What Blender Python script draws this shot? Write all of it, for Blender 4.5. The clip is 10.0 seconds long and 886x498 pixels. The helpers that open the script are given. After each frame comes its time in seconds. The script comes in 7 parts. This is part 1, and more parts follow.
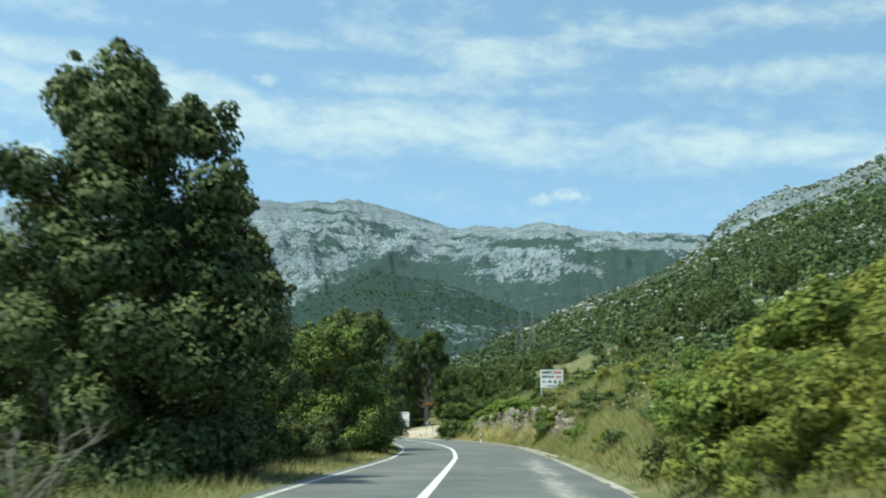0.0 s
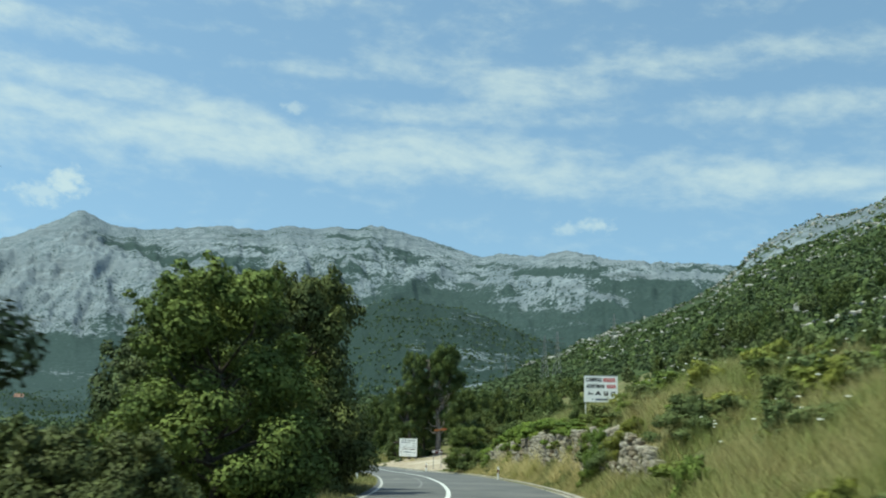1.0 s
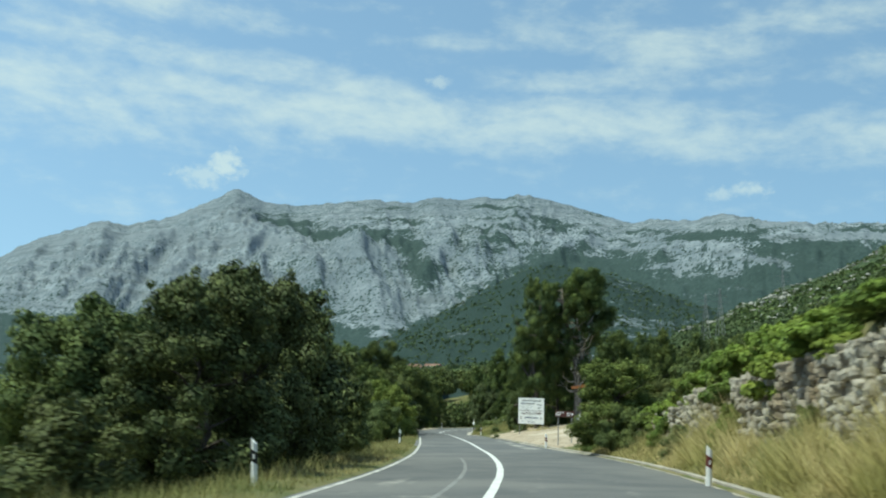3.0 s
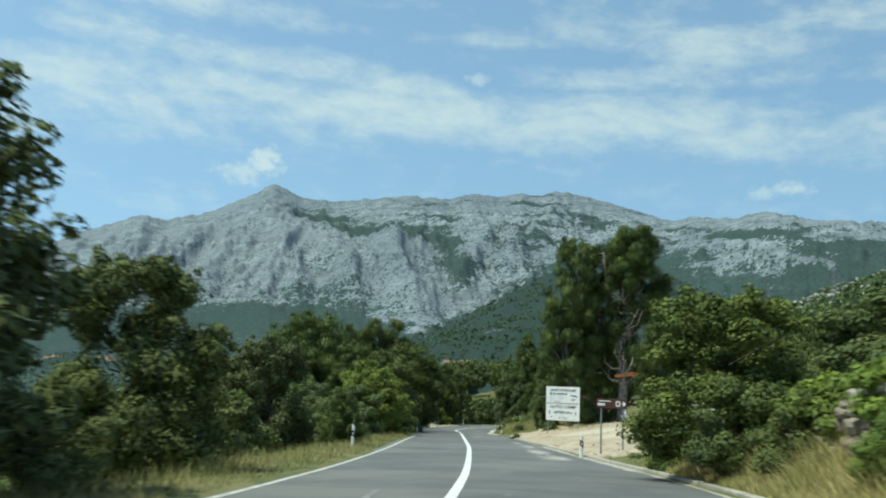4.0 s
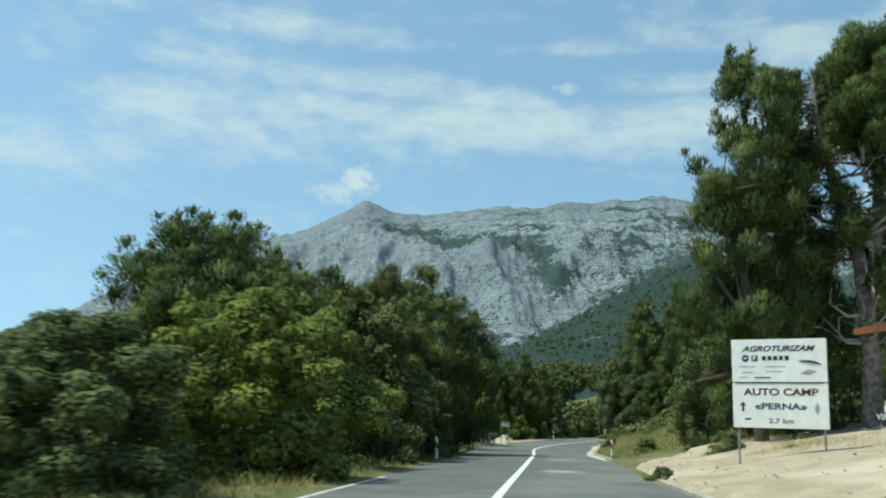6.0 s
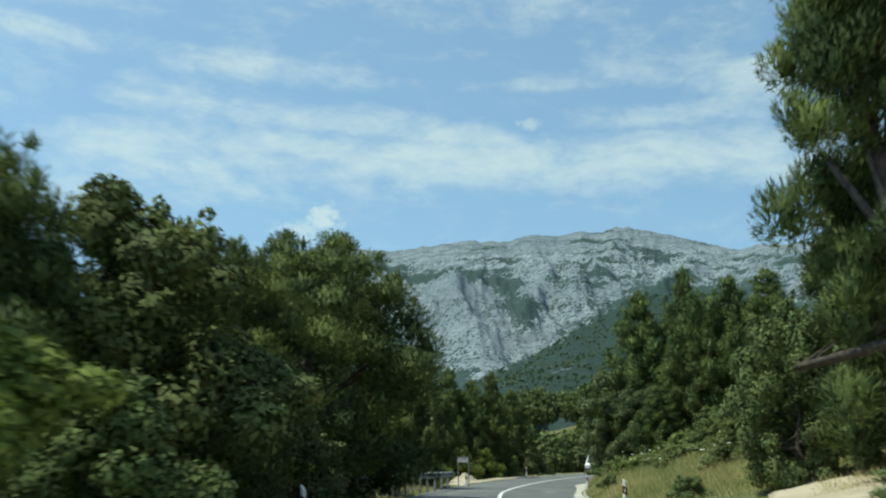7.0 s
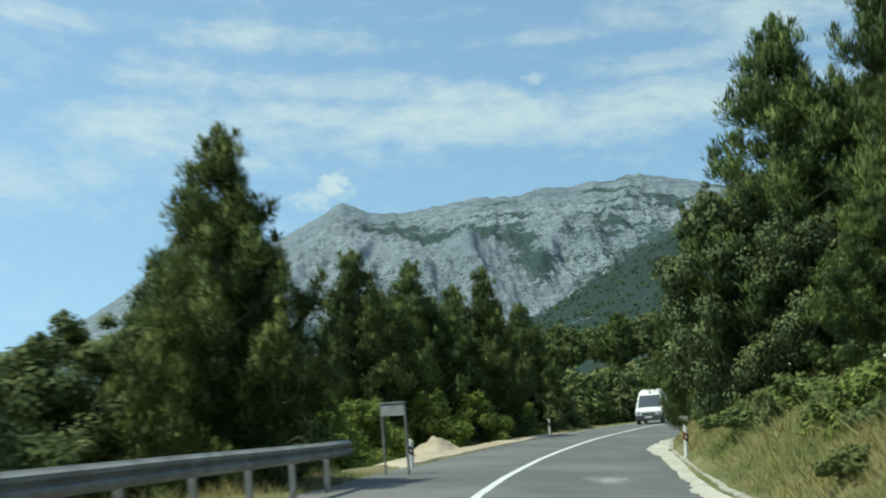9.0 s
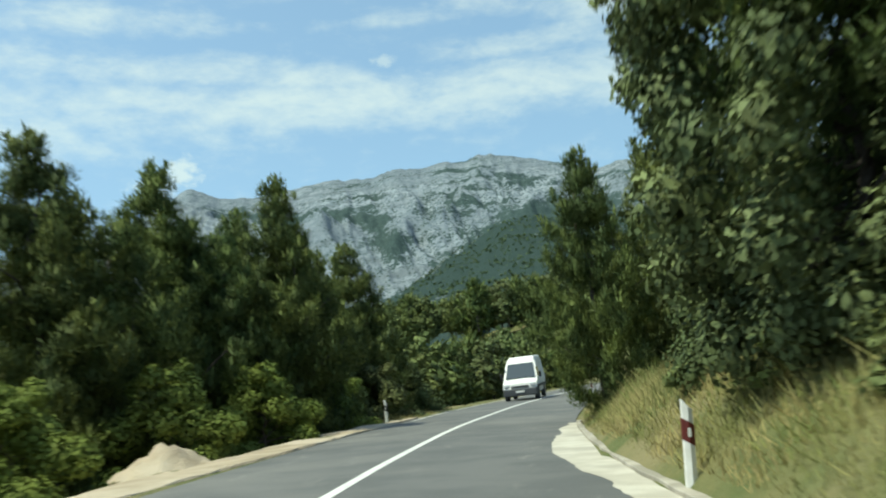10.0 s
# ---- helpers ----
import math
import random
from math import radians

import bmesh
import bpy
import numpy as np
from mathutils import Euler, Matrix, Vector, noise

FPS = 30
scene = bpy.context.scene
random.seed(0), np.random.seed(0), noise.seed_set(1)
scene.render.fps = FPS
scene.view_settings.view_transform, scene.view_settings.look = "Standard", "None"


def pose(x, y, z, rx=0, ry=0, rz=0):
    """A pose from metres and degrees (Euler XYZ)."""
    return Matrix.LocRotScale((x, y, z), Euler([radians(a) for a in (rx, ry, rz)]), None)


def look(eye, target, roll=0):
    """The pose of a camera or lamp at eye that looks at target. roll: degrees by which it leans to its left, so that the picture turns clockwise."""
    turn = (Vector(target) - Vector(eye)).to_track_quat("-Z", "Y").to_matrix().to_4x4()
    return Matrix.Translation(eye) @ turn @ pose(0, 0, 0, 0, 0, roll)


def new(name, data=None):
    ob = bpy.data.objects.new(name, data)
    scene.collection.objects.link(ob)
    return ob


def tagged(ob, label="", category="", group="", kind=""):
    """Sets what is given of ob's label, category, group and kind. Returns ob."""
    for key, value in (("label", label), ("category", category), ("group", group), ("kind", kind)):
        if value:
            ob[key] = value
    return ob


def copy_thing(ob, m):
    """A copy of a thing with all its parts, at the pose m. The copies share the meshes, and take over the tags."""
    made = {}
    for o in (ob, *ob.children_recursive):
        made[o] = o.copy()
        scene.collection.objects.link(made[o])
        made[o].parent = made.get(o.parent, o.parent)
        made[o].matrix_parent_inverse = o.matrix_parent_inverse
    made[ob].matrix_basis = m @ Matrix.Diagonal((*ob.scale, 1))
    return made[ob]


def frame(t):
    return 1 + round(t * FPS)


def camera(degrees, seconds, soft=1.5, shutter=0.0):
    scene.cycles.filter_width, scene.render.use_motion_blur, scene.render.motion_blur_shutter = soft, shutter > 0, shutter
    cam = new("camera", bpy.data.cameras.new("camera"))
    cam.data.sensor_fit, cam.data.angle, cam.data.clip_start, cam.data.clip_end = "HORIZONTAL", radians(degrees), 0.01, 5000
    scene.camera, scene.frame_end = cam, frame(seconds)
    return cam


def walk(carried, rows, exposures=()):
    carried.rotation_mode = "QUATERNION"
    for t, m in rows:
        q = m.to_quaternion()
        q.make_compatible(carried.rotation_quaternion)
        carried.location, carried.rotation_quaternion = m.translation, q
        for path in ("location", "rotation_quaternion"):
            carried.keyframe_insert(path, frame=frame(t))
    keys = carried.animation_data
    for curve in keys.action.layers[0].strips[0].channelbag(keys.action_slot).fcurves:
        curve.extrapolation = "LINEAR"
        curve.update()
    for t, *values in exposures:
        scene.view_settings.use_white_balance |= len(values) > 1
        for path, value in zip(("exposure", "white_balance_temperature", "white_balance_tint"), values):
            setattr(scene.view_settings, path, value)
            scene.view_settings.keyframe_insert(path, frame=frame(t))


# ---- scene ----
cam = camera(48.0, 10.0, soft=2.0, shutter=0.25)
PATH = [
    (0, (-0.731, -1.195, -11.232), (-0.726, 0.784, -10.943), 0.6),
    (0.5, (-0.14, 9.779, -11.555), (-0.167, 11.751, -11.226), 2.2),
    (1, (0.493, 20.665, -11.893), (0.448, 22.635, -11.548), 1.5),
    (1.5, (0.902, 31.499, -12.354), (0.75, 33.459, -11.987), -0.8),
    (2, (1.3, 42.08, -12.712), (1.07, 44.037, -12.373), -0.7),
    (2.5, (1.305, 52.818, -13.085), (0.991, 54.77, -12.783), 0.7),
    (3, (0.993, 63.527, -13.482), (0.652, 65.478, -13.201), 1.3),
    (3.2, (0.707, 67.753, -13.582), (0.331, 69.702, -13.336), 2.0),
    (4.3, (-1.061, 91.174, -14.465), (-1.51, 93.102, -14.177), 1.6),
    (4.5, (-1.632, 95.435, -14.527), (-2.118, 97.353, -14.233), 1.4),
    (5, (-3.131, 105.943, -14.932), (-3.679, 107.845, -14.642), 2.4),
    (5.5, (-5.011, 116.273, -15.321), (-5.585, 118.167, -15.029), 1.0),
    (5.7, (-5.788, 120.386, -15.425), (-6.385, 122.272, -15.133), 0.9),
    (6.8, (-9.946, 141.226, -16.1), (-10.5, 143.118, -15.761), -0.5),
    (7, (-10.71, 144.872, -16.158), (-11.24, 146.765, -15.791), -0.8),
    (7.5, (-12.412, 153.936, -16.492), (-12.969, 155.817, -16.101), -2.7),
    (8, (-14.117, 162.542, -16.735), (-14.709, 164.409, -16.33), -1.5),
    (8.5, (-15.866, 171.283, -17.063), (-16.503, 173.149, -16.726), -1.5),
    (9, (-17.51, 180.023, -17.385), (-18.072, 181.92, -17.095), -4.2),
    (9.5, (-18.963, 189.211, -17.739), (-19.375, 191.151, -17.479), -7.4),
    (10, (-20.188, 198.054, -18.021), (-20.472, 200.021, -17.792), -6.9),
]
walk(cam, [(t, look(e, g, r)) for t, e, g, r in PATH], [(0.0, 0.70, 6640, -15), (0.4, 0.46, 6640, -15), (9.0, 0.46, 6640, -14), (9.5, 0.50, 6720, -14), (10.0, 0.66, 7000, -13)])

# ---- world, sun, exposure ----
SUN_TO = Vector((-0.38, -0.20, 0.90)).normalized()
world = bpy.data.worlds.new("world")
scene.world = world
world.use_nodes = True
wn, wl = world.node_tree.nodes, world.node_tree.links
wn.clear()


def wnode(kind, **vals):
    n = wn.new(kind)
    for k, v in vals.items():
        n.inputs[k].default_value = v
    return n


def wmath(op, a, b=0.0, c=0.0):
    n = wn.new("ShaderNodeMath")
    n.operation = op
    for i, v in enumerate((a, b, c)):
        if isinstance(v, (int, float)):
            n.inputs[i].default_value = v
        else:
            wl.new(v, n.inputs[i])
    return n.outputs[0]


def wsmooth(v, lo, hi):
    n = wn.new("ShaderNodeMapRange")
    n.interpolation_type = "SMOOTHSTEP"
    wl.new(v, n.inputs["Value"])
    n.inputs["From Min"].default_value, n.inputs["From Max"].default_value = lo, hi
    return n.outputs["Result"]


sky = wn.new("ShaderNodeTexSky")
sky.sky_type = "NISHITA"
sky.sun_disc = False
sky.sun_elevation = math.asin(SUN_TO.z)
sky.sun_rotation = math.atan2(SUN_TO.x, SUN_TO.y)
sky.air_density, sky.dust_density, sky.ozone_density = 1.0, 0.7, 0.15
wco = wn.new("ShaderNodeTexCoord")
wsep = wn.new("ShaderNodeSeparateXYZ")
wl.new(wco.outputs["Generated"], wsep.inputs[0])
w_az = wmath("MULTIPLY", wmath("ARCTAN2", wsep.outputs[0], wsep.outputs[1]), 57.2958)
w_el = wmath("MULTIPLY", wmath("ARCSINE", wsep.outputs[2]), 57.2958)
# the sky near the horizon keeps the tone of the air higher up
wlift = wn.new("ShaderNodeCombineXYZ")
wl.new(wsep.outputs[0], wlift.inputs[0])
wl.new(wsep.outputs[1], wlift.inputs[1])
wl.new(wmath("ADD", wmath("MULTIPLY", wsep.outputs[2], 0.78), 0.22), wlift.inputs[2])
wl.new(wlift.outputs[0], sky.inputs["Vector"])
# wisps lie along lines that fall slowly to the north
w_el2 = wmath("ADD", w_el, wmath("MULTIPLY", w_az, 0.05))


def wisp(sa, se, z, detail, rough, bend):
    c = wn.new("ShaderNodeCombineXYZ")
    wl.new(wmath("MULTIPLY", w_az, sa), c.inputs[0])
    wl.new(wmath("MULTIPLY", w_el2, se), c.inputs[1])
    c.inputs[2].default_value = z
    n = wnode("ShaderNodeTexNoise", Scale=1.0, Detail=detail, Roughness=rough, Distortion=bend)
    wl.new(c.outputs[0], n.inputs["Vector"])
    return n.outputs["Fac"]


cl1 = wisp(0.16, 0.42, 0.0, 10.0, 0.62, 0.25)
cl2 = wisp(0.05, 0.30, 3.7, 5.0, 0.55, 0.5)
cl3 = wisp(0.55, 1.0, 9.1, 6.0, 0.6, 0.15)
cl4 = wisp(1.7, 2.2, 5.3, 6.0, 0.6, 0.3)


def streak(az0, el0, az1, el1, half, strength):
    """A bank of cirrus along a line in the sky, soft towards its sides and ends."""
    t = wn.new("ShaderNodeClamp")
    wl.new(wmath("DIVIDE", wmath("SUBTRACT", w_az, az0), az1 - az0), t.inputs[0])
    t = t.outputs[0]
    d = wmath("DIVIDE", wmath("SUBTRACT", w_el, wmath("ADD", wmath("MULTIPLY", t, el1 - el0), el0)), half)
    e = wmath("DIVIDE", wmath("SUBTRACT", w_az, wmath("ADD", wmath("MULTIPLY", t, az1 - az0), az0)), half * 3.0)
    r = wmath("SQRT", wmath("ADD", wmath("MULTIPLY", d, d), wmath("MULTIPLY", e, e)))
    r = wmath("ADD", r, wmath("MULTIPLY", wmath("SUBTRACT", cl2, 0.5), 1.6))
    return wmath("MULTIPLY", wmath("SUBTRACT", 1.0, wsmooth(r, 0.25, 1.5)), strength)


banks = None
for row in ((-60, 11.5, -33, 14.0, 1.5, 0.62), (-34, 15.2, -17, 15.7, 2.0, 0.95), (-18, 15.6, 1, 15.0, 1.75, 1.0), (0, 15.0, 26, 13.0, 1.5, 0.85),
            (-44, 22.2, -22, 20.3, 0.8, 0.75), (-33, 19.0, -13, 16.8, 1.0, 0.85), (-3, 20.5, 6.5, 18.8, 1.3, 0.85), (9, 20.3, 30, 20.6, 1.0, 0.6),
            (-7, 17.7, 24, 17.5, 0.75, 0.7), (-18, 20.1, -6, 19.6, 0.35, 0.4), (-80, 27, 80, 27, 3.5, 0.6), (-90, 38, 90, 40, 5.0, 0.5)):
    one = streak(*row)
    banks = one if banks is None else wmath("MAXIMUM", banks, one)
dens = wmath("ADD", wmath("MULTIPLY", wmath("SUBTRACT", cl1, 0.5), 1.5), wmath("MULTIPLY", wmath("SUBTRACT", cl3, 0.5), 0.7))
dens = wmath("ADD", dens, wmath("MULTIPLY", wmath("SUBTRACT", cl2, 0.5), 0.6))
cover = wmath("MULTIPLY", wsmooth(wmath("ADD", wmath("MULTIPLY", banks, 0.55), wmath("MULTIPLY", dens, 1.15)), -0.05, 0.98), 0.88)


def puff(az, el, ra, re):
    da = wmath("DIVIDE", wmath("SUBTRACT", w_az, az), ra)
    de = wmath("DIVIDE", wmath("SUBTRACT", w_el, el), re)
    d = wmath("SQRT", wmath("ADD", wmath("MULTIPLY", da, da), wmath("MULTIPLY", de, de)))
    d = wmath("ADD", d, wmath("ADD", wmath("MULTIPLY", wmath("SUBTRACT", cl4, 0.5), 2.6), wmath("MULTIPLY", wmath("SUBTRACT", cl3, 0.5), 1.5)))
    return wmath("SUBTRACT", 1.0, wsmooth(d, 0.15, 1.35))


for row, weight in (((-22.6, 12.35, 1.1, 0.8), 0.85), ((-23.9, 11.6, 1.4, 0.6), 0.6), ((5.9, 11.2, 0.7, 0.35), 0.5), ((7.6, 11.35, 1.1, 0.42), 0.65), ((-10.4, 17.6, 0.7, 0.35), 0.5)):
    cover = wmath("MAXIMUM", cover, wmath("MULTIPLY", puff(*row), weight))
cover = wmath("MULTIPLY", cover, wsmooth(w_el, 0.0, 8.0))
wmix = wn.new("ShaderNodeMix")
wmix.data_type = "RGBA"
wl.new(wmath("MULTIPLY", cover, 0.66), wmix.inputs["Factor"])
wl.new(sky.outputs[0], wmix.inputs["A"])
wmix.inputs["B"].default_value = (4.15, 4.3, 4.4, 1)
wbg = wnode("ShaderNodeBackground", Strength=0.15)
wl.new(wmix.outputs["Result"], wbg.inputs["Color"])
wout = wn.new("ShaderNodeOutputWorld")
wl.new(wbg.outputs[0], wout.inputs[0])

sun = new("sun", bpy.data.lights.new("sun", "SUN"))
sun.data.energy, sun.data.angle, sun.data.color = 3.2, radians(0.53), (1.0, 0.95, 0.87)
sun.matrix_world = look((0, 0, 400), Vector((0, 0, 400)) - SUN_TO)

# ---- materials ----


def mat(name, base, base2=None, scale=4.0, rough=0.8, metal=0.0, bump=0.0, bump_scale=40.0, detail=6.0, spec=0.3, base3=None, scale3=0.6, island=0.0, translucent=0.0, coord="Object"):
    """A node material: two tones mixed by fine noise, a third by coarse noise, with relief and an optional per-leaf spread."""
    m = bpy.data.materials.new(name)
    m.use_nodes = True
    nt = m.node_tree
    n, l = nt.nodes, nt.links
    bsdf = n["Principled BSDF"]
    bsdf.inputs["Roughness"].default_value = rough
    bsdf.inputs["Metallic"].default_value = metal
    bsdf.inputs["Specular IOR Level"].default_value = spec
    tc = n.new("ShaderNodeTexCoord")
    src = tc.outputs[coord]

    def noise_tex(sc, det):
        t = n.new("ShaderNodeTexNoise")
        t.inputs["Scale"].default_value, t.inputs["Detail"].default_value = sc, det
        l.new(src, t.inputs["Vector"])
        return t.outputs["Fac"]

    def mixed(fac, a, b):
        x = n.new("ShaderNodeMix")
        x.data_type = "RGBA"
        for sock, v in (("Factor", fac), ("A", a), ("B", b)):
            if isinstance(v, tuple):
                x.inputs[sock].default_value = (*v, 1)
            elif isinstance(v, float):
                x.inputs[sock].default_value = v
            else:
                l.new(v, x.inputs[sock])
        return x.outputs["Result"]

    def ramp(v, lo, hi):
        r = n.new("ShaderNodeMapRange")
        r.interpolation_type = "SMOOTHSTEP"
        l.new(v, r.inputs["Value"])
        r.inputs["From Min"].default_value, r.inputs["From Max"].default_value = lo, hi
        return r.outputs["Result"]

    col = base
    if base2:
        col = mixed(ramp(noise_tex(scale, detail), 0.35, 0.65), base, base2)
    if base3:
        col = mixed(ramp(noise_tex(scale3, 5.0), 0.48, 0.66), col, base3)
    if island:
        geo = n.new("ShaderNodeNewGeometry")
        hsv = n.new("ShaderNodeHueSaturation")
        mr = n.new("ShaderNodeMapRange")
        l.new(geo.outputs["Random Per Island"], mr.inputs["Value"])
        mr.inputs["To Min"].default_value, mr.inputs["To Max"].default_value = 1 - island, 1 + island
        l.new(mr.outputs["Result"], hsv.inputs["Value"])
        if isinstance(col, tuple):
            hsv.inputs["Color"].default_value = (*col, 1)
        else:
            l.new(col, hsv.inputs["Color"])
        oi = n.new("ShaderNodeObjectInfo")
        hr = n.new("ShaderNodeMapRange")
        l.new(oi.outputs["Random"], hr.inputs["Value"])
        hr.inputs["To Min"].default_value, hr.inputs["To Max"].default_value = 0.485, 0.51
        l.new(hr.outputs["Result"], hsv.inputs["Hue"])
        col = hsv.outputs["Color"]
    if isinstance(col, tuple):
        bsdf.inputs["Base Color"].default_value = (*col, 1)
    else:
        l.new(col, bsdf.inputs["Base Color"])
    if bump:
        b = n.new("ShaderNodeBump")
        b.inputs["Strength"].default_value = bump
        b.inputs["Distance"].default_value = 1.0 / bump_scale
        l.new(noise_tex(bump_scale, 4.0), b.inputs["Height"])
        l.new(b.outputs[0], bsdf.inputs["Normal"])
    if translucent:
        tr = n.new("ShaderNodeBsdfTranslucent")
        if isinstance(col, tuple):
            tr.inputs["Color"].default_value = (*col, 1)
        else:
            l.new(col, tr.inputs["Color"])
        ms = n.new("ShaderNodeMixShader")
        ms.inputs[0].default_value = translucent
        l.new(bsdf.outputs[0], ms.inputs[1])
        l.new(tr.outputs[0], ms.inputs[2])
        l.new(ms.outputs[0], n["Material Output"].inputs["Surface"])
    return m


M_ASPHALT = mat("asphalt", (0.105, 0.108, 0.11), (0.135, 0.136, 0.136), scale=0.7, rough=0.85, bump=0.5, bump_scale=90, base3=(0.165, 0.163, 0.158), scale3=0.22)
M_LINE = mat("road_paint", (0.72, 0.72, 0.70), (0.55, 0.55, 0.54), scale=5.0, rough=0.7, bump=0.2, bump_scale=80)
M_EDGE = mat("dull_edge_paint", (0.56, 0.55, 0.52), (0.36, 0.35, 0.33), scale=2.5, rough=0.8, bump=0.2, bump_scale=60)
M_OLD_LINE = mat("worn_road_paint", (0.24, 0.24, 0.235), (0.17, 0.17, 0.168), scale=2.2, rough=0.8)
M_CONCRETE = mat("concrete", (0.42, 0.385, 0.33), (0.29, 0.265, 0.225), scale=2.4, rough=0.9, bump=0.4, bump_scale=25, base3=(0.27, 0.25, 0.21), scale3=0.5)
M_CEMENT = mat("pale_cement", (0.52, 0.49, 0.43), (0.41, 0.38, 0.325), scale=1.6, rough=0.9, bump=0.4, bump_scale=20, base3=(0.37, 0.345, 0.30), scale3=0.7)
M_SAND = mat("sand", (0.425, 0.352, 0.265), (0.33, 0.27, 0.195), scale=1.3, rough=0.95, bump=0.7, bump_scale=12, base3=(0.485, 0.415, 0.325), scale3=0.22)
M_SOIL = mat("dry_verge_soil", (0.15, 0.142, 0.06), (0.095, 0.112, 0.04), scale=0.9, rough=0.95, bump=0.8, bump_scale=9, base3=(0.20, 0.175, 0.09), scale3=0.3)
M_STONE = mat("limestone_block", (0.37, 0.34, 0.285), (0.25, 0.22, 0.172), scale=2.6, rough=0.9, bump=0.6, bump_scale=16, base3=(0.21, 0.165, 0.11), scale3=0.5)
M_BARK = mat("pine_bark", (0.105, 0.088, 0.072), (0.055, 0.046, 0.04), scale=7, rough=0.95, bump=0.7, bump_scale=22)
M_GREYBARK = mat("weathered_grey_bark", (0.24, 0.21, 0.18), (0.11, 0.093, 0.08), scale=5, rough=0.95, bump=0.7, bump_scale=18)
M_DEAD = mat("bleached_dead_wood", (0.42, 0.38, 0.33), (0.29, 0.26, 0.22), scale=6, rough=0.9, bump=0.4, bump_scale=25)
M_OAK = mat("oak_leaf", (0.140, 0.168, 0.056), (0.085, 0.110, 0.042), scale=0.7, rough=0.7, spec=0.12, island=0.3, translucent=0.16)
M_BRIGHT = mat("young_leaf", (0.190, 0.240, 0.058), (0.128, 0.178, 0.045), scale=0.9, rough=0.7, spec=0.12, island=0.3, translucent=0.32)
M_PINE = mat("pine_needle", (0.140, 0.176, 0.052), (0.064, 0.094, 0.036), scale=0.8, rough=0.65, spec=0.15, island=0.3, translucent=0.2)
# holm oak's own dark tone; on leafy oaks it stands for backlit shade
M_DARKLEAF = mat("holm_and_shaded_oak_leaf", (0.116, 0.138, 0.053), (0.064, 0.084, 0.034), scale=0.7, rough=0.6, spec=0.12, island=0.45, translucent=0.12)
# copy of the oak leaf with sunlight put into a lighter colour
M_MIDLEAF = mat("oak_leaf_in_sun", (0.160, 0.200, 0.054), (0.100, 0.138, 0.040), scale=0.8, rough=0.7, spec=0.12, island=0.4, translucent=0.18)
M_GREYLEAF = mat("grey_green_leaf", (0.165, 0.198, 0.080), (0.105, 0.137, 0.053), scale=0.9, rough=0.7, spec=0.12, island=0.3, translucent=0.25)
M_BANKOAK = mat("downy_oak_leaf", (0.150, 0.180, 0.078), (0.090, 0.116, 0.052), scale=0.7, rough=0.65, spec=0.12, island=0.45, translucent=0.12)
M_YELLOWLEAF = mat("sunlit_bramble_leaf", (0.262, 0.278, 0.064), (0.160, 0.192, 0.050), scale=1.4, rough=0.7, spec=0.12, island=0.3, translucent=0.3)
M_GRASS = mat("dry_grass_blade", (0.275, 0.235, 0.105), (0.118, 0.138, 0.046), scale=0.35, rough=0.8, island=0.4, translucent=0.3)
M_GREENGRASS = mat("green_grass_blade", (0.160, 0.192, 0.060), (0.275, 0.250, 0.112), scale=0.4, rough=0.8, island=0.4, translucent=0.3)
M_STRAW = mat("straw_grass_blade", (0.47, 0.40, 0.20), (0.26, 0.25, 0.09), scale=0.5, rough=0.8, island=0.35, translucent=0.3)
M_VINE = mat("vine_leaf", (0.230, 0.300, 0.060), (0.165, 0.225, 0.050), scale=1.2, rough=0.6, spec=0.15, island=0.35, translucent=0.35)
M_FLOWER = mat("white_umbel", (0.78, 0.78, 0.70), rough=0.8)
M_WHITE = mat("white_paint", (0.78, 0.78, 0.77), (0.70, 0.70, 0.68), scale=3.0, rough=0.5)
M_PLASTIC = mat("white_post_plastic", (0.80, 0.80, 0.79), (0.68, 0.67, 0.65), scale=6.0, rough=0.45)
M_BLACK = mat("black_plastic", (0.02, 0.02, 0.022), rough=0.5)
M_REDBAND = mat("dark_red_band", (0.11, 0.022, 0.02), rough=0.5)
M_INK = mat("black_ink", (0.025, 0.025, 0.03), rough=0.6)
M_REDINK = mat("red_ink", (0.42, 0.05, 0.05), rough=0.6)
M_BLUEINK = mat("navy_ink", (0.035, 0.05, 0.11), rough=0.6)
M_BROWNINK = mat("maroon_ink", (0.075, 0.025, 0.022), rough=0.6)
M_BROWN = mat("brown_sign_sheet", (0.075, 0.026, 0.020), (0.058, 0.021, 0.017), scale=4, rough=0.5)
M_ORANGE = mat("orange_painted_board", (0.62, 0.22, 0.06), (0.45, 0.20, 0.09), scale=5, rough=0.7)
M_STEEL = mat("galvanised_steel", (0.30, 0.30, 0.295), (0.20, 0.20, 0.195), scale=3.0, rough=0.6, metal=0.35, bump=0.1, bump_scale=60)
M_GREYPAINT = mat("grey_painted_metal", (0.33, 0.34, 0.35), (0.26, 0.27, 0.28), scale=5.0, rough=0.55)
M_GLASS = mat("dark_window_glass", (0.05, 0.065, 0.08), rough=0.08, spec=0.6)
M_RUBBER = mat("tyre_rubber", (0.02, 0.02, 0.02), rough=0.85)
M_BUMPER = mat("grey_bumper_plastic", (0.07, 0.075, 0.085), rough=0.6)
M_LAMPGLASS = mat("headlamp_glass", (0.5, 0.52, 0.55), rough=0.15, spec=0.6)
M_ROOF = mat("clay_roof_tile", (0.27, 0.15, 0.11), (0.22, 0.13, 0.1), scale=0.8, rough=0.85)
M_WALL = mat("pale_render", (0.70, 0.67, 0.60), (0.60, 0.57, 0.51), scale=0.5, rough=0.9)
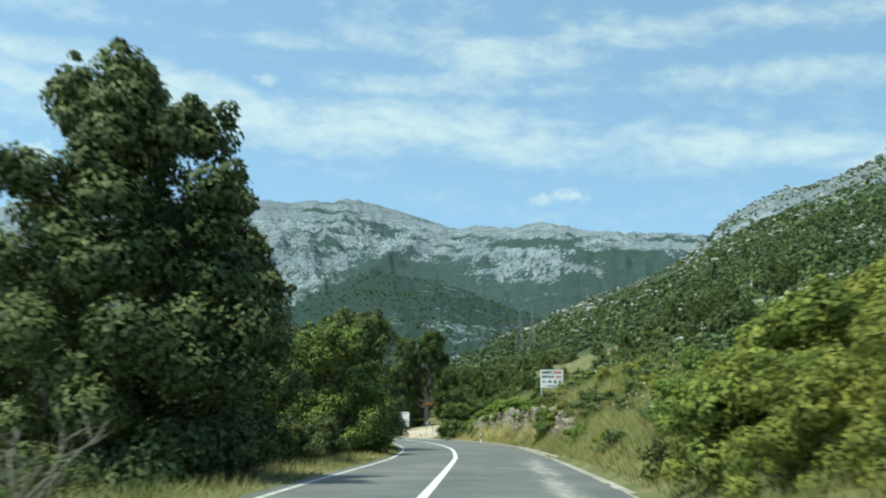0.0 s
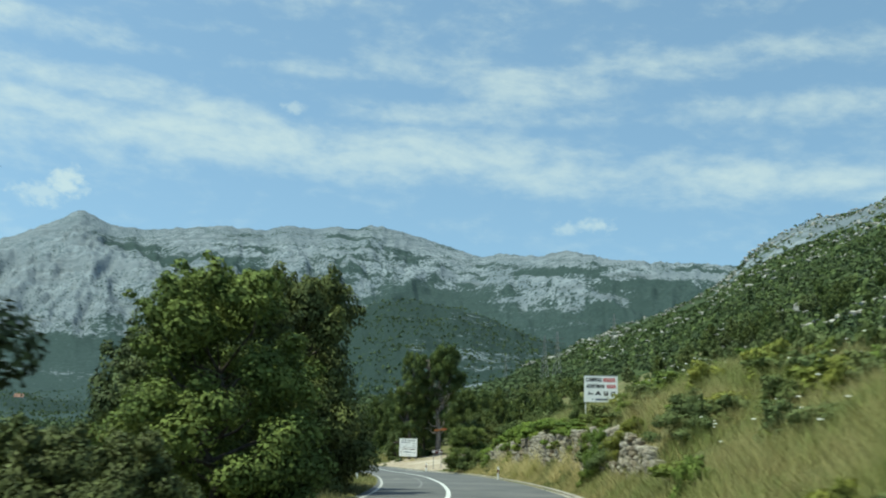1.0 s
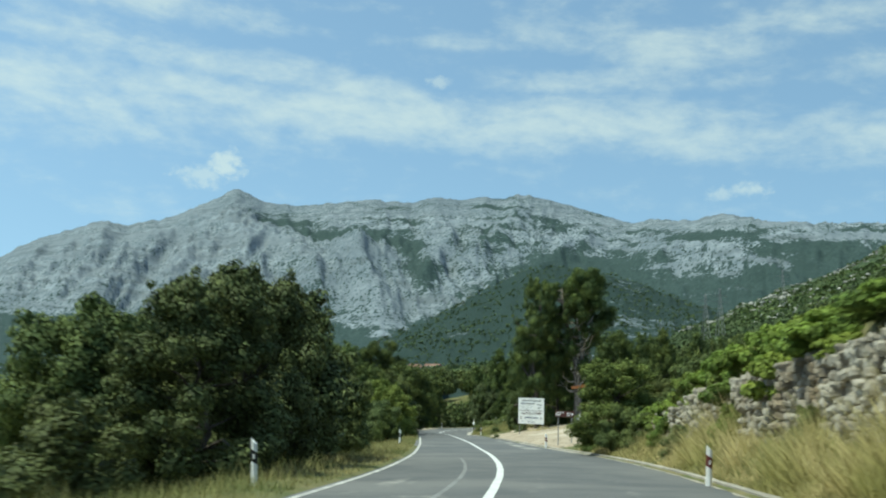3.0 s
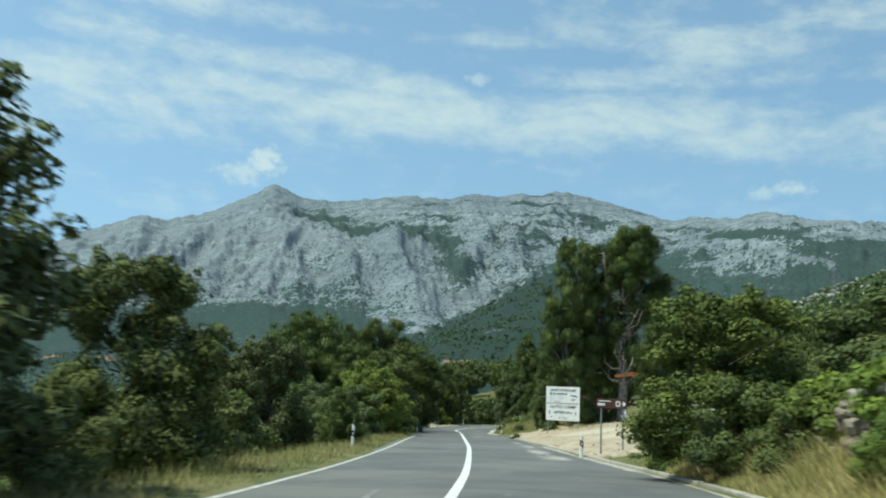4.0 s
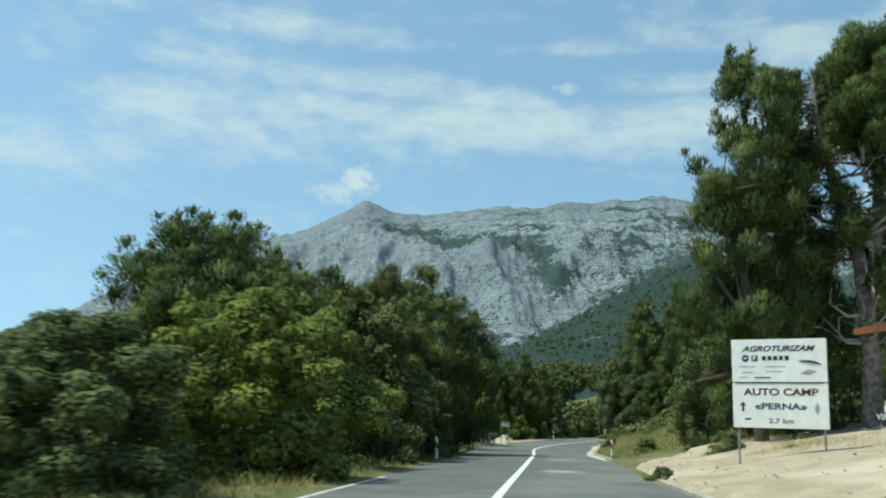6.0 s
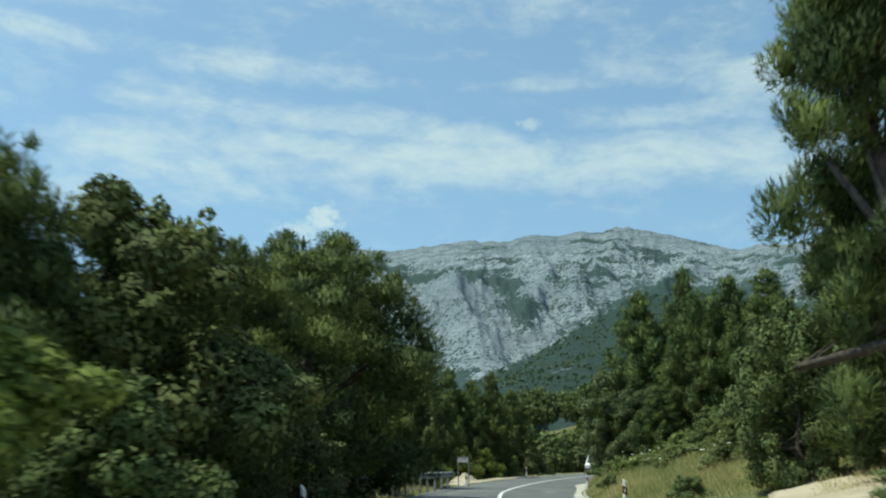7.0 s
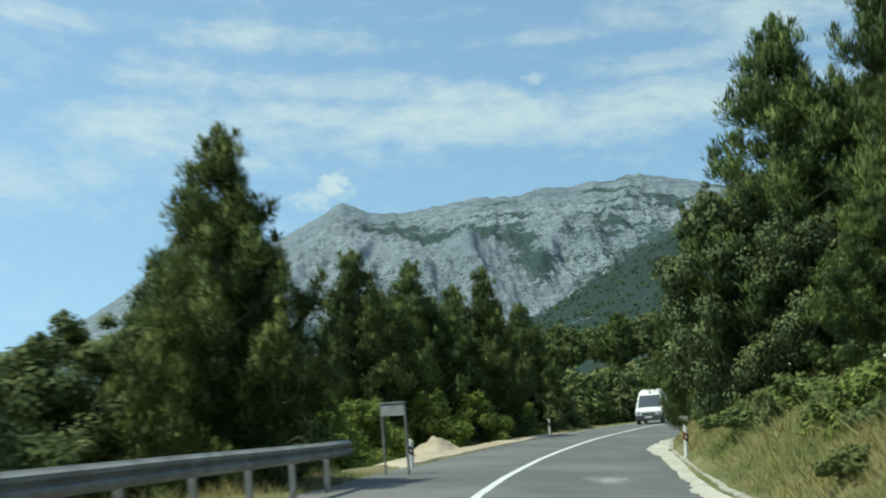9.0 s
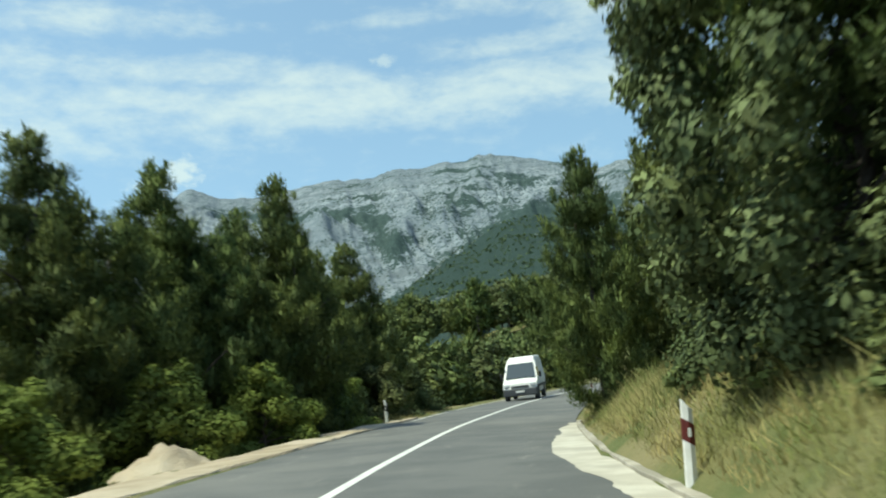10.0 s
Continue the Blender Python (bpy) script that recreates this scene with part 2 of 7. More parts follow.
M_FARWOOD = mat("woodland_leaf", (0.098, 0.128, 0.055), (0.062, 0.088, 0.042), scale=0.05, rough=0.8, island=0.4, spec=0.2, translucent=0.25)

M_SCRUB = mat("slope_scrub_leaf", (0.118, 0.150, 0.052), (0.066, 0.092, 0.036), scale=0.03, rough=0.8, island=0.45, spec=0.15, translucent=0.2)
M_OUTCROP = mat("outcrop_limestone", (0.40, 0.385, 0.345), (0.25, 0.24, 0.215), scale=0.5, rough=0.95, island=0.25, bump=0.5, bump_scale=4)

# ---- helpers for meshes ----
RNG = np.random.default_rng(7)


def mesh_of(name, verts, faces, material, smooth=False, normals=None):
    """A mesh from arrays: verts (n, 3), faces as a list of tuples or an (n, k) array, and optional soft normals."""
    me = bpy.data.meshes.new(name)
    me.from_pydata(np.asarray(verts, float).tolist(), [], np.asarray(faces).tolist() if isinstance(faces, np.ndarray) else faces)
    me.materials.append(material)
    if smooth:
        me.polygons.foreach_set("use_smooth", [True] * len(me.polygons))
    me.update()
    if normals is not None:
        me.polygons.foreach_set("use_smooth", [True] * len(me.polygons))
        me.normals_split_custom_set_from_vertices(np.asarray(normals, float).tolist())
    return me


def soft_blades(verts, faces, out, lift=0.25):
    """Turns every three-cornered blade outwards and gives it the soft normal of the clump that it grows on."""
    a, b, c = verts[faces[:, 0]], verts[faces[:, 1]], verts[faces[:, 2]]
    g = np.cross(b - a, c - a)
    g /= np.linalg.norm(g, axis=1)[:, None] + 1e-12
    turn = (g * out).sum(1) < 0
    faces = np.where(turn[:, None], faces[:, ::-1], faces)
    g = np.where(turn[:, None], -g, g)
    n = out * 0.75 + g * 0.45 + np.array([0, 0, lift])
    n /= np.linalg.norm(n, axis=1)[:, None]
    normals = np.zeros_like(verts)
    for k in range(3):
        normals[faces[:, k]] = n
    return faces, normals


def part(name, me, parent, label="", m=None):
    """Links a mesh as one object under a thing or a part."""
    ob = new(name, me)
    ob.parent = parent
    if m is not None:
        ob.matrix_basis = m
    return tagged(ob, label)


def thing(name, m, label, category, group="", kind=""):
    ob = new(name)
    ob.empty_display_size = 0.2
    ob.matrix_basis = m
    return tagged(ob, label, category, group, kind)


def structure(name, me, label=""):
    return tagged(new(name, me), label, kind="structure")


def box_bm(sx, sy, sz, at=(0, 0, 0), bevel=0.0, rot=None, bm=None):
    """A bevelled box of that size centred at a point, added to bm."""
    bm = bm or bmesh.new()
    m = Matrix.Translation(at) @ (rot or Matrix()) @ Matrix.Diagonal((sx, sy, sz, 1))
    made = bmesh.ops.create_cube(bm, size=1.0, matrix=m)
    if bevel:
        edges = {e for v in made["verts"] for e in v.link_edges}
        bmesh.ops.bevel(bm, geom=list(edges), offset=bevel, segments=2, affect="EDGES", profile=0.5)
    return bm


def cyl_bm(r1, r2, h, at=(0, 0, 0), seg=10, rot=None, bm=None):
    bm = bm or bmesh.new()
    m = Matrix.Translation(at) @ (rot or Matrix())
    bmesh.ops.create_cone(bm, cap_ends=True, segments=seg, radius1=r1, radius2=r2, depth=h, matrix=m)
    return bm


def bm_mesh(name, bm, material, smooth=False):
    me = bpy.data.meshes.new(name)
    bm.to_mesh(me)
    bm.free()
    me.materials.append(material)
    if smooth:
        me.polygons.foreach_set("use_smooth", [True] * len(me.polygons))
    return me


def tube(points, radii, sides=7):
    """Verts and faces of a tapered tube along points."""
    pts = [Vector(p) for p in points]
    verts, faces = [], []
    for i, (p, r) in enumerate(zip(pts, radii)):
        d = (pts[min(i + 1, len(pts) - 1)] - pts[max(i - 1, 0)]).normalized()
        a = d.orthogonal().normalized()
        b = d.cross(a)
        for k in range(sides):
            w = 2 * math.pi * k / sides
            verts.append(tuple(p + (a * math.cos(w) + b * math.sin(w)) * r))
        if i:
            o = (i - 1) * sides
            for k in range(sides):
                k2 = (k + 1) % sides
                faces.append((o + k, o + k2, o + sides + k2, o + sides + k))
    faces.append(tuple(range(len(verts) - sides, len(verts))))
    return verts, faces


def join(bits):
    verts, faces = [], []
    for v, f in bits:
        o = len(verts)
        verts.extend(v)
        faces.extend(tuple(i + o for i in q) for q in f)
    return verts, faces


# ---- the lie of the land ----
CY = [-80, -20, 0, 15, 24, 40, 56, 63, 74, 80, 86, 94, 105, 115, 127, 133, 145, 160, 176, 187, 197, 203, 210, 218, 228, 247, 262, 280, 300, 330, 360]
CX = [-8, -3.4, -1.8, -0.97, -0.6, 0.0, 0.12, 0.0, -0.5, -1.05, -1.5, -2.45, -4.1, -5.85, -8.0, -9.2, -11.6, -14.55, -17.75, -20.2, -22.3, -23.05, -23.8, -24.3, -24.75, -24.5, -23.4, -20.8, -16.0, -5.0, 10.0]
RY = [-80, 0, 30, 70, 110, 132, 150, 165, 185, 200, 210, 218, 240, 360]
RW = [3.4, 3.5, 3.9, 4.5, 4.4, 3.8, 3.3, 3.2, 3.6, 4.2, 3.9, 3.5, 3.4, 3.4]
LY = [-80, 40, 75, 130, 150, 178, 190, 205, 228, 245, 360]
LW = [2.7, 2.8, 3.25, 3.4, 3.3, 3.4, 3.5, 3.4, 3.1, 3.3, 3.4]
ZY = [-80, -1.2, 9.8, 20.7, 31.5, 42.1, 52.8, 63.5, 95.4, 105.9, 116.3, 144.9, 153.9, 162.5, 171.3, 180, 189.2, 198, 260, 330, 360]
ZZ = [-10.5, -12.38, -12.70, -13.04, -13.48, -13.86, -14.23, -14.63, -15.68, -16.08, -16.47, -17.31, -17.64, -17.89, -18.21, -18.53, -18.89, -19.17, -20.72, -22.2, -22.6]


def smooth_table(ys, vs, y, w=5.0):
    return (np.interp(y - w, ys, vs) + 2 * np.interp(y, ys, vs) + np.interp(y + w, ys, vs)) / 4


def road_x(y):
    return smooth_table(CY, CX, y, 4.0)


def road_z(y):
    return smooth_table(ZY, ZZ, y, 8.0)


def right_w(y):
    return smooth_table(RY, RW, y, 5.0)


def left_w(y):
    return smooth_table(LY, LW, y, 4.0)


def fall(y):
    """Metres that the road falls to the right per metre: it leans into its bends."""
    return np.interp(y, [-80, 20, 50, 100, 130, 165, 192, 245, 290, 360], [0, 0, -0.015, -0.015, 0, 0, 0.04, 0.04, 0, 0])


def across(y):
    """The unit vector to the right of the road at y."""
    g = (road_x(y + 1) - road_x(y - 1)) / 2
    k = 1 / np.sqrt(1 + g * g)
    return k, -g * k


def beside(y, d, up=0.0):
    """A point d metres to the right of the centre line."""
    ax, ay = across(y)
    return (float(road_x(y) + ax * d), float(y + ay * d), float(road_z(y) - fall(y) * np.clip(d, -7, 7) + up))


ORIGIN = (-8.0, 100.0)
EYE_Z = -15.3
AZ_A = [-180, -52, -46, -42, -38.2, -35.5, -32.7, -29.2, -28, -25.5, -23.6, -22, -20.4, -18.7, -15.7, -13.8, -12.1, -10.3, -8.8, -7.7, -6.5, -5.5, -4.3, -2.8, -0.8, 1, 2.4, 4.4, 6.3, 9, 12.5, 15.4, 22, 60, 180]
EL_A = [0, 0, 1.2, 2.8, 4.2, 5.7, 7.5, 8.9, 8.7, 9.3, 10.25, 11.2, 10.5, 10.35, 10.65, 10.8, 10.6, 11.0, 10.8, 11.1, 10.85, 11.25, 11.0, 10.65, 10.1, 9.55, 9.8, 9.65, 10.08, 9.48, 9.3, 9.15, 8.6, 5, 0]
AZ_B = [-180, -16, -13.4, -11.4, -9.8, -8, -6.2, -4.7, -3, 0, 3, 6, 10, 14, 40, 180]
EL_B = [0, 0.8, 2.7, 3.7, 4.6, 5.7, 6.4, 7.2, 7.3, 6.9, 5.8, 4.8, 4.0, 3.0, 1, 0]
AZ_C = [-180, 0, 4, 7.2, 9.8, 12.3, 15.2, 16.2, 17.2, 19.2, 21.3, 24.6, 30, 45, 90, 140, 180]
EL_C = [0, 0.3, 2.8, 4.5, 5.8, 6.7, 8.0, 8.8, 10.0, 11.3, 12.1, 12.8, 14.4, 15, 13, 6, 0]
AZ_K = [-180, -60, -45, -39.5, -37, -34, -30, -20, -14, -10, -5, 0, 8, 15, 25, 40, 90, 140, 180]
KK = [-0.01, -0.09, -0.085, -0.075, -0.07, -0.055, -0.02, -0.007, 0.008, 0.02, 0.028, 0.03, 0.034, 0.05, 0.09, 0.14, 0.18, 0.10, 0.01]


def ramp01(v, a, b):
    u = np.clip((v - a) / (b - a), 0, 1)
    return u * u * (3 - 2 * u)


# belts of scrub (negative) and bare rock (positive) on the mountain: azimuth, elevation, half-sizes, amount
PATCHES = ((-19.4, 9.3, 2.0, 0.42, -1.0), (-16.6, 8.65, 1.8, 0.42, -1.0), (-14.0, 8.5, 1.4, 0.4, -0.8), (-11.9, 8.2, 0.8, 1.0, -0.7), (-10.9, 6.4, 0.8, 1.0, -0.9),
           (-11.8, 9.65, 0.9, 0.22, -0.7), (-7.6, 9.3, 2.0, 0.28, -0.8), (-26.7, 9.2, 0.9, 0.5, -0.4), (-3.4, 9.6, 1.6, 0.35, -0.6), (-1.4, 6.9, 2.6, 0.9, -0.8))
PATCHES_2 = ((5.4, 9.0, 3.0, 0.32, -1.1), (10.0, 8.1, 2.6, 0.6, -1.0), (13.5, 7.2, 3.0, 0.8, -0.8), (-20.2, 7.8, 1.4, 0.9, 0.22), (-15.2, 6.8, 2.2, 1.1, 0.15),
             (-10.2, 7.7, 0.4, 0.9, 0.5), (5.2, 8.1, 2.6, 0.4, 0.5), (8.4, 7.1, 1.3, 0.35, 0.6), (4.6, 5.5, 2.0, 0.6, 0.3), (-18.4, 6.2, 1.0, 0.5, -0.3), (-13.1, 2.95, 0.4, 0.18, 0.9), (-12.2, 3.45, 0.6, 0.14, 0.8))


def cover_patches(az, el):
    out = sum(v * np.exp(-((az - a) / ra) ** 2 - ((el - e) / re) ** 2) for a, e, ra, re, v in PATCHES + PATCHES_2) * 0.78
    # scrub on the ledges between the tilted beds, thinner on the smooth western face
    beds = np.sin((el + 0.075 * az + 0.10 * np.sin(az * 1.7) + 0.06 * np.sin(az * 4.3 + el)) * 9.5)
    out = out - 0.48 * np.clip(beds, 0, 1) * ramp01(az, -20, -16) * ramp01(el, 7.6, 8.8) * (0.5 + 0.5 * np.sin(az * 0.9 + 1.0))
    # shallow green gullies that cut the slopes below the cliffs
    out = out - 0.12 * np.clip(np.sin(az * 2.6 + 0.8 * np.sin(el * 1.9)), 0, 1) * ramp01(az, -13.5, -10) * ramp01(10.0 - el, 0.2, 1.4)
    return out + 0.10 * (1 - ramp01(az, -21, -18))


# spurs of the mountain: height in metres, half-width in degrees, then azimuth and elevation along the crest
SPURS = ((45, 1.3, ((-24.2, 9.6), (-25.5, 8.5), (-27.1, 7.3), (-28.2, 6.0), (-29.8, 3.6))), (40, 1.1, ((-22.6, 9.3), (-23.3, 8.6), (-24.4, 7.0), (-25.8, 5.2))),
         (40, 1.2, ((-29.6, 8.5), (-29.0, 6.9), (-31.0, 4.6), (-32.2, 3.4))), (36, 1.0, ((-32.6, 7.2), (-33.4, 5.6), (-35.0, 4.0))),
         (55, 1.5, ((-21.6, 9.4), (-20.2, 8.2), (-18.7, 7.6), (-17.4, 6.0), (-16.9, 4.8))), (45, 1.2, ((-21.2, 7.8), (-21.0, 6.4), (-20.2, 5.0))),
         (85, 2.3, ((-14.7, 7.2), (-14.2, 5.6), (-13.4, 3.0))), (45, 1.3, ((-15.0, 7.2), (-17.0, 6.0), (-18.4, 4.8))),
         (40, 0.8, ((-9.3, 8.6), (-10.3, 7.2), (-11.0, 6.2))), (40, 1.0, ((-5.6, 10.6), (-6.6, 8.8), (-8.4, 7.4))), (36, 0.9, ((-1.0, 9.2), (-2.6, 8.2), (-4.0, 7.0))),
         (42, 0.9, ((1.0, 6.9), (3.5, 8.0), (6.2, 7.8), (8.1, 6.9), (10.2, 5.8))), (36, 0.9, ((3.0, 5.2), (5.0, 5.8), (8.0, 5.2))))


def line_gap(az, el, pts):
    """Degrees from points to a bent line."""
    best = np.full(az.shape, 99.0)
    for (a0, e0), (a1, e1) in zip(pts, pts[1:]):
        ux, uy = a1 - a0, e1 - e0
        t = np.clip(((az - a0) * ux + (el - e0) * uy) / (ux * ux + uy * uy), 0, 1)
        best = np.minimum(best, np.hypot(az - a0 - t * ux, el - e0 - t * uy))
    return best


def mountain_relief(az, el, u):
    """Spurs, slanting gullies and ledges of the limestone face, in metres."""
    fade = ramp01(u, 0.06, 0.34) * (1 - 0.98 * ramp01(u, 0.55, 0.92))
    out = np.zeros(az.shape)
    for h, w, pts in SPURS:
        d = line_gap(az, el, pts) / w
        out += 1.0 * h * np.clip(1 - np.sqrt(d * d + 0.02), 0, 1) ** 1.15
    west = 1 - ramp01(az, -21.5, -18.0)
    q = az * 0.74 - el * 0.67
    east = ramp01(az, -8.0, -1.0)
    out2, crest = np.zeros(az.shape), np.zeros(az.shape)
    for i in np.ndindex(az.shape):
        if u[i] <= 0.01 or az[i] < -50 or az[i] > 36:
            continue
        a, e, k = az[i], el[i], west[i]
        g1 = noise.ridged_multi_fractal((q[i] * 1.15, (a + e) * 0.28, 4.0), 0.8, 2.1, 4, 1.0, 2.0) - 1.1
        g2 = noise.ridged_multi_fractal((a * 0.85 + 0.35 * e, e * 0.42, 7.0), 0.85, 2.1, 5, 1.0, 2.0) - 1.1
        f = noise.fractal((a * 5.0, e * 6.0, 1.0), 0.7, 2.0, 4)
        crest[i] = 7.0 * noise.fractal((a * 1.6, e * 0.8, 9.0), 0.6, 2.0, 5) * min(1.0, u[i] * 2)
        out2[i] = k * g1 * 30 + (1 - k) * g2 * (22 - 15 * east[i]) + f * 7
        # ledges of the upper cliffs
        out2[i] += (1 - k) * 9 * math.sin((e + 0.07 * a + 0.12 * noise.noise((a * 0.8, e, 3.0))) * 11.0) * min(1.0, max(0.0, (u[i] - 0.45) * 4))
    # the foot of the western face runs out smoothly
    fade = fade * np.where(az < -17, ramp01(el, 3.5, 4.9), 1.0)
    return (out + out2) * fade + crest


def rough_ground(x, y, r):
    """Uneven ground of the slopes below the mountain, in metres."""
    w = min(1.0, max(0.0, (r - 290) / 900))
    return (noise.ridged_multi_fractal((x * 0.004, y * 0.003, 2.0), 0.9, 2.1, 5, 1.0, 2.0) - 1.1) * 16 * w + w * 5 * noise.fractal((x * 0.03, y * 0.03, 1.0), 0.8, 2.0, 3) if w > 0 else 0.0


def far_height(x, y):
    """The height of hills, plain and mountains round the road, and how bare the rock is there."""
    x, y = np.asarray(x, float), np.asarray(y, float)
    dx, dy = x - ORIGIN[0], y - ORIGIN[1]
    r = np.hypot(dx, dy)
    az = np.degrees(np.arctan2(dx, dy))
    tan = lambda a, e: np.tan(np.radians((np.interp(az - 0.25, a, e) + 2 * np.interp(az, a, e) + np.interp(az + 0.25, a, e)) / 4))
    k = np.interp(az, AZ_K, KK)
    base = -18 + np.clip(r - 60, 0, 840) * k
    land = ramp01(az + 0.7 * np.sin(r / 210.0) + 0.4 * np.sin(r / 77.0), -38.4, -36.8) * (1 - ramp01(az, 150, 178))
    plain = np.maximum(base, -40) + np.clip(r - 900, 0, 1500) * (0.045 - 0.2 * np.clip(k, 0, 0.03))
    # the bay's far shore
    shore = ramp01(r, 2300, 2700) * 95 * ramp01(az, -60, -46) - 80
    base = np.where(r > 300, land * plain + (1 - land) * np.maximum(np.where(r < 900, base, -80), shore), base)
    crest_r = 4350 + 330 * np.exp(-((az + 22) / 6) ** 2) - 1100 * ramp01(az, -3, 10)
    u = np.clip((r - 2300) / (crest_r - 2300), 0, 1)
    top = EYE_Z + crest_r * (tan(AZ_A, EL_A) + 0.0035 * ramp01(az, -20, -8))
    a = base + (top - base) * (0.45 * u ** 1.0 + 0.55 * ramp01(u, 0.0, 1.05) / ramp01(1.0, 0.0, 1.05))
    a = a - np.clip(r - crest_r, 0, None) * 0.5
    rb = 2050.0
    ub = np.clip((r - 900) / (rb - 900), 0, 1)
    b = base + (EYE_Z + rb * tan(AZ_B, EL_B) - base) * ub ** 1.25 - np.clip(r - rb, 0, None) * 0.55
    rc = 1900 - 700 * ramp01(az, 12, 30)
    uc = np.clip((r - 70) / (rc - 70), 0, 1)
    c = base + (EYE_Z + rc * tan(AZ_C, EL_C) - base) * uc ** 1.35 - np.clip(r - rc, 0, None) * 0.3
    # the nearer ridges end at the bay
    inland = ramp01(az + 0.7 * np.sin(r / 210.0) + 0.4 * np.sin(r / 77.0), -37.6, -35.6) * (1 - ramp01(az, 150, 178))
    b, c = base + (b - base) * inland, base + (c - base) * inland
    a = np.where(r > 2300, a, base)
    z = np.maximum(np.maximum(a, b), np.maximum(c, base))
    which = np.where(z == a, 1, np.where(z == b, 2, 3))
    el = np.degrees(np.arctan2(z - EYE_Z, r))
    foot = np.interp(az, [-60, -38, -32, -26.4, -24.9, -22.7, -20, -17, -13.6, -12, -5, 5, 12], [2.4, 3.8, 3.6, 3.9, 4.2, 4.3, 4.6, 4.2, 2.7, 3.4, 6.9, 6.6, 7.4])
    rock = np.where((which == 1) & (r > 2300), (0.40 + 0.36 * ramp01(el - foot, 0.0, 1.5)) * ramp01(el - foot, -0.5, 0.25), 0.0)
    rock = rock + np.where((which == 1) & (r > 2300), cover_patches(az, el), 0.0)
    sky_c = np.interp(az, AZ_C, EL_C)
    rock_c = np.where(which == 3, ramp01(el, sky_c - 1.6, sky_c - 0.3) * ramp01(az, 14.5, 17) * 0.75, 0)
    rock = np.maximum(rock, rock_c)
    rock = np.where((r > 2250) & (r < 2600) & (az < -37) & (z > -50) & (z < -36), 1.0, rock)
    rock = np.where((which == 2), 0.2 * ramp01(az, -6, 2), rock)
    return z, rock, r, az, u, which


# bank heights on the hill side: metres above the road at 1.5, 6 and 12 m past its edge
BY = [-80, 0, 18, 26, 40, 60, 75, 95, 105, 114, 120, 150, 166, 176, 186, 196, 210, 225, 260, 360]
B1 = [0.4, 0.4, 0.5, 0.7, 0.7, 0.6, 0.75, 0.65, 0.5, 0.3, 0.22, 0.12, 0.08, 0.3, 0.5, 0.65, 0.85, 0.7, 0.3, 0.2]
B2 = [1.2, 1.3, 1.6, 2.3, 3.1, 2.3, 2.1, 1.8, 1.3, 1.0, 0.9, 0.8, 0.8, 1.2, 1.9, 2.3, 2.4, 2.0, 1.5, 1]
B3 = [2.0, 2.2, 2.7, 3.3, 3.9, 2.9, 2.9, 2.6, 2.2, 1.95, 1.85, 1.7, 1.65, 2.2, 3.4, 4.2, 4.4, 4.0, 3.5, 2]


def near_height(y, d):
    """The height at y and d metres right of the centre line, close to the road."""
    zr, wr, wl_ = road_z(y) - fall(y) * np.clip(d, -7, 7), right_w(y), left_w(y)
    e = d - wr
    b1, b2, b3 = np.interp(y, BY, B1), np.interp(y, BY, B2), np.interp(y, BY, B3)
    up = np.where(e < 1.5, b1 * ramp01(e, 0.25, 1.5), np.where(e < 6, b1 + (b2 - b1) * ramp01(e, 0.9, 6.2), b2 + (b3 - b2) * np.clip((e - 6) / 6, 0, 1) + np.clip(e - 12, 0, 60) * 0.09))
    up = up + np.interp(y, [45, 49, 56, 70, 78, 88, 98, 107], [0, 1.1, 2.0, 2.2, 2.3, 2.0, 1.3, 0]) * ramp01(e, 1.3, 2.3)
    up = up + 0.28 * ramp01(e, 0.12, 0.5) * ramp01(y, 196, 204) * (1 - ramp01(y, 213, 222))
    f = -d - wl_
    down = -0.02 * np.clip(f, 0, 1.4) - 0.22 * np.clip(f - 1.4, 0, 9) - 0.15 * np.clip(f - 10.4, 0, 60)
    h = zr + np.where(d > 0, np.where(e > 0, up, -0.10), np.where(f > 0, down, -0.10))
    return np.where((e < 0) & (f < 0), zr - 0.10, h)


def land_height(y, d, x):
    """Near and far heights blended; rough ground noise past the road's edge."""
    near = near_height(y, d)
    far = far_height(x, y)[0]
    w = np.maximum(ramp01(np.abs(d), 38, 72), np.maximum(ramp01(y, 290, 345), 1 - ramp01(y, -62, -20)))
    return near * (1 - w) + far * w


def ground_at(x, y):
    """The ground's height under a point, by its nearest stretch of road."""
    yy = y
    for _ in range(4):
        ax, ay = across(yy)
        d = (x - road_x(yy)) * ax + (y - yy) * ay
        yy = y - ay * d
    z = float(land_height(np.array(yy), np.array(d), np.array(x)))
    return z, float(d), float(yy)


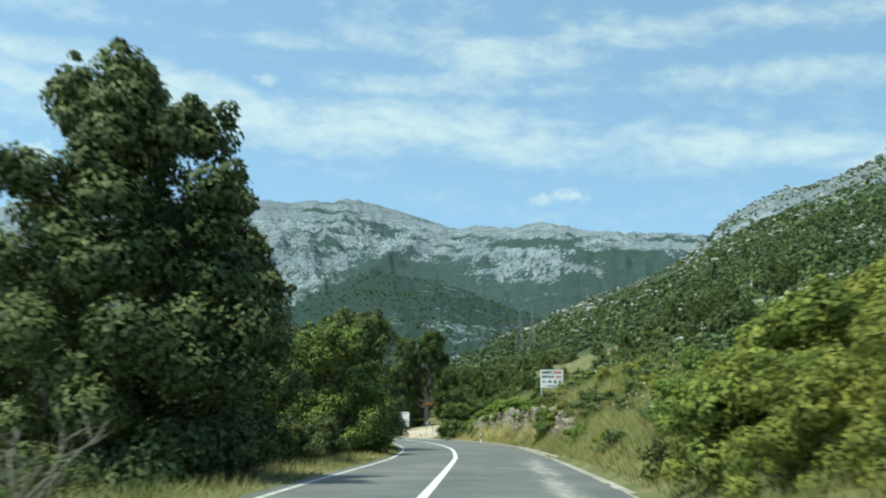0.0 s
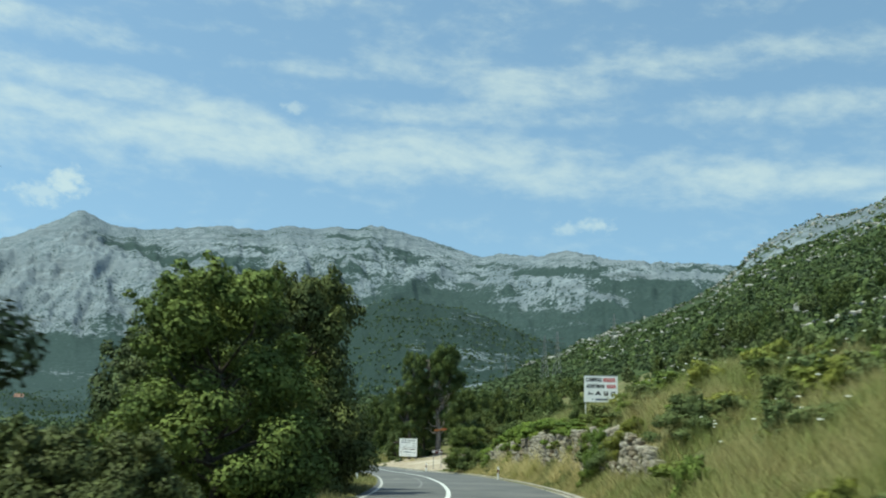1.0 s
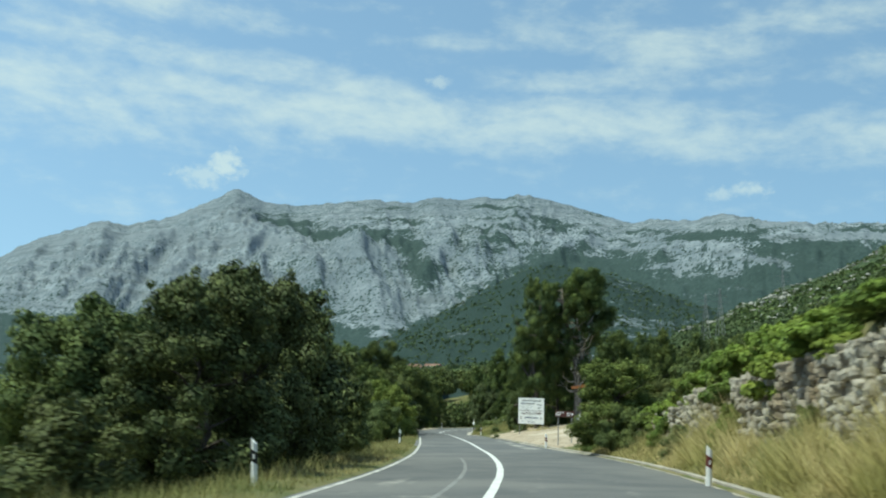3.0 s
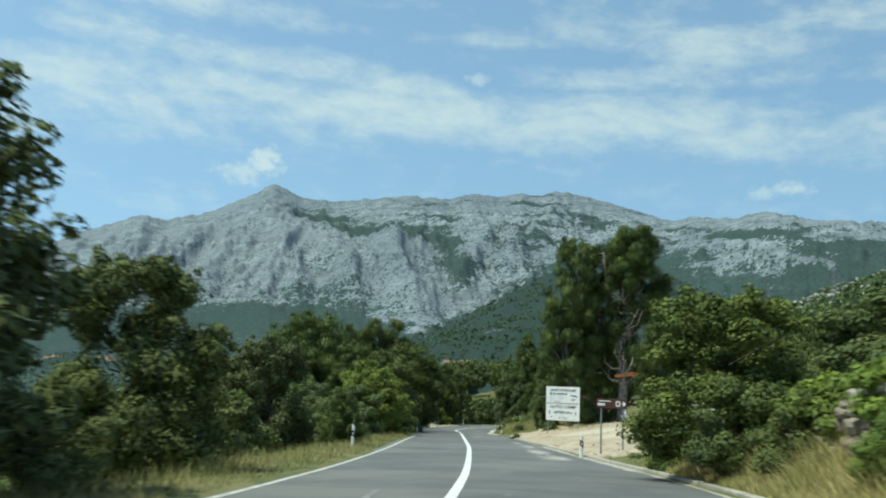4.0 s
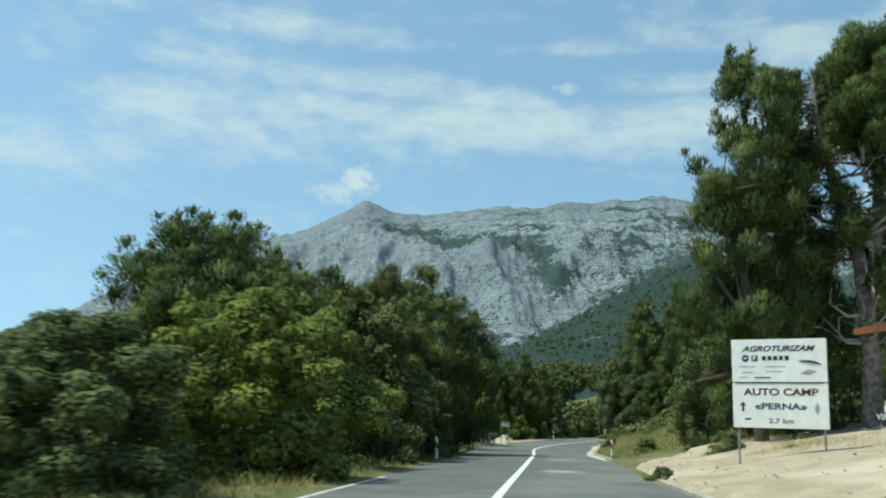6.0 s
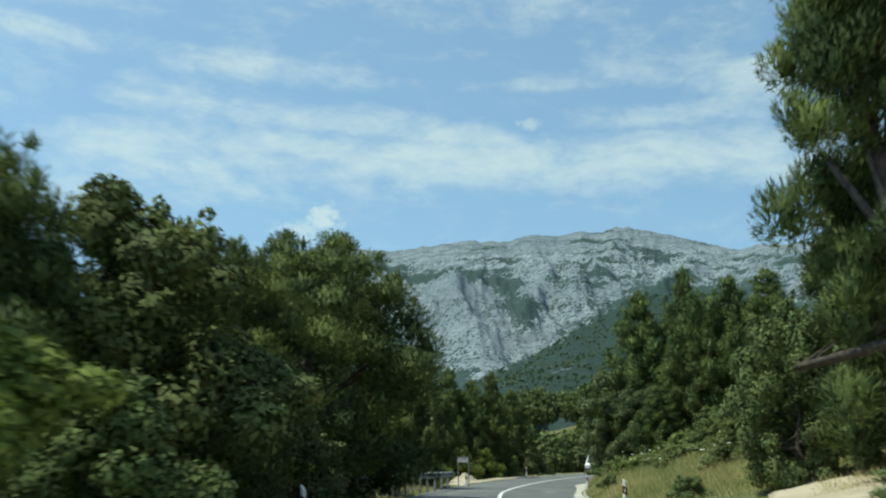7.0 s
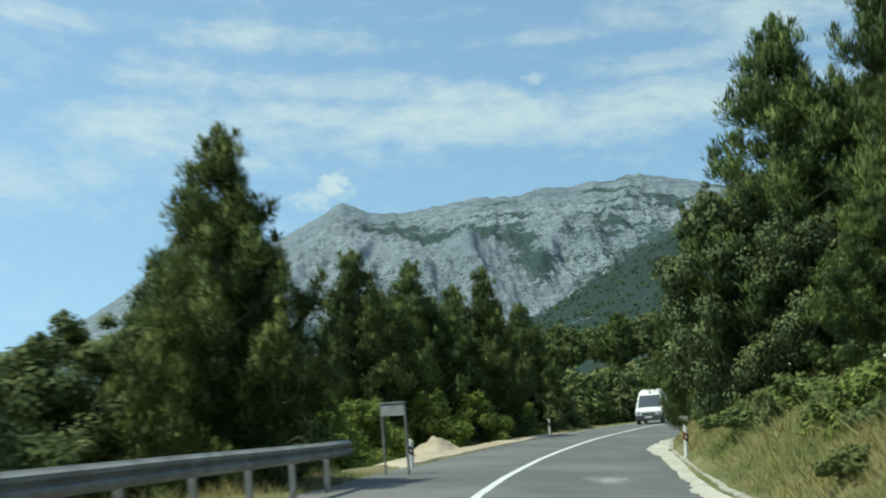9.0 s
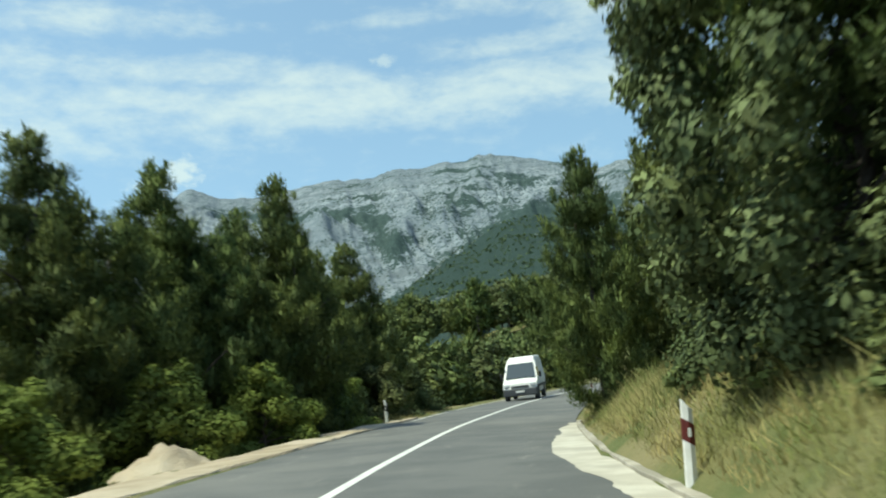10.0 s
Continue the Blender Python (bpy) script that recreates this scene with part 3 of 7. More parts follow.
def build_near_ground():
    ys = np.arange(-66, 374, 1.6)
    ds = np.concatenate([np.linspace(-76, -22, 19), np.linspace(-20, -6.5, 19), np.linspace(-6, 6, 33), np.linspace(6.5, 20, 31), np.linspace(22, 76, 19)])
    Y, D = np.meshgrid(ys, ds, indexing="ij")
    ax, ay = across(Y)
    X = road_x(Y) + ax * D
    Z = land_height(Y, D, X)
    YY = Y + ay * D
    past = np.maximum(D - right_w(Y), -D - left_w(Y))
    verts = np.stack([X, YY, Z], -1).reshape(-1, 3)
    amp = (0.16 * ramp01(past, 0.3, 3.0)).reshape(-1)
    flat = ((Y > 116) & (Y < 168) & (D > 0)).reshape(-1)
    amp = np.where(flat, amp * 0.35, amp)
    verts[:, 2] += [a * noise.fractal((v[0] * 0.45, v[1] * 0.45, 0.0), 0.9, 2.0, 4) * 1.6 if a > 0 else 0 for a, v in zip(amp, verts)]
    n, k = len(ys), len(ds)
    i = np.arange(n - 1)[:, None] * k + np.arange(k - 1)[None, :]
    faces = np.stack([i, i + 1, i + k + 1, i + k], -1).reshape(-1, 4)[:, ::-1]
    me = mesh_of("verge_ground", verts, faces, M_SOIL, True)
    return structure("verge_ground", me, "dry grassy verge and bank of a coast road")


def far_material():
    """Scrub and bare limestone with distance haze tinted into their colours, shared out by the rock attribute and
    noise.
    """
    m = bpy.data.materials.new("hazy_scrub_and_limestone")
    m.use_nodes = True
    n, l = m.node_tree.nodes, m.node_tree.links
    bsdf = n["Principled BSDF"]
    bsdf.inputs["Roughness"].default_value = 0.95
    bsdf.inputs["Specular IOR Level"].default_value = 0.1
    geo = n.new("ShaderNodeNewGeometry")
    at = n.new("ShaderNodeAttribute")
    at.attribute_name = "rock"

    def tex(sc, det, rough=0.6, vec=None):
        t = n.new("ShaderNodeTexNoise")
        t.inputs["Scale"].default_value, t.inputs["Detail"].default_value, t.inputs["Roughness"].default_value = sc, det, rough
        l.new(vec or geo.outputs["Position"], t.inputs["Vector"])
        return t.outputs["Fac"]

    def math_(op, a, b):
        q = n.new("ShaderNodeMath")
        q.operation = op
        for i, v in enumerate((a, b)):
            if isinstance(v, float):
                q.inputs[i].default_value = v
            else:
                l.new(v, q.inputs[i])
        return q.outputs[0]

    def ramp(v, lo, hi):
        q = n.new("ShaderNodeMapRange")
        q.interpolation_type = "SMOOTHSTEP"
        l.new(v, q.inputs["Value"])
        q.inputs["From Min"].default_value, q.inputs["From Max"].default_value = lo, hi
        return q.outputs["Result"]

    def mix(f, a, b):
        q = n.new("ShaderNodeMix")
        q.data_type = "RGBA"
        for s_, v in (("Factor", f), ("A", a), ("B", b)):
            if isinstance(v, tuple):
                q.inputs[s_].default_value = (*v, 1)
            else:
                l.new(v, q.inputs[s_])
        return q.outputs["Result"]

    # strata: noise stretched along the beds
    mp = n.new("ShaderNodeMapping")
    mp.inputs["Scale"].default_value = (0.0016, 0.0016, 0.018)
    mp.inputs["Rotation"].default_value = (0.12, 0.10, 0.0)
    l.new(geo.outputs["Position"], mp.inputs["Vector"])
    mp2 = n.new("ShaderNodeMapping")
    mp2.inputs["Scale"].default_value = (0.25, 0.25, 1.0)
    mp2.inputs["Rotation"].default_value = (0.10, 0.08, 0.0)
    l.new(geo.outputs["Position"], mp2.inputs["Vector"])
    strata = tex(1.0, 6.0, 0.6, mp.outputs[0])
    fine = tex(0.022, 8.0, 0.68)
    coarse = tex(0.0035, 6.0, 0.6)
    spots = tex(0.09, 6.0, 0.7)
    # aerial haze is painted in: every rock tone leans blue
    hazy_rock_col = mix(ramp(math_("ADD", math_("MULTIPLY", fine, 0.6), math_("MULTIPLY", spots, 0.4)), 0.42, 0.58), (0.128, 0.156, 0.180), (0.238, 0.272, 0.300))
    hazy_rock_col = mix(math_("MULTIPLY", ramp(strata, 0.47, 0.60), 0.7), hazy_rock_col, (0.160, 0.186, 0.208))
    hazy_rock_col = mix(math_("MULTIPLY", ramp(tex(0.0019, 4.0, 0.55), 0.42, 0.66), 0.55), hazy_rock_col, (0.118, 0.146, 0.172))
    # dark lines between the beds
    wv = n.new("ShaderNodeTexWave")
    wv.bands_direction = "Z"
    wv.inputs["Scale"].default_value, wv.inputs["Distortion"].default_value, wv.inputs["Detail"].default_value, wv.inputs["Detail Scale"].default_value = 0.0075, 9.0, 5.0, 2.0
    l.new(mp2.outputs[0], wv.inputs["Vector"])
    hazy_rock_col = mix(math_("MULTIPLY", math_("MULTIPLY", ramp(wv.outputs["Fac"], 0.6, 0.95), ramp(coarse, 0.44, 0.56)), 0.45), hazy_rock_col, (0.085, 0.10, 0.108))
    # far scrub has the haze put into its colour as a teal tint
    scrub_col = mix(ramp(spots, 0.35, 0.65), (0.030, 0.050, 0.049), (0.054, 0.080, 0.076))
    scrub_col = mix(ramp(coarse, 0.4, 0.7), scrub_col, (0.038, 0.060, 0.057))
    # the nearer slopes carry greener scrub, without the painted haze
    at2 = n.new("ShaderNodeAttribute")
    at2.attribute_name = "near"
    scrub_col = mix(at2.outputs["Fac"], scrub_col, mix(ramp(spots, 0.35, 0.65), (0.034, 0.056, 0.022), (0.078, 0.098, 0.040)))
    # dense wood on the spur before the mountain
    at3 = n.new("ShaderNodeAttribute")
    at3.attribute_name = "wooded"
    scrub_col = mix(at3.outputs["Fac"], scrub_col, (0.022, 0.038, 0.032))
    f = math_("ADD", at.outputs["Fac"], math_("MULTIPLY", math_("SUBTRACT", fine, 0.5), 1.3))
    f = math_("ADD", f, math_("MULTIPLY", math_("MULTIPLY", math_("SUBTRACT", strata, 0.5), 1.5), math_("SUBTRACT", 1.0, at2.outputs["Fac"])))
    f = math_("ADD", f, math_("MULTIPLY", math_("SUBTRACT", coarse, 0.5), 1.0))
    f = math_("ADD", f, math_("MULTIPLY", math_("SUBTRACT", spots, 0.5), 1.2))
    # separate shrubs in the rock, separate outcrops in the scrub
    vo = n.new("ShaderNodeTexVoronoi")
    vo.inputs["Scale"].default_value = 0.08
    l.new(geo.outputs["Position"], vo.inputs["Vector"])
    patchy = math_("ADD", math_("MULTIPLY", ramp(tex(0.006, 4.0), 0.42, 0.62), 0.6), 0.45)
    f = math_("ADD", f, math_("MULTIPLY", math_("SUBTRACT", ramp(vo.outputs["Distance"], 0.10, 0.50), 0.92), patchy))
    l.new(mix(ramp(f, 0.40, 0.53), scrub_col, hazy_rock_col), bsdf.inputs["Base Color"])
    b = n.new("ShaderNodeBump")
    b.inputs["Strength"].default_value, b.inputs["Distance"].default_value = 0.38, 12.0
    l.new(math_("ADD", math_("ADD", fine, math_("MULTIPLY", strata, 1.6)), math_("MULTIPLY", spots, 0.35)), b.inputs["Height"])
    l.new(b.outputs[0], bsdf.inputs["Normal"])
    return m


def build_far_ground():
    az = np.concatenate([np.arange(-180, -50, 4.0), np.arange(-50, 36, 0.115), np.arange(36, 180, 4.0)])
    rr = np.concatenate([[2, 20, 45], np.geomspace(62, 2200, 66), np.linspace(2230, 4860, 130)])
    A, R = np.meshgrid(np.radians(az), rr, indexing="ij")
    X, Y = ORIGIN[0] + np.sin(A) * R, ORIGIN[1] + np.cos(A) * R
    Z, rock, r, azd, u, which = far_height(X, Y)
    shp = X.shape
    P = np.stack([X.ravel(), Y.ravel()], -1)
    main = (which == 1) & (r > 2300)
    relief = mountain_relief(azd, np.degrees(np.arctan2(Z - EYE_Z, r)), np.where(main, u, 0.0))
    dz = np.where(main, relief, 0.0).ravel()
    mr, ru = main.ravel(), r.ravel()
    for i, (x, y) in enumerate(P):
        if not mr[i] and 290 < ru[i] < 2700:
            dz[i] = rough_ground(x, y, ru[i])
    # the sea bed lies smooth
    Zn = Z.ravel() + dz * np.where(Z.ravel() < -42, 0.2, 1.0)
    # under the verge sheet the wide land lies lower
    inside = (np.abs(P[:, 0] - road_x(P[:, 1])) < 62) & (P[:, 1] > -52) & (P[:, 1] < 352)
    Zn = np.where(inside, np.minimum(Zn, road_z(P[:, 1]) - 14.0), Zn)
    verts = np.stack([P[:, 0], P[:, 1], Zn], -1)
    n, k = shp
    idx = np.concatenate([np.arange(n), [0]])
    i0, i1 = idx[:-1, None] * k, idx[1:, None] * k
    j = np.arange(k - 1)[None, :]
    faces = np.stack([i0 + j, i1 + j, i1 + j + 1, i0 + j + 1], -1).reshape(-1, 4)[:, ::-1]
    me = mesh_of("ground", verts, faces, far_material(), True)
    attr = me.attributes.new("rock", "FLOAT", "POINT")
    attr.data.foreach_set("value", rock.ravel().astype(np.float32))
    wooded = me.attributes.new("wooded", "FLOAT", "POINT")
    wooded.data.foreach_set("value", np.where(which == 2, 0.8, 0.0).ravel().astype(np.float32))
    # falls off with distance, towards the haze-tinted scrub colour
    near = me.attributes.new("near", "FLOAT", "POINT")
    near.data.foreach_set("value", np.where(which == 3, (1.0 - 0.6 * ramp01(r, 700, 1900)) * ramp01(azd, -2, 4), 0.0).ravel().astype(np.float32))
    return structure("ground", me, "scrub-covered hills and bare limestone mountains")


def ribbon(name, y0, y1, d0, d1, up, material, step=1.0, thick=0.0, label=""):
    """A strip along the road between two offsets (functions of y or numbers), optionally with thickness."""
    ys = np.arange(y0, y1 + step / 2, step)
    f = lambda q: np.array([q(v) if callable(q) else q for v in ys], float)
    a, b = f(d0), f(d1)
    ax, ay = across(ys)
    cx, cz = road_x(ys), road_z(ys)
    rows = []
    for d, z in ((a, up), (b, up)) if not thick else ((a, up - thick), (a, up - 0.012), (a + 0.012, up), (b - 0.012, up), (b, up - 0.012), (b, up - thick)):
        rows.append(np.stack([cx + ax * d, ys + ay * d, cz - fall(ys) * np.clip(d, -7, 7) + z], -1))
    k = len(rows)
    verts = np.stack(rows, 1).reshape(-1, 3)
    i = (np.arange(len(ys) - 1)[:, None] * k + np.arange(k - 1)[None, :])
    faces = np.stack([i, i + 1, i + k + 1, i + k], -1).reshape(-1, 4)
    return mesh_of(name, verts, faces, material)


build_near_ground()
build_far_ground()


# worn, pale places on the asphalt: y, metres right of the centre line, half-length, half-width, amount
WORN = ((18, 2.45, 6.0, 0.38, 0.5), (29, 2.8, 6.0, 0.35, 0.55), (37, 3.1, 4.0, 0.3, 0.5), (118.5, 3.0, 2.2, 0.45, 0.9), (124.5, 2.8, 2.6, 0.45, 0.9), (132, 2.9, 2.6, 0.35, 0.8), (138, 2.8, 2.0, 0.35, 0.7),
        (155, 1.3, 0.9, 0.8, 0.8), (168, 1.4, 1.0, 0.8, 0.8), (172.5, 1.8, 0.9, 0.6, 0.7), (200.5, 2.2, 1.0, 0.5, 0.6), (84, -2.0, 1.4, 0.25, 0.6), (80, -1.2, 0.3, 0.7, 0.6))


def worn_amount(y, d):
    """How bare the asphalt is: pale patches, and faint wheel tracks in both lanes."""
    out = sum(v * np.exp(-((y - a) / la) ** 2 - ((d - b) / lb) ** 2) for a, b, la, lb, v in WORN)
    return out + 0.16 * sum(np.exp(-((d - c) / 0.28) ** 2) for c in (-2.35, -0.8, 0.85, 2.45))


def asphalt_material():
    """Grey asphalt with grain, stains and pale worn places by the worn attribute."""
    m = M_ASPHALT
    n, l = m.node_tree.nodes, m.node_tree.links
    bsdf = n["Principled BSDF"]
    old = bsdf.inputs["Base Color"].links[0].from_socket
    at = n.new("ShaderNodeAttribute")
    at.attribute_name = "worn"
    tc = n.new("ShaderNodeTexCoord")
    mp = n.new("ShaderNodeMapping")
    mp.inputs["Scale"].default_value = (1.0, 0.3, 1.0)
    l.new(tc.outputs["Object"], mp.inputs["Vector"])
    grain = n.new("ShaderNodeTexNoise")
    grain.inputs["Scale"].default_value, grain.inputs["Detail"].default_value, grain.inputs["Roughness"].default_value = 3.2, 9.0, 0.7
    l.new(mp.outputs[0], grain.inputs["Vector"])
    add = n.new("ShaderNodeMath")
    add.operation = "MULTIPLY_ADD"
    l.new(grain.outputs["Fac"], add.inputs[0])
    add.inputs[1].default_value = 1.6
    l.new(at.outputs["Fac"], add.inputs[2])
    ramp = n.new("ShaderNodeMapRange")
    ramp.interpolation_type = "SMOOTHSTEP"
    l.new(add.outputs[0], ramp.inputs["Value"])
    ramp.inputs["From Min"].default_value, ramp.inputs["From Max"].default_value = 0.95, 1.75
    mix = n.new("ShaderNodeMix")
    mix.data_type = "RGBA"
    l.new(ramp.outputs["Result"], mix.inputs["Factor"])
    l.new(old, mix.inputs["A"])
    mix.inputs["B"].default_value = (0.36, 0.345, 0.315, 1)
    l.new(mix.outputs["Result"], bsdf.inputs["Base Color"])
    return m


def build_road():
    ys = np.arange(-66, 346, 0.6)
    cols = np.linspace(0, 1, 40)
    ax, ay = across(ys)
    rows, worn = [], []
    for c in cols:
        d = -left_w(ys) - 0.15 + (left_w(ys) + right_w(ys) + 0.2) * c
        crown = -0.015 * np.abs(d) * 0.6
        rows.append(np.stack([road_x(ys) + ax * d, ys + ay * d, road_z(ys) - fall(ys) * np.clip(d, -7, 7) + crown], -1))
        worn.append(worn_amount(ys, d))
    k = len(cols)
    verts = np.stack(rows, 1).reshape(-1, 3)
    i = (np.arange(len(ys) - 1)[:, None] * k + np.arange(k - 1)[None, :])
    faces = np.stack([i, i + 1, i + k + 1, i + k], -1).reshape(-1, 4)
    me = mesh_of("road", verts, faces, asphalt_material(), True)
    me.attributes.new("worn", "FLOAT", "POINT").data.foreach_set("value", np.stack(worn, 1).ravel().astype(np.float32))
    structure("road", me, "grey worn asphalt road with a solid centre line")
    structure("centre_line", ribbon("centre_line", -66, 345, -0.085, 0.085, 0.006, M_LINE), "solid white painted centre line")
    structure("edge_line", ribbon("edge_line", -66, 150, lambda v: -left_w(v) + 0.12, lambda v: -left_w(v) + 0.25, 0.006 - 0.028, M_EDGE), "white painted edge line beside the verge")
    structure("edge_line", ribbon("edge_line", 236, 345, lambda v: -left_w(v) + 0.12, lambda v: -left_w(v) + 0.25, 0.006 - 0.028, M_EDGE), "white painted edge line beside the verge")
    # a trace of an older marking inside the bend
    structure("old_line", ribbon("old_line", 66, 100, lambda v: -1.25 + 0.35 * math.sin((v - 66) / 34 * math.pi), lambda v: -1.15 + 0.35 * math.sin((v - 66) / 34 * math.pi), -0.004, M_OLD_LINE), "faint remains of an older road marking")


build_road()

# ---- plants ----


def leaf_arrays(rng, lobes, n, size, flat=0.35, droop=0.15, one=True):
    """Broad leaves: folded four-point blades spread over the outer part of round clumps."""
    c = np.array([q[0] for q in lobes])
    r = np.array([q[1] for q in lobes])
    p = r ** 2 / (r ** 2).sum()
    k = rng.choice(len(lobes), n, p=p)
    v = rng.normal(size=(n, 3))
    v /= np.linalg.norm(v, axis=1)[:, None]
    rad = r[k] * rng.uniform(0.55, 1.08, n) ** 0.6
    pos = c[k] + v * rad[:, None] * np.array([1, 1, 0.85])
    nor = v * 0.9 + rng.normal(size=(n, 3)) * 0.42 + np.array([0, 0, 0.35])
    nor /= np.linalg.norm(nor, axis=1)[:, None]
    out = np.cross(nor, rng.normal(size=(n, 3))) + np.array([0, 0, -droop])
    out -= nor * (out * nor).sum(1)[:, None]
    out /= np.linalg.norm(out, axis=1)[:, None] + 1e-9
    side = np.cross(out, nor)
    s = size * rng.uniform(0.6, 1.35, n)[:, None]
    if one:
        w = s * flat * 1.5
        verts = np.stack([pos - out * s * 0.4 + side * w * 0.8, pos - out * s * 0.4 - side * w * 0.8, pos + out * s * 0.7], 1).reshape(-1, 3)
        return (verts, *soft_blades(verts, np.arange(n * 3).reshape(-1, 3), v))
    a = pos - out * s * 0.5
    b = pos + side * s * flat + nor * s * 0.10
    t = pos + out * s * 0.55
    d = pos - side * s * flat + nor * s * 0.10
    verts = np.stack([a, b, t, d], 1).reshape(-1, 3)
    i = np.arange(n)[:, None] * 4
    faces = np.concatenate([i + [0, 1, 2], i + [0, 2, 3]], 1).reshape(-1, 3)
    return (verts, *soft_blades(verts, faces, np.repeat(v, 2, 0)))


def needle_arrays(rng, lobes, n, size, blades=6, up=0.5, broad=0.1):
    """Pine needles: brushes of narrow blades on the outside of clumps, leaning upwards."""
    c = np.array([q[0] for q in lobes])
    r = np.array([q[1] for q in lobes])
    p = r ** 2 / (r ** 2).sum()
    k = rng.choice(len(lobes), n, p=p)
    v = rng.normal(size=(n, 3))
    v /= np.linalg.norm(v, axis=1)[:, None]
    rad = r[k] * rng.uniform(0.3, 1.0, n) ** 0.45
    pos = c[k] + v * rad[:, None] * np.array([1, 1, 0.8])
    axis = v + np.array([0, 0, up]) + rng.normal(size=(n, 3)) * 0.25
    axis /= np.linalg.norm(axis, axis=1)[:, None]
    P = np.repeat(pos, blades, 0)
    A = np.repeat(axis, blades, 0)
    d = A + rng.normal(size=A.shape) * 0.30
    d /= np.linalg.norm(d, axis=1)[:, None]
    w = np.cross(d, rng.normal(size=A.shape) * 0.45 + np.repeat(v, blades, 0) * 0.4 + np.array([0, 0, 0.8]))
    w /= np.linalg.norm(w, axis=1)[:, None] + 1e-9
    s = size * rng.uniform(0.7, 1.3, len(P))[:, None]
    base = P + A * s * rng.uniform(-0.6, 0.5, len(P))[:, None]
    verts = np.stack([base - w * s * broad, base + w * s * broad, base + d * s * 1.15], 1).reshape(-1, 3)
    return (verts, *soft_blades(verts, np.arange(len(P) * 3).reshape(-1, 3), np.repeat(v, blades, 0)))


def filler_arrays(rng, lobes, n, size, rise=0.0):
    """Larger blades added deep inside the clumps, mostly unseen, to block the light."""
    c, r = np.array([q[0] for q in lobes]), np.array([q[1] for q in lobes])
    k = rng.choice(len(lobes), n, p=r ** 2 / (r ** 2).sum())
    v = rng.normal(size=(n, 3))
    v /= np.linalg.norm(v, axis=1)[:, None]
    pos = c[k] + v * (r[k] * rng.uniform(0.1, 0.6, n))[:, None]
    a = np.cross(v, rng.normal(size=(n, 3)))
    a /= np.linalg.norm(a, axis=1)[:, None] + 1e-9
    b = np.cross(v, a) * (1 - 0.6 * rise) + v * rng.normal(size=(n, 1)) * 0.5 + np.array([0, 0, 1.2 * rise])
    s = size * rng.uniform(0.6, 1.3, n)[:, None]
    verts = np.stack([pos - a * s * 0.5, pos + a * s * 0.5 * (1 - 0.5 * rise) - b * s * 0.2, pos + b * s * 0.8], 1).reshape(-1, 3)
    return (verts, *soft_blades(verts, np.arange(n * 3).reshape(-1, 3), v))


def gather(*sets):
    """Joins blades with their faces and normals."""
    verts, faces, normals, o = [], [], [], 0
    for v, f, n in sets:
        verts.append(v)
        faces.append(f + o)
        normals.append(n)
        o += len(v)
    return np.concatenate(verts), np.concatenate(faces), np.concatenate(normals)


def limbs(rng, height, lobes, thick, lean=0.3, count=14, trunk_top=0.8, fork=0.25):
    """Trunk and limbs: a bent tapering stem, and tubes from it to the clumps."""
    stem = [Vector((rng.normal() * 0.04 * height * i / 6, rng.normal() * 0.04 * height * i / 6, height * trunk_top * i / 6 - (0.4 if i == 0 else 0))) for i in range(7)]
    bits = [tube(stem, [thick * (1 - 0.8 * i / 6) for i in range(7)], 8)]
    low = [i for i, q in enumerate(lobes) if q[0][2] < height * 0.86]
    pick = rng.choice(low, min(count, len(low)), replace=False)
    for q in pick:
        c = Vector(lobes[q][0])
        z0 = min(max(c.z - lean * math.hypot(c.x, c.y) - 0.1 * height, fork * height * rng.uniform(0.6, 1.0)), height * trunk_top * 0.97)
        f = z0 / (height * trunk_top) * 6
        i = min(int(f), 5)
        p0 = stem[i].lerp(stem[i + 1], f - i)
        mid = p0.lerp(c, 0.5) + Vector((rng.normal(), rng.normal(), rng.normal() - 0.3)) * 0.05 * height
        w = thick * (1 - 0.75 * z0 / height) * 0.5
        bits.append(tube([p0, mid, c], [w, w * 0.6, w * 0.2], 5))
    return join(bits)


def crown_lobes(rng, height, radius, count, z0, shape, clump):
    """Clumps filling a crown. shape gives the crown's half-width (0 to 1) by height (0 to 1)."""
    out = []
    for _ in range(count):
        t = rng.uniform(0, 1)
        w = radius * np.interp(t, *shape)
        a = rng.uniform(0, 2 * math.pi)
        d = w * math.sqrt(rng.uniform(0.1, 1.0)) * 0.82
        s = clump * rng.uniform(0.65, 1.25) * (0.55 + 0.45 * np.interp(t, *shape))
        out.append((np.array([d * math.cos(a), d * math.sin(a), z0 * height + t * height * (1 - z0) * 0.95]), s))
    return out


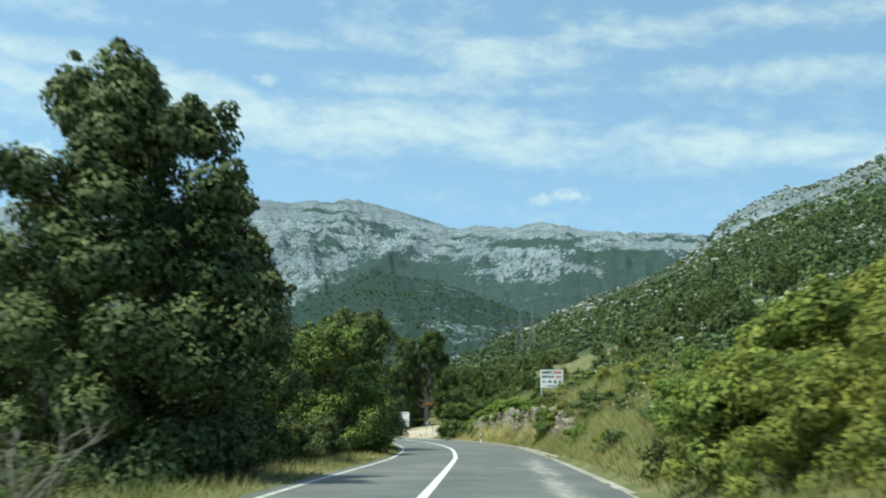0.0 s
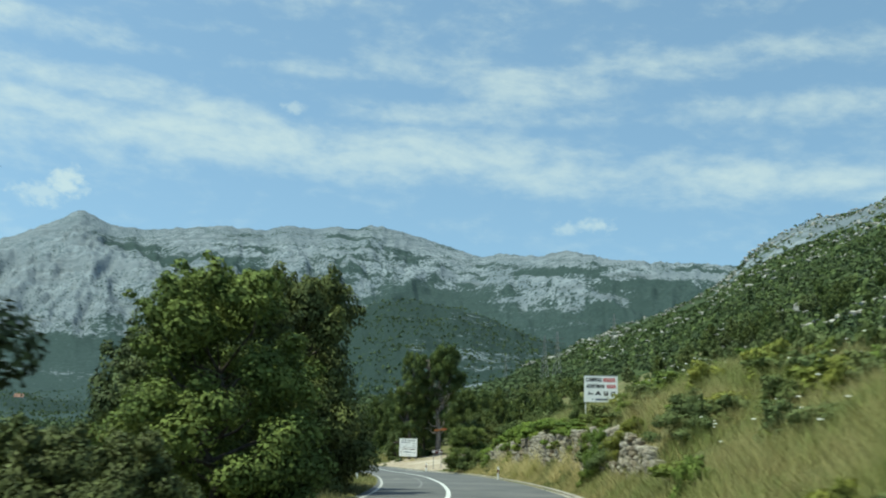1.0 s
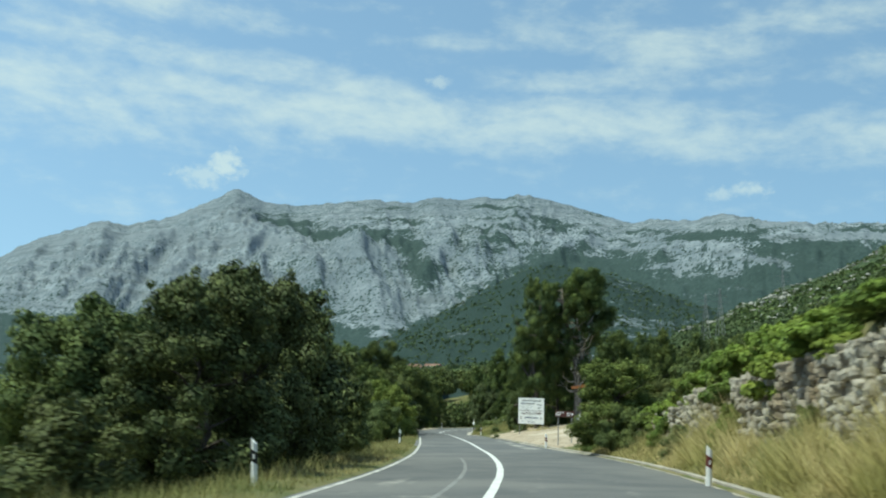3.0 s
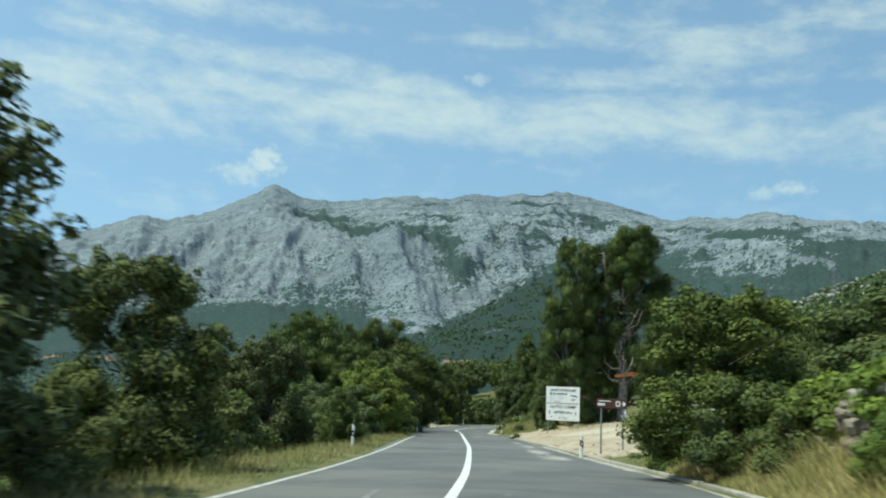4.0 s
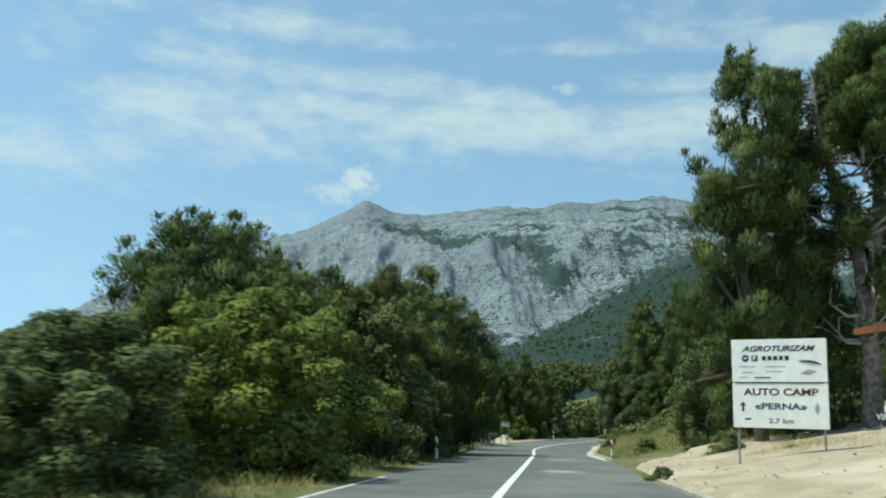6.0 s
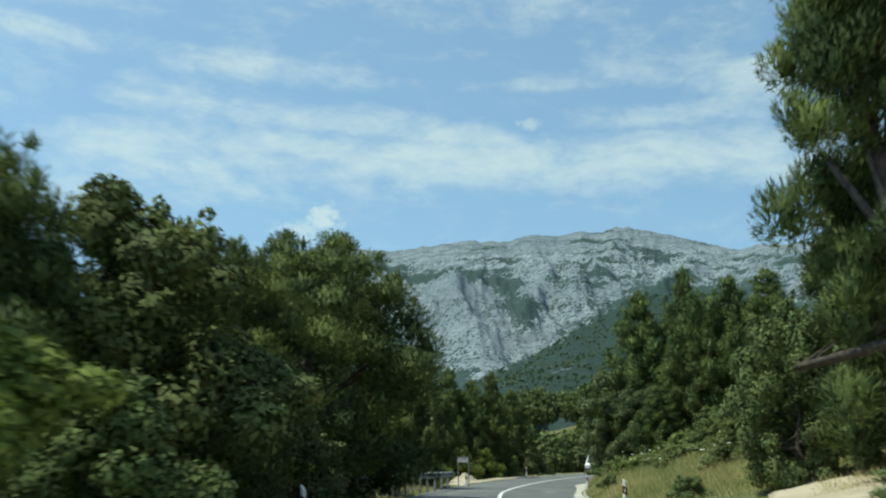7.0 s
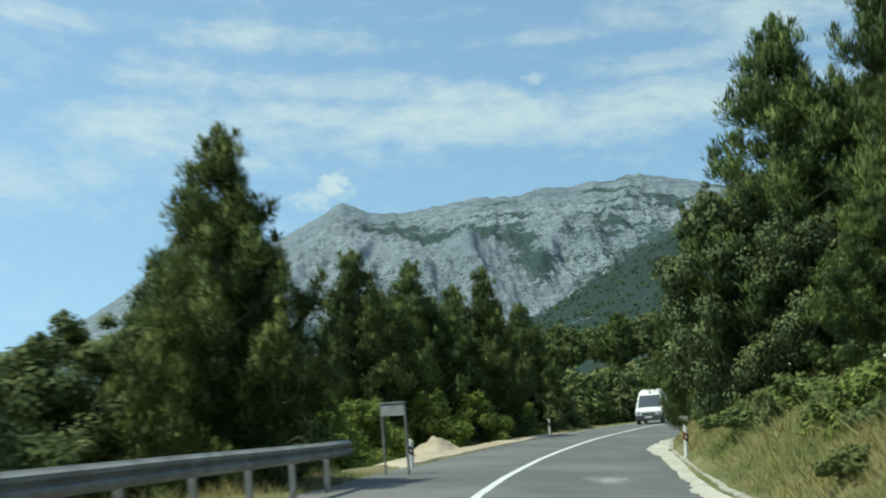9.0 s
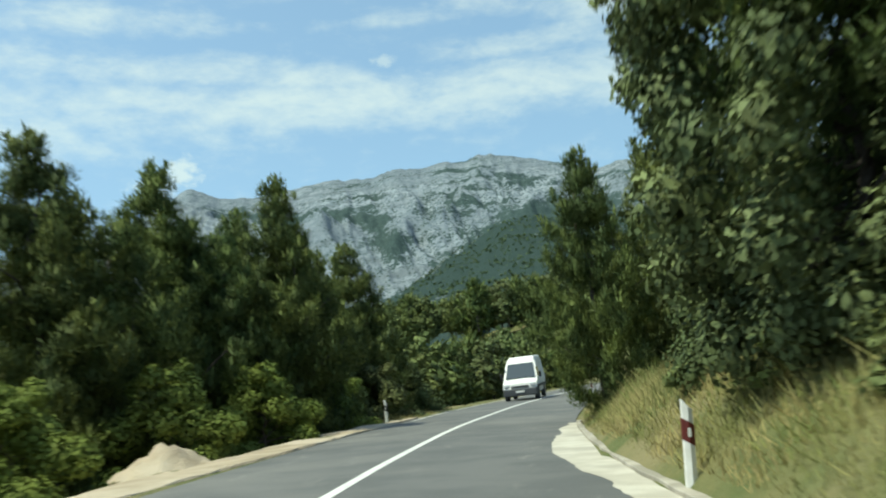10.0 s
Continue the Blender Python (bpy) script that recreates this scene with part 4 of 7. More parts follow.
def whorl_lobes(rng, height, radius, whorls, z0, shape, clump):
    """Clumps along whorled branches that bend upwards, with upright shoots at their tips and at the top."""
    out = []
    for t in np.linspace(0.0, 0.97, whorls):
        z = height * (z0 + (0.94 - z0) * t) + rng.normal() * 0.015 * height
        n = int(rng.integers(4, 7)) if t < 0.8 else 3
        a0 = rng.uniform(0, 2 * math.pi)
        for k in range(n):
            a = a0 + 2 * math.pi * k / n + rng.normal() * 0.25
            w = radius * float(np.interp(t, *shape)) * rng.uniform(0.66, 1.10)
            rise = rng.uniform(0.18, 0.50) * w
            for q in (0.35, 0.62, 0.85, 1.0):
                if q * w < 0.25 and q < 1:
                    continue
                c = np.array([math.cos(a) * w * q, math.sin(a) * w * q, z + rise * q * q]) + rng.normal(size=3) * 0.12 * clump
                out.append((c, clump * (1.0 - 0.35 * q) * rng.uniform(0.75, 1.2)))
            tip = np.array([math.cos(a) * w, math.sin(a) * w, z + rise])
            for j in range(2):
                out.append((tip + np.array([rng.normal() * 0.15, rng.normal() * 0.15, clump * (0.40 + 0.40 * j)]), clump * (0.46 - 0.14 * j)))
    # the leading shoot, with two shorter ones beside it
    for k in range(3):
        x, y = rng.normal() * 0.09 * radius * min(k, 1), rng.normal() * 0.09 * radius * min(k, 1)
        for j in range(7):
            z = height * (0.86 + 0.14 * j / 6 * (1 - 0.22 * k))
            out.append((np.array([x + rng.normal() * 0.04, y + rng.normal() * 0.04, z]), clump * (0.46 - 0.055 * j)))
    return out


ROUND = ([0, 0.12, 0.4, 0.7, 0.9, 1.0], [0.72, 0.92, 1.0, 0.86, 0.55, 0.22])
CONE = ([0, 0.15, 0.35, 0.6, 0.8, 1.0], [0.85, 1.0, 0.92, 0.64, 0.36, 0.08])
TALL = ([0, 0.15, 0.4, 0.7, 0.9, 1.0], [0.8, 0.95, 1.0, 0.9, 0.65, 0.3])
FULL = ([0, 0.12, 0.4, 0.7, 0.9, 1.0], [0.62, 0.88, 1.0, 0.92, 0.70, 0.42])
LOW = ([0, 0.3, 0.7, 1.0], [1.0, 0.95, 0.7, 0.3])


def plant_meshes(name, seed, height, radius, count, z0, shape, clump, kind, n, size, leaf, thick=0.16, trunk=True, bark=None, flat=0.35, limb_count=14):
    """One prototype: the meshes of its trunk and crown, at its true size."""
    rng = np.random.default_rng(seed)
    if kind == "needle" and size < 0.5:
        if shape is CONE:
            lobes = whorl_lobes(rng, height, radius, count, z0, shape, clump)
        else:
            # round clumps, with short shoots standing out of the upper ones
            lobes = crown_lobes(rng, height, radius, count, z0, shape, clump)
            for c, w in sorted(lobes, key=lambda q: -q[0][2])[: count // 3]:
                lobes.append((c + np.array([rng.normal() * 0.2, rng.normal() * 0.2, w * 0.95]), w * 0.42))
    else:
        lobes = crown_lobes(rng, height, radius, count, z0, shape, clump)
    if kind == "needle":
        v, f, nr = needle_arrays(rng, lobes, n, size, 3, 0.5, 0.15) if size > 0.5 else needle_arrays(rng, lobes, n, size * 1.3, 4, 0.95, 0.105)
    else:
        v, f, nr = leaf_arrays(rng, lobes, n, size, flat, one=name != "leafy_oak")
        # loose twigs past the outline
        far = sorted(lobes, key=lambda q: -np.linalg.norm(q[0][:2]) - 0.6 * q[0][2])[: max(6, count // 3)]
        twigs = []
        for c, s in far:
            o = c - np.array([0, 0, height * 0.5])
            o = o / (np.linalg.norm(o) + 1e-6)
            for j in range(2):
                twigs.append((c + o * s * (0.62 + 0.22 * j) + rng.normal(size=3) * s * 0.2, s * (0.42 - 0.14 * j)))
        v2, f2, nr2 = leaf_arrays(rng, twigs, n // 9, size, flat)
        nr = np.concatenate([nr, nr2])
        f = np.concatenate([f, f2 + len(v)])
        v = np.concatenate([v, v2])
    if not name.startswith("wood"):
        v, f, nr = gather((v, f, nr), filler_arrays(rng, lobes, n // (2 if kind == "needle" else 5), size * (1.9 if kind == "needle" else 1.6), 1.0 if kind == "needle" else 0.0))
    crown = mesh_of(name + "_crown", v, f, leaf, normals=nr)
    tv, tf = limbs(rng, height, lobes, thick, count=limb_count, trunk_top=0.82 if kind == "needle" else 0.6)
    return mesh_of(name + "_trunk", tv, tf, bark or M_BARK, True), crown, height, radius


PROTO = {
    "oak": plant_meshes("oak", 1, 7.0, 3.4, 92, 0.06, ROUND, 0.70, "leaf", 24000, 0.14, M_OAK, 0.17),
    "oak2": plant_meshes("oak2", 2, 7.0, 3.2, 88, 0.05, ROUND, 0.72, "leaf", 25000, 0.145, M_BRIGHT, 0.16),
    "leafy_oak": plant_meshes("leafy_oak", 41, 7.0, 3.2, 120, 0.04, FULL, 0.62, "leaf", 32000, 0.125, M_OAK, 0.17, flat=0.32, limb_count=24),
    "big_oak": plant_meshes("big_oak", 3, 11.0, 4.0, 118, 0.03, TALL, 0.84, "leaf", 56000, 0.14, M_DARKLEAF, 0.24),
    "pine": plant_meshes("pine", 4, 8.0, 2.4, 13, 0.04, CONE, 0.56, "needle", 27000, 0.075, M_PINE, 0.16),
    "pine2": plant_meshes("pine2", 5, 8.0, 3.1, 84, 0.06, ROUND, 0.72, "needle", 17000, 0.09, M_PINE, 0.18),
    "full_pine": plant_meshes("full_pine", 25, 9.0, 3.4, 150, 0.05, FULL, 0.7, "needle", 38000, 0.08, M_PINE, 0.22, limb_count=30),
    "bush": plant_meshes("bush", 6, 2.4, 1.7, 30, 0.05, LOW, 0.46, "leaf", 9000, 0.082, M_OAK, 0.05),
    "bush2": plant_meshes("bush2", 7, 2.4, 1.8, 30, 0.05, LOW, 0.46, "leaf", 12000, 0.078, M_BRIGHT, 0.05),
    "weed": plant_meshes("weed", 31, 0.8, 0.8, 16, 0.03, LOW, 0.22, "leaf", 1100, 0.085, M_GREYLEAF, 0.012),
    "vine": plant_meshes("vine", 27, 1.2, 1.5, 26, 0.05, LOW, 0.36, "leaf", 3800, 0.12, M_BRIGHT, 0.025, flat=0.45),
    "tall_pine": plant_meshes("tall_pine", 15, 15.0, 3.5, 120, 0.06, TALL, 0.8, "needle", 34000, 0.105, M_PINE, 0.34, limb_count=26),
    "wood_pine": plant_meshes("wood_pine", 8, 8.0, 2.6, 34, 0.06, CONE, 0.85, "needle", 560, 0.8, M_PINE, 0.15, limb_count=4),
    "wood_pine2": plant_meshes("wood_pine2", 9, 8.0, 3.0, 30, 0.06, CONE, 1.0, "needle", 560, 0.85, M_PINE, 0.15, limb_count=4),
    "wood_oak": plant_meshes("wood_oak", 10, 6.0, 2.8, 28, 0.04, ROUND, 0.95, "leaf", 1300, 0.45, M_OAK, 0.14, limb_count=4),
}
WORDS = {
    "oak": ("oak_tree", "leafy green oak with dense crown down to the verge", "tree"),
    "oak2": ("oak_tree", "bright green broadleaf tree leaning over the road edge", "tree"),
    "leafy_oak": ("oak_tree", "leafy oak with clustered green leaves beside the road", "tree"),
    "big_oak": ("oak_tree", "tall dark holm oak with a dense rugged crown", "tree"),
    "pine": ("pine_tree", "young pointed Aleppo pine with soft green needles", "tree"),
    "pine2": ("pine_tree", "broad rounded Aleppo pine with soft green needles", "tree"),
    "tall_pine": ("pine_tree", "tall full-crowned Aleppo pine with clumped green needles", "tree"),
    "full_pine": ("pine_tree", "dense full-crowned Aleppo pine with bright needle tips", "tree"),
    "weed": ("weed", "low leafy weed in the dry meadow grass", "weed"),
    "vine": ("vine", "bright green vine sprawling over the stone wall", "vine"),
    "bush": ("bush", "dark green evergreen bush on the dry verge", "bush"),
    "bush2": ("bush", "bright green leafy bush on the dry bank", "bush"),
    "wood_pine": ("pine_tree", "pointed pine standing in the woodland", "tree"),
    "wood_pine2": ("pine_tree", "rounded pine standing in the woodland", "tree"),
    "wood_oak": ("oak_tree", "dark leafy oak standing in the woodland", "tree"),
}
FIRST = {}


def plant(key, x, y, height, radius=None, leaf=None, group="", label="", sink=0.15, turn=None, z=None):
    """Stands a plant of a kind at a place, at its height and crown radius."""
    trunk, crown, h0, r0 = PROTO[key]
    s = height / h0
    w = (radius / r0) if radius else s
    gz = ground_at(x, y)[0] if z is None else z
    turn = RNG.uniform(0, 360) if turn is None else turn
    m = pose(x, y, gz - sink, 0, 0, turn) @ Matrix.Diagonal((w, w, s, 1))
    name, text, cat = WORDS[key]
    if key not in FIRST:
        ob = thing(name, Matrix(), text, cat, group)
        part("trunk", trunk, ob)
        part("crown", crown, ob)
        FIRST[key] = ob
        made = ob
    else:
        made = copy_thing(FIRST[key], Matrix())
    made.matrix_basis = m
    tagged(made, label or text, cat, group)
    if leaf:
        for child in made.children:
            if child.name.startswith("crown"):
                child.material_slots[0].link = "OBJECT"
                child.material_slots[0].material = leaf
    return made


# trees and bushes on the sea side of the road
SEA_SIDE = "trees along the sea side of the road"
# leafy oaks with the dark leaf have their backlit shade in its colour
for key, x, y, h, r, leaf in (
    ("big_oak", -7.6, 19.8, 9.8, 3.7, M_DARKLEAF), ("big_oak", -8.6, 32.3, 9.7, 3.9, M_DARKLEAF), ("oak", -12.5, 27.0, 8.5, 3.6, M_DARKLEAF),
    ("oak", -7.2, 28.0, 5.0, 2.4, M_OAK), ("leafy_oak", -5.7, 46.2, 6.5, 3.2, M_MIDLEAF), ("oak", -31.8, 199.6, 5.2, 2.7, M_GREYLEAF), ("oak", -6.9, 66.2, 6.2, 2.8, M_DARKLEAF), ("leafy_oak", -7.2, 51.5, 7.4, 3.4, M_DARKLEAF), ("leafy_oak", -6.6, 61.6, 9.0, 3.4, M_DARKLEAF), ("leafy_oak", -5.6, 57.4, 8.4, 3.5, M_OAK), ("leafy_oak", -9.4, 58.5, 8.4, 3.6, M_DARKLEAF),
    ("oak", -9.8, 55.5, 7.6, 3.4, M_DARKLEAF), ("oak", -8.6, 69.5, 6.0, 2.9, M_DARKLEAF), ("oak", -11.5, 76, 5.2, 2.9, M_DARKLEAF), ("oak", -12.4, 91.5, 6.4, 2.8, M_DARKLEAF),
    ("oak", -11.6, 86, 5.6, 2.6, M_OAK), ("oak", -11.3, 95.2, 7.4, 4.2, M_DARKLEAF), ("leafy_oak", -8.2, 84.8, 5.0, 2.4, M_DARKLEAF), ("leafy_oak", -8.8, 89.2, 5.8, 2.5, M_DARKLEAF), ("oak", -9.6, 94.0, 5.8, 2.4, M_DARKLEAF), ("leafy_oak", -10.6, 103.2, 4.8, 2.2, M_OAK), ("oak", -16, 88, 3.8, 2.8, None),
    ("leafy_oak", -16.2, 124.5, 5.2, 2.4, M_DARKLEAF), ("oak", -20.0, 126.5, 6.0, 2.8, M_DARKLEAF),
    ("oak2", -17.8, 146, 4.6, 2.7, None), ("oak2", -19.6, 152, 5.6, 2.9, None), ("oak", -22.0, 145, 5.0, 2.8, M_GREYLEAF), ("oak2", -17.0, 139.5, 3.4, 2.2, M_GREYLEAF), ("oak", -19.8, 140.5, 3.3, 2.0, M_GREYLEAF),
    ("oak2", -21.0, 160.5, 6.8, 3.0, M_OAK), ("oak", -24.6, 166, 5.4, 2.6, M_OAK)):
    plant(key, x, y, h, r, leaf, SEA_SIDE)
for key, x, y, h, r in (
    ("full_pine", -26.4, 158.8, 10.6, 4.6), ("full_pine", -27.4, 160.6, 10.2, 4.0), ("full_pine", -22.6, 157.5, 7.6, 3.0), ("full_pine", -21.6, 164.5, 6.6, 2.6), ("full_pine", -21.9, 171.8, 7.7, 3.9), ("full_pine", -29.4, 169.0, 8.0, 3.0),
    ("pine", -28.6, 175, 11.2, 2.9), ("pine", -28.3, 199.4, 8.3, 2.4), ("full_pine", -28.6, 199.7, 6.6, 1.9), ("pine", -34.4, 222.0, 10.4, 3.0), ("pine", -30.8, 231.5, 9.6, 2.4), ("pine", -36.5, 227, 10.2, 3.0), ("pine", -33.2, 234, 9.6, 2.8), ("pine2", -38.0, 213, 10.2, 3.4), ("pine", -33.6, 228, 10.4, 2.8), ("pine2", -41.5, 218, 10.4, 3.4), ("pine", -31.5, 244, 9.0, 2.6),
    ("pine", -32.2, 240, 8.6, 2.0), ("pine2", -33.6, 223.8, 8.2, 2.8), ("pine2", -32.4, 229.6, 8.0, 2.6), ("pine2", -34.6, 232.5, 8.4, 2.8), ("pine2", -32.0, 237.0, 7.6, 2.5), ("pine", -37.5, 217.5, 9.6, 2.3), ("pine", -40.5, 224, 9.8, 2.4), ("pine", -35.5, 213, 8.2, 2.2)):
    plant(key, x, y, h, r, None, SEA_SIDE)
plant("pine", -12.9, 124.3, 2.6, 1.0, None, SEA_SIDE, "small bushy young pine beside a roadside post")
# bushes on the sea side
for key, x, y, h, r, leaf in (
    ("bush", -6.8, 15.0, 1.1, 1.2, M_DARKLEAF), ("bush", -6.0, 22.0, 1.7, 1.5, M_DARKLEAF), ("bush", -5.3, 30.5, 1.6, 1.4, None), ("bush", -5.2, 38.5, 1.9, 1.5, None),
    ("bush", -9.0, 32.5, 3.0, 2.3, M_DARKLEAF), ("bush", -11.5, 38.5, 3.2, 2.5, M_DARKLEAF), ("bush", -9.6, 42.0, 3.2, 2.3, M_DARKLEAF), ("bush", -8.9, 46.5, 3.0, 2.3, M_OAK), ("bush", -13.0, 46.0, 3.4, 2.6, M_DARKLEAF), ("bush", -7.2, 39.5, 2.4, 1.8, M_DARKLEAF),
    ("bush", -6.2, 66.0, 2.2, 1.7, M_DARKLEAF), ("bush", -7.2, 73.5, 2.3, 1.7, M_DARKLEAF), ("bush", -8.3, 79.5, 2.2, 1.8, M_DARKLEAF), ("bush", -9.4, 84.5, 1.9, 1.5, M_DARKLEAF), ("bush", -9.8, 99.0, 1.9, 1.7, M_GREYLEAF),
    ("bush", -12.2, 103.5, 2.4, 2.0, M_OAK), ("bush", -14.6, 107.5, 3.0, 2.2, M_DARKLEAF), ("bush", -13.2, 112.0, 2.6, 2.0, M_OAK), ("bush", -16.6, 113.0, 3.3, 2.4, M_DARKLEAF), ("bush", -15.0, 118.0, 2.8, 2.1, M_OAK),
    ("bush", -19.4, 118.5, 3.2, 2.3, M_DARKLEAF), ("bush", -22.5, 114.5, 3.0, 2.4, M_OAK), ("bush2", -14.6, 130.0, 1.7, 1.6, M_GREYLEAF), ("bush2", -16.0, 134.0, 2.6, 1.9, None), ("bush", -17.6, 132.5, 1.9, 1.7, M_GREYLEAF),
    ("bush", -19.0, 157.0, 2.6, 1.9, M_OAK), ("bush", -20.6, 166.8, 2.4, 1.8, M_DARKLEAF), ("bush", -24.4, 176.5, 2.5, 1.9, M_DARKLEAF), ("bush", -28.6, 188.5, 1.7, 1.8, M_OAK),
    ("bush", -30.2, 193.0, 4.0, 2.4, M_GREYLEAF), ("bush", -32.5, 197.5, 4.4, 2.7, M_GREYLEAF), ("bush", -29.4, 204.6, 2.3, 1.5, M_DARKLEAF), ("bush", -30.6, 205.5, 3.0, 2.1, M_OAK), ("bush", -31.6, 211.0, 3.0, 2.3, M_BRIGHT),
    ("bush", -32.0, 216.5, 2.8, 2.2, M_BRIGHT), ("bush", -31.4, 222.5, 2.9, 2.2, M_BRIGHT), ("bush", -30.6, 227.5, 2.7, 2.1, M_BRIGHT), ("bush", -30.4, 234.5, 2.6, 2.0, M_BRIGHT), ("bush", -30.0, 241.0, 2.6, 2.1, None), ("bush", -30.2, 248.0, 2.8, 2.2, None)):
    plant(key, x, y, h, r, leaf, "bushes along the sea side of the road")
# the hill side
HILL = "trees on the hill side of the road"
for key, x, y, h, r, leaf in (
    ("leafy_oak", 1.1, 106.6, 3.7, 2.5, M_MIDLEAF), ("oak2", 5.2, 109.5, 3.5, 2.5, M_OAK), ("oak", 9.5, 106, 3.4, 2.6, None), ("oak2", 9.5, 114, 3.6, 2.6, M_OAK),
    ("leafy_oak", -17.6, 208.4, 6.2, 2.5, M_BANKOAK), ("leafy_oak", -15.8, 206.8, 4.4, 2.2, M_BANKOAK), ("oak", -9.1, 171.0, 4.8, 1.7, M_GREYLEAF), ("oak", -8.5, 181, 2.6, 1.6, M_OAK), ("oak", 1.8, 170.5, 5.0, 2.6, M_OAK), ("oak", 5.4, 168.5, 4.6, 2.6, M_OAK), ("oak", 9.0, 167.0, 4.4, 2.6, M_DARKLEAF), ("oak", 3.5, 175, 6.5, 3.0, M_OAK),
    ("oak", 11, 165, 5.5, 3.0, M_OAK), ("oak", 18, 160, 6.0, 3.2, M_OAK), ("oak", 17, 148, 5.2, 3.0, None)):
    plant(key, x, y, h, r, leaf, HILL)
for key, x, y, h, r in (
    ("tall_pine", -6.9, 166.4, 15.8, 3.0), ("pine2", -6.2, 172.5, 9.0, 3.0), ("pine2", -5.0, 170.5, 9.0, 3.0), ("pine", -15.8, 209.6, 10.6, 3.4), ("pine", -13.0, 209.7, 11.2, 2.3), ("pine", -10.2, 208, 9.4, 2.8), ("pine", -8.0, 205, 8.6, 3.0), ("pine2", -12.0, 206.5, 9.0, 2.8),
    ("pine2", -4.8, 196, 8.8, 3.2), ("pine2", 1.5, 192, 8.4, 3.2), ("full_pine", 0.8, 178.5, 9.6, 3.4), ("pine2", 4.2, 181.5, 9.4, 3.2), ("pine", 6.0, 172, 9.5, 2.8), ("pine", 10, 178, 9.0, 2.8), ("pine2", 14, 172, 8.0, 3.2), ("pine2", -13.2, 214.5, 9.0, 3.0), ("pine", -12.8, 206.0, 7.8, 2.5), ("pine", -14.6, 203.4, 4.0, 1.6), ("pine", -20.2, 225.0, 7.2, 1.7), ("pine", -17.4, 227.0, 8.0, 2.2)):
    plant(key, x, y, h, r, None, HILL)
for key, x, y, h, r, leaf in (
    ("bush2", 3.9, 11.6, 1.7, 1.3, M_YELLOWLEAF), ("bush2", 4.2, 15.2, 2.0, 1.5, M_YELLOWLEAF), ("bush2", 5.0, 14.0, 2.6, 2.3, M_YELLOWLEAF), ("bush2", 4.9, 10.6, 2.2, 1.7, M_YELLOWLEAF), ("bush2", 8.4, 18.4, 3.0, 2.4, M_YELLOWLEAF), ("bush2", 7.6, 16.0, 2.7, 2.3, M_YELLOWLEAF), ("bush2", 7.0, 9.5, 2.4, 2.2, M_YELLOWLEAF), ("bush2", 5.2, 18.5, 1.9, 1.6, M_YELLOWLEAF), ("bush2", 9.6, 20.0, 2.4, 2.0, M_BRIGHT), ("bush2", 5.9, 23.6, 2.1, 1.7, M_BRIGHT), ("bush2", 8.2, 26.0, 1.8, 1.6, M_BRIGHT),
    ("bush2", 9.2, 12.0, 2.6, 2.2, M_YELLOWLEAF), ("bush2", 7.4, 5.0, 2.0, 1.8, M_YELLOWLEAF),
    ("bush2", 6.2, 62.2, 1.2, 0.9, M_BRIGHT), ("bush2", 5.9, 59.2, 1.7, 1.0, M_BRIGHT), ("bush", 6.3, 70.3, 1.3, 0.7, M_OAK), ("bush", 6.0, 58.0, 0.9, 1.0, M_GREYLEAF), ("bush2", 6.1, 53.5, 1.2, 1.1, M_YELLOWLEAF), ("bush", 6.6, 48.0, 1.2, 1.3, M_GREYLEAF),
    ("bush", 5.7, 67.5, 0.7, 0.8, M_GREYLEAF),
    ("bush2", 1.3, 104.8, 1.8, 1.4, M_OAK), ("bush", 0.2, 110.2, 1.5, 0.9, M_MIDLEAF), ("bush", 2.4, 110.5, 2.0, 1.4, M_OAK),
    ("bush", -9.2, 151.2, 0.45, 0.5, M_GREYLEAF), ("bush", -6.0, 158.5, 0.3, 0.5, M_GREYLEAF), ("bush", 1.0, 121.0, 0.8, 0.8, M_GREYLEAF), ("bush", -0.4, 116.5, 0.7, 0.9, M_GREYLEAF), ("bush", 1.4, 115.2, 1.0, 1.1, M_GREYLEAF), ("bush", 3.2, 117.5, 1.1, 1.2, M_OAK), ("bush", 0.4, 112.8, 1.1, 1.1, M_OAK), ("bush", -11.8, 172.5, 0.8, 0.9, M_GREYLEAF), ("bush", -11.0, 182.5, 1.0, 1.2, M_GREYLEAF), ("bush", -8.0, 162.0, 0.9, 0.9, M_GREYLEAF),
    ("bush", -11.6, 195.0, 1.6, 1.5, M_OAK), ("bush", -10.8, 189.5, 1.5, 1.4, M_OAK), ("bush", -18.2, 212.8, 2.2, 1.4, M_DARKLEAF), ("bush2", -15.9, 207.9, 2.0, 1.3, M_OAK)):
    plant(key, x, y, h, r, leaf, "bushes on the bank of the road")

# vines and weeds over the stone wall
rv = np.random.default_rng(28)
for v in np.arange(66.0, 106.0, 1.25):
    d = float(right_w(v)) + rv.uniform(1.75, 2.5)
    x, y, _ = beside(v, d)
    big = rv.uniform()
    plant("vine", x, y, 0.40 + 0.55 * big * ramp01(v, 76, 88), 0.8 + 0.6 * big, (M_VINE, M_VINE, M_VINE, M_BRIGHT)[rv.integers(4)], "vines over the stone wall")
    if big > 0.45 and v > 92:
        x, y, _ = beside(v + 0.6, float(right_w(v)) + 3.6 + big)
        plant("vine", x, y, 0.5 + 0.5 * big, 1.3 + 0.4 * big, (M_VINE, M_BRIGHT)[rv.integers(2)], "vines over the stone wall")
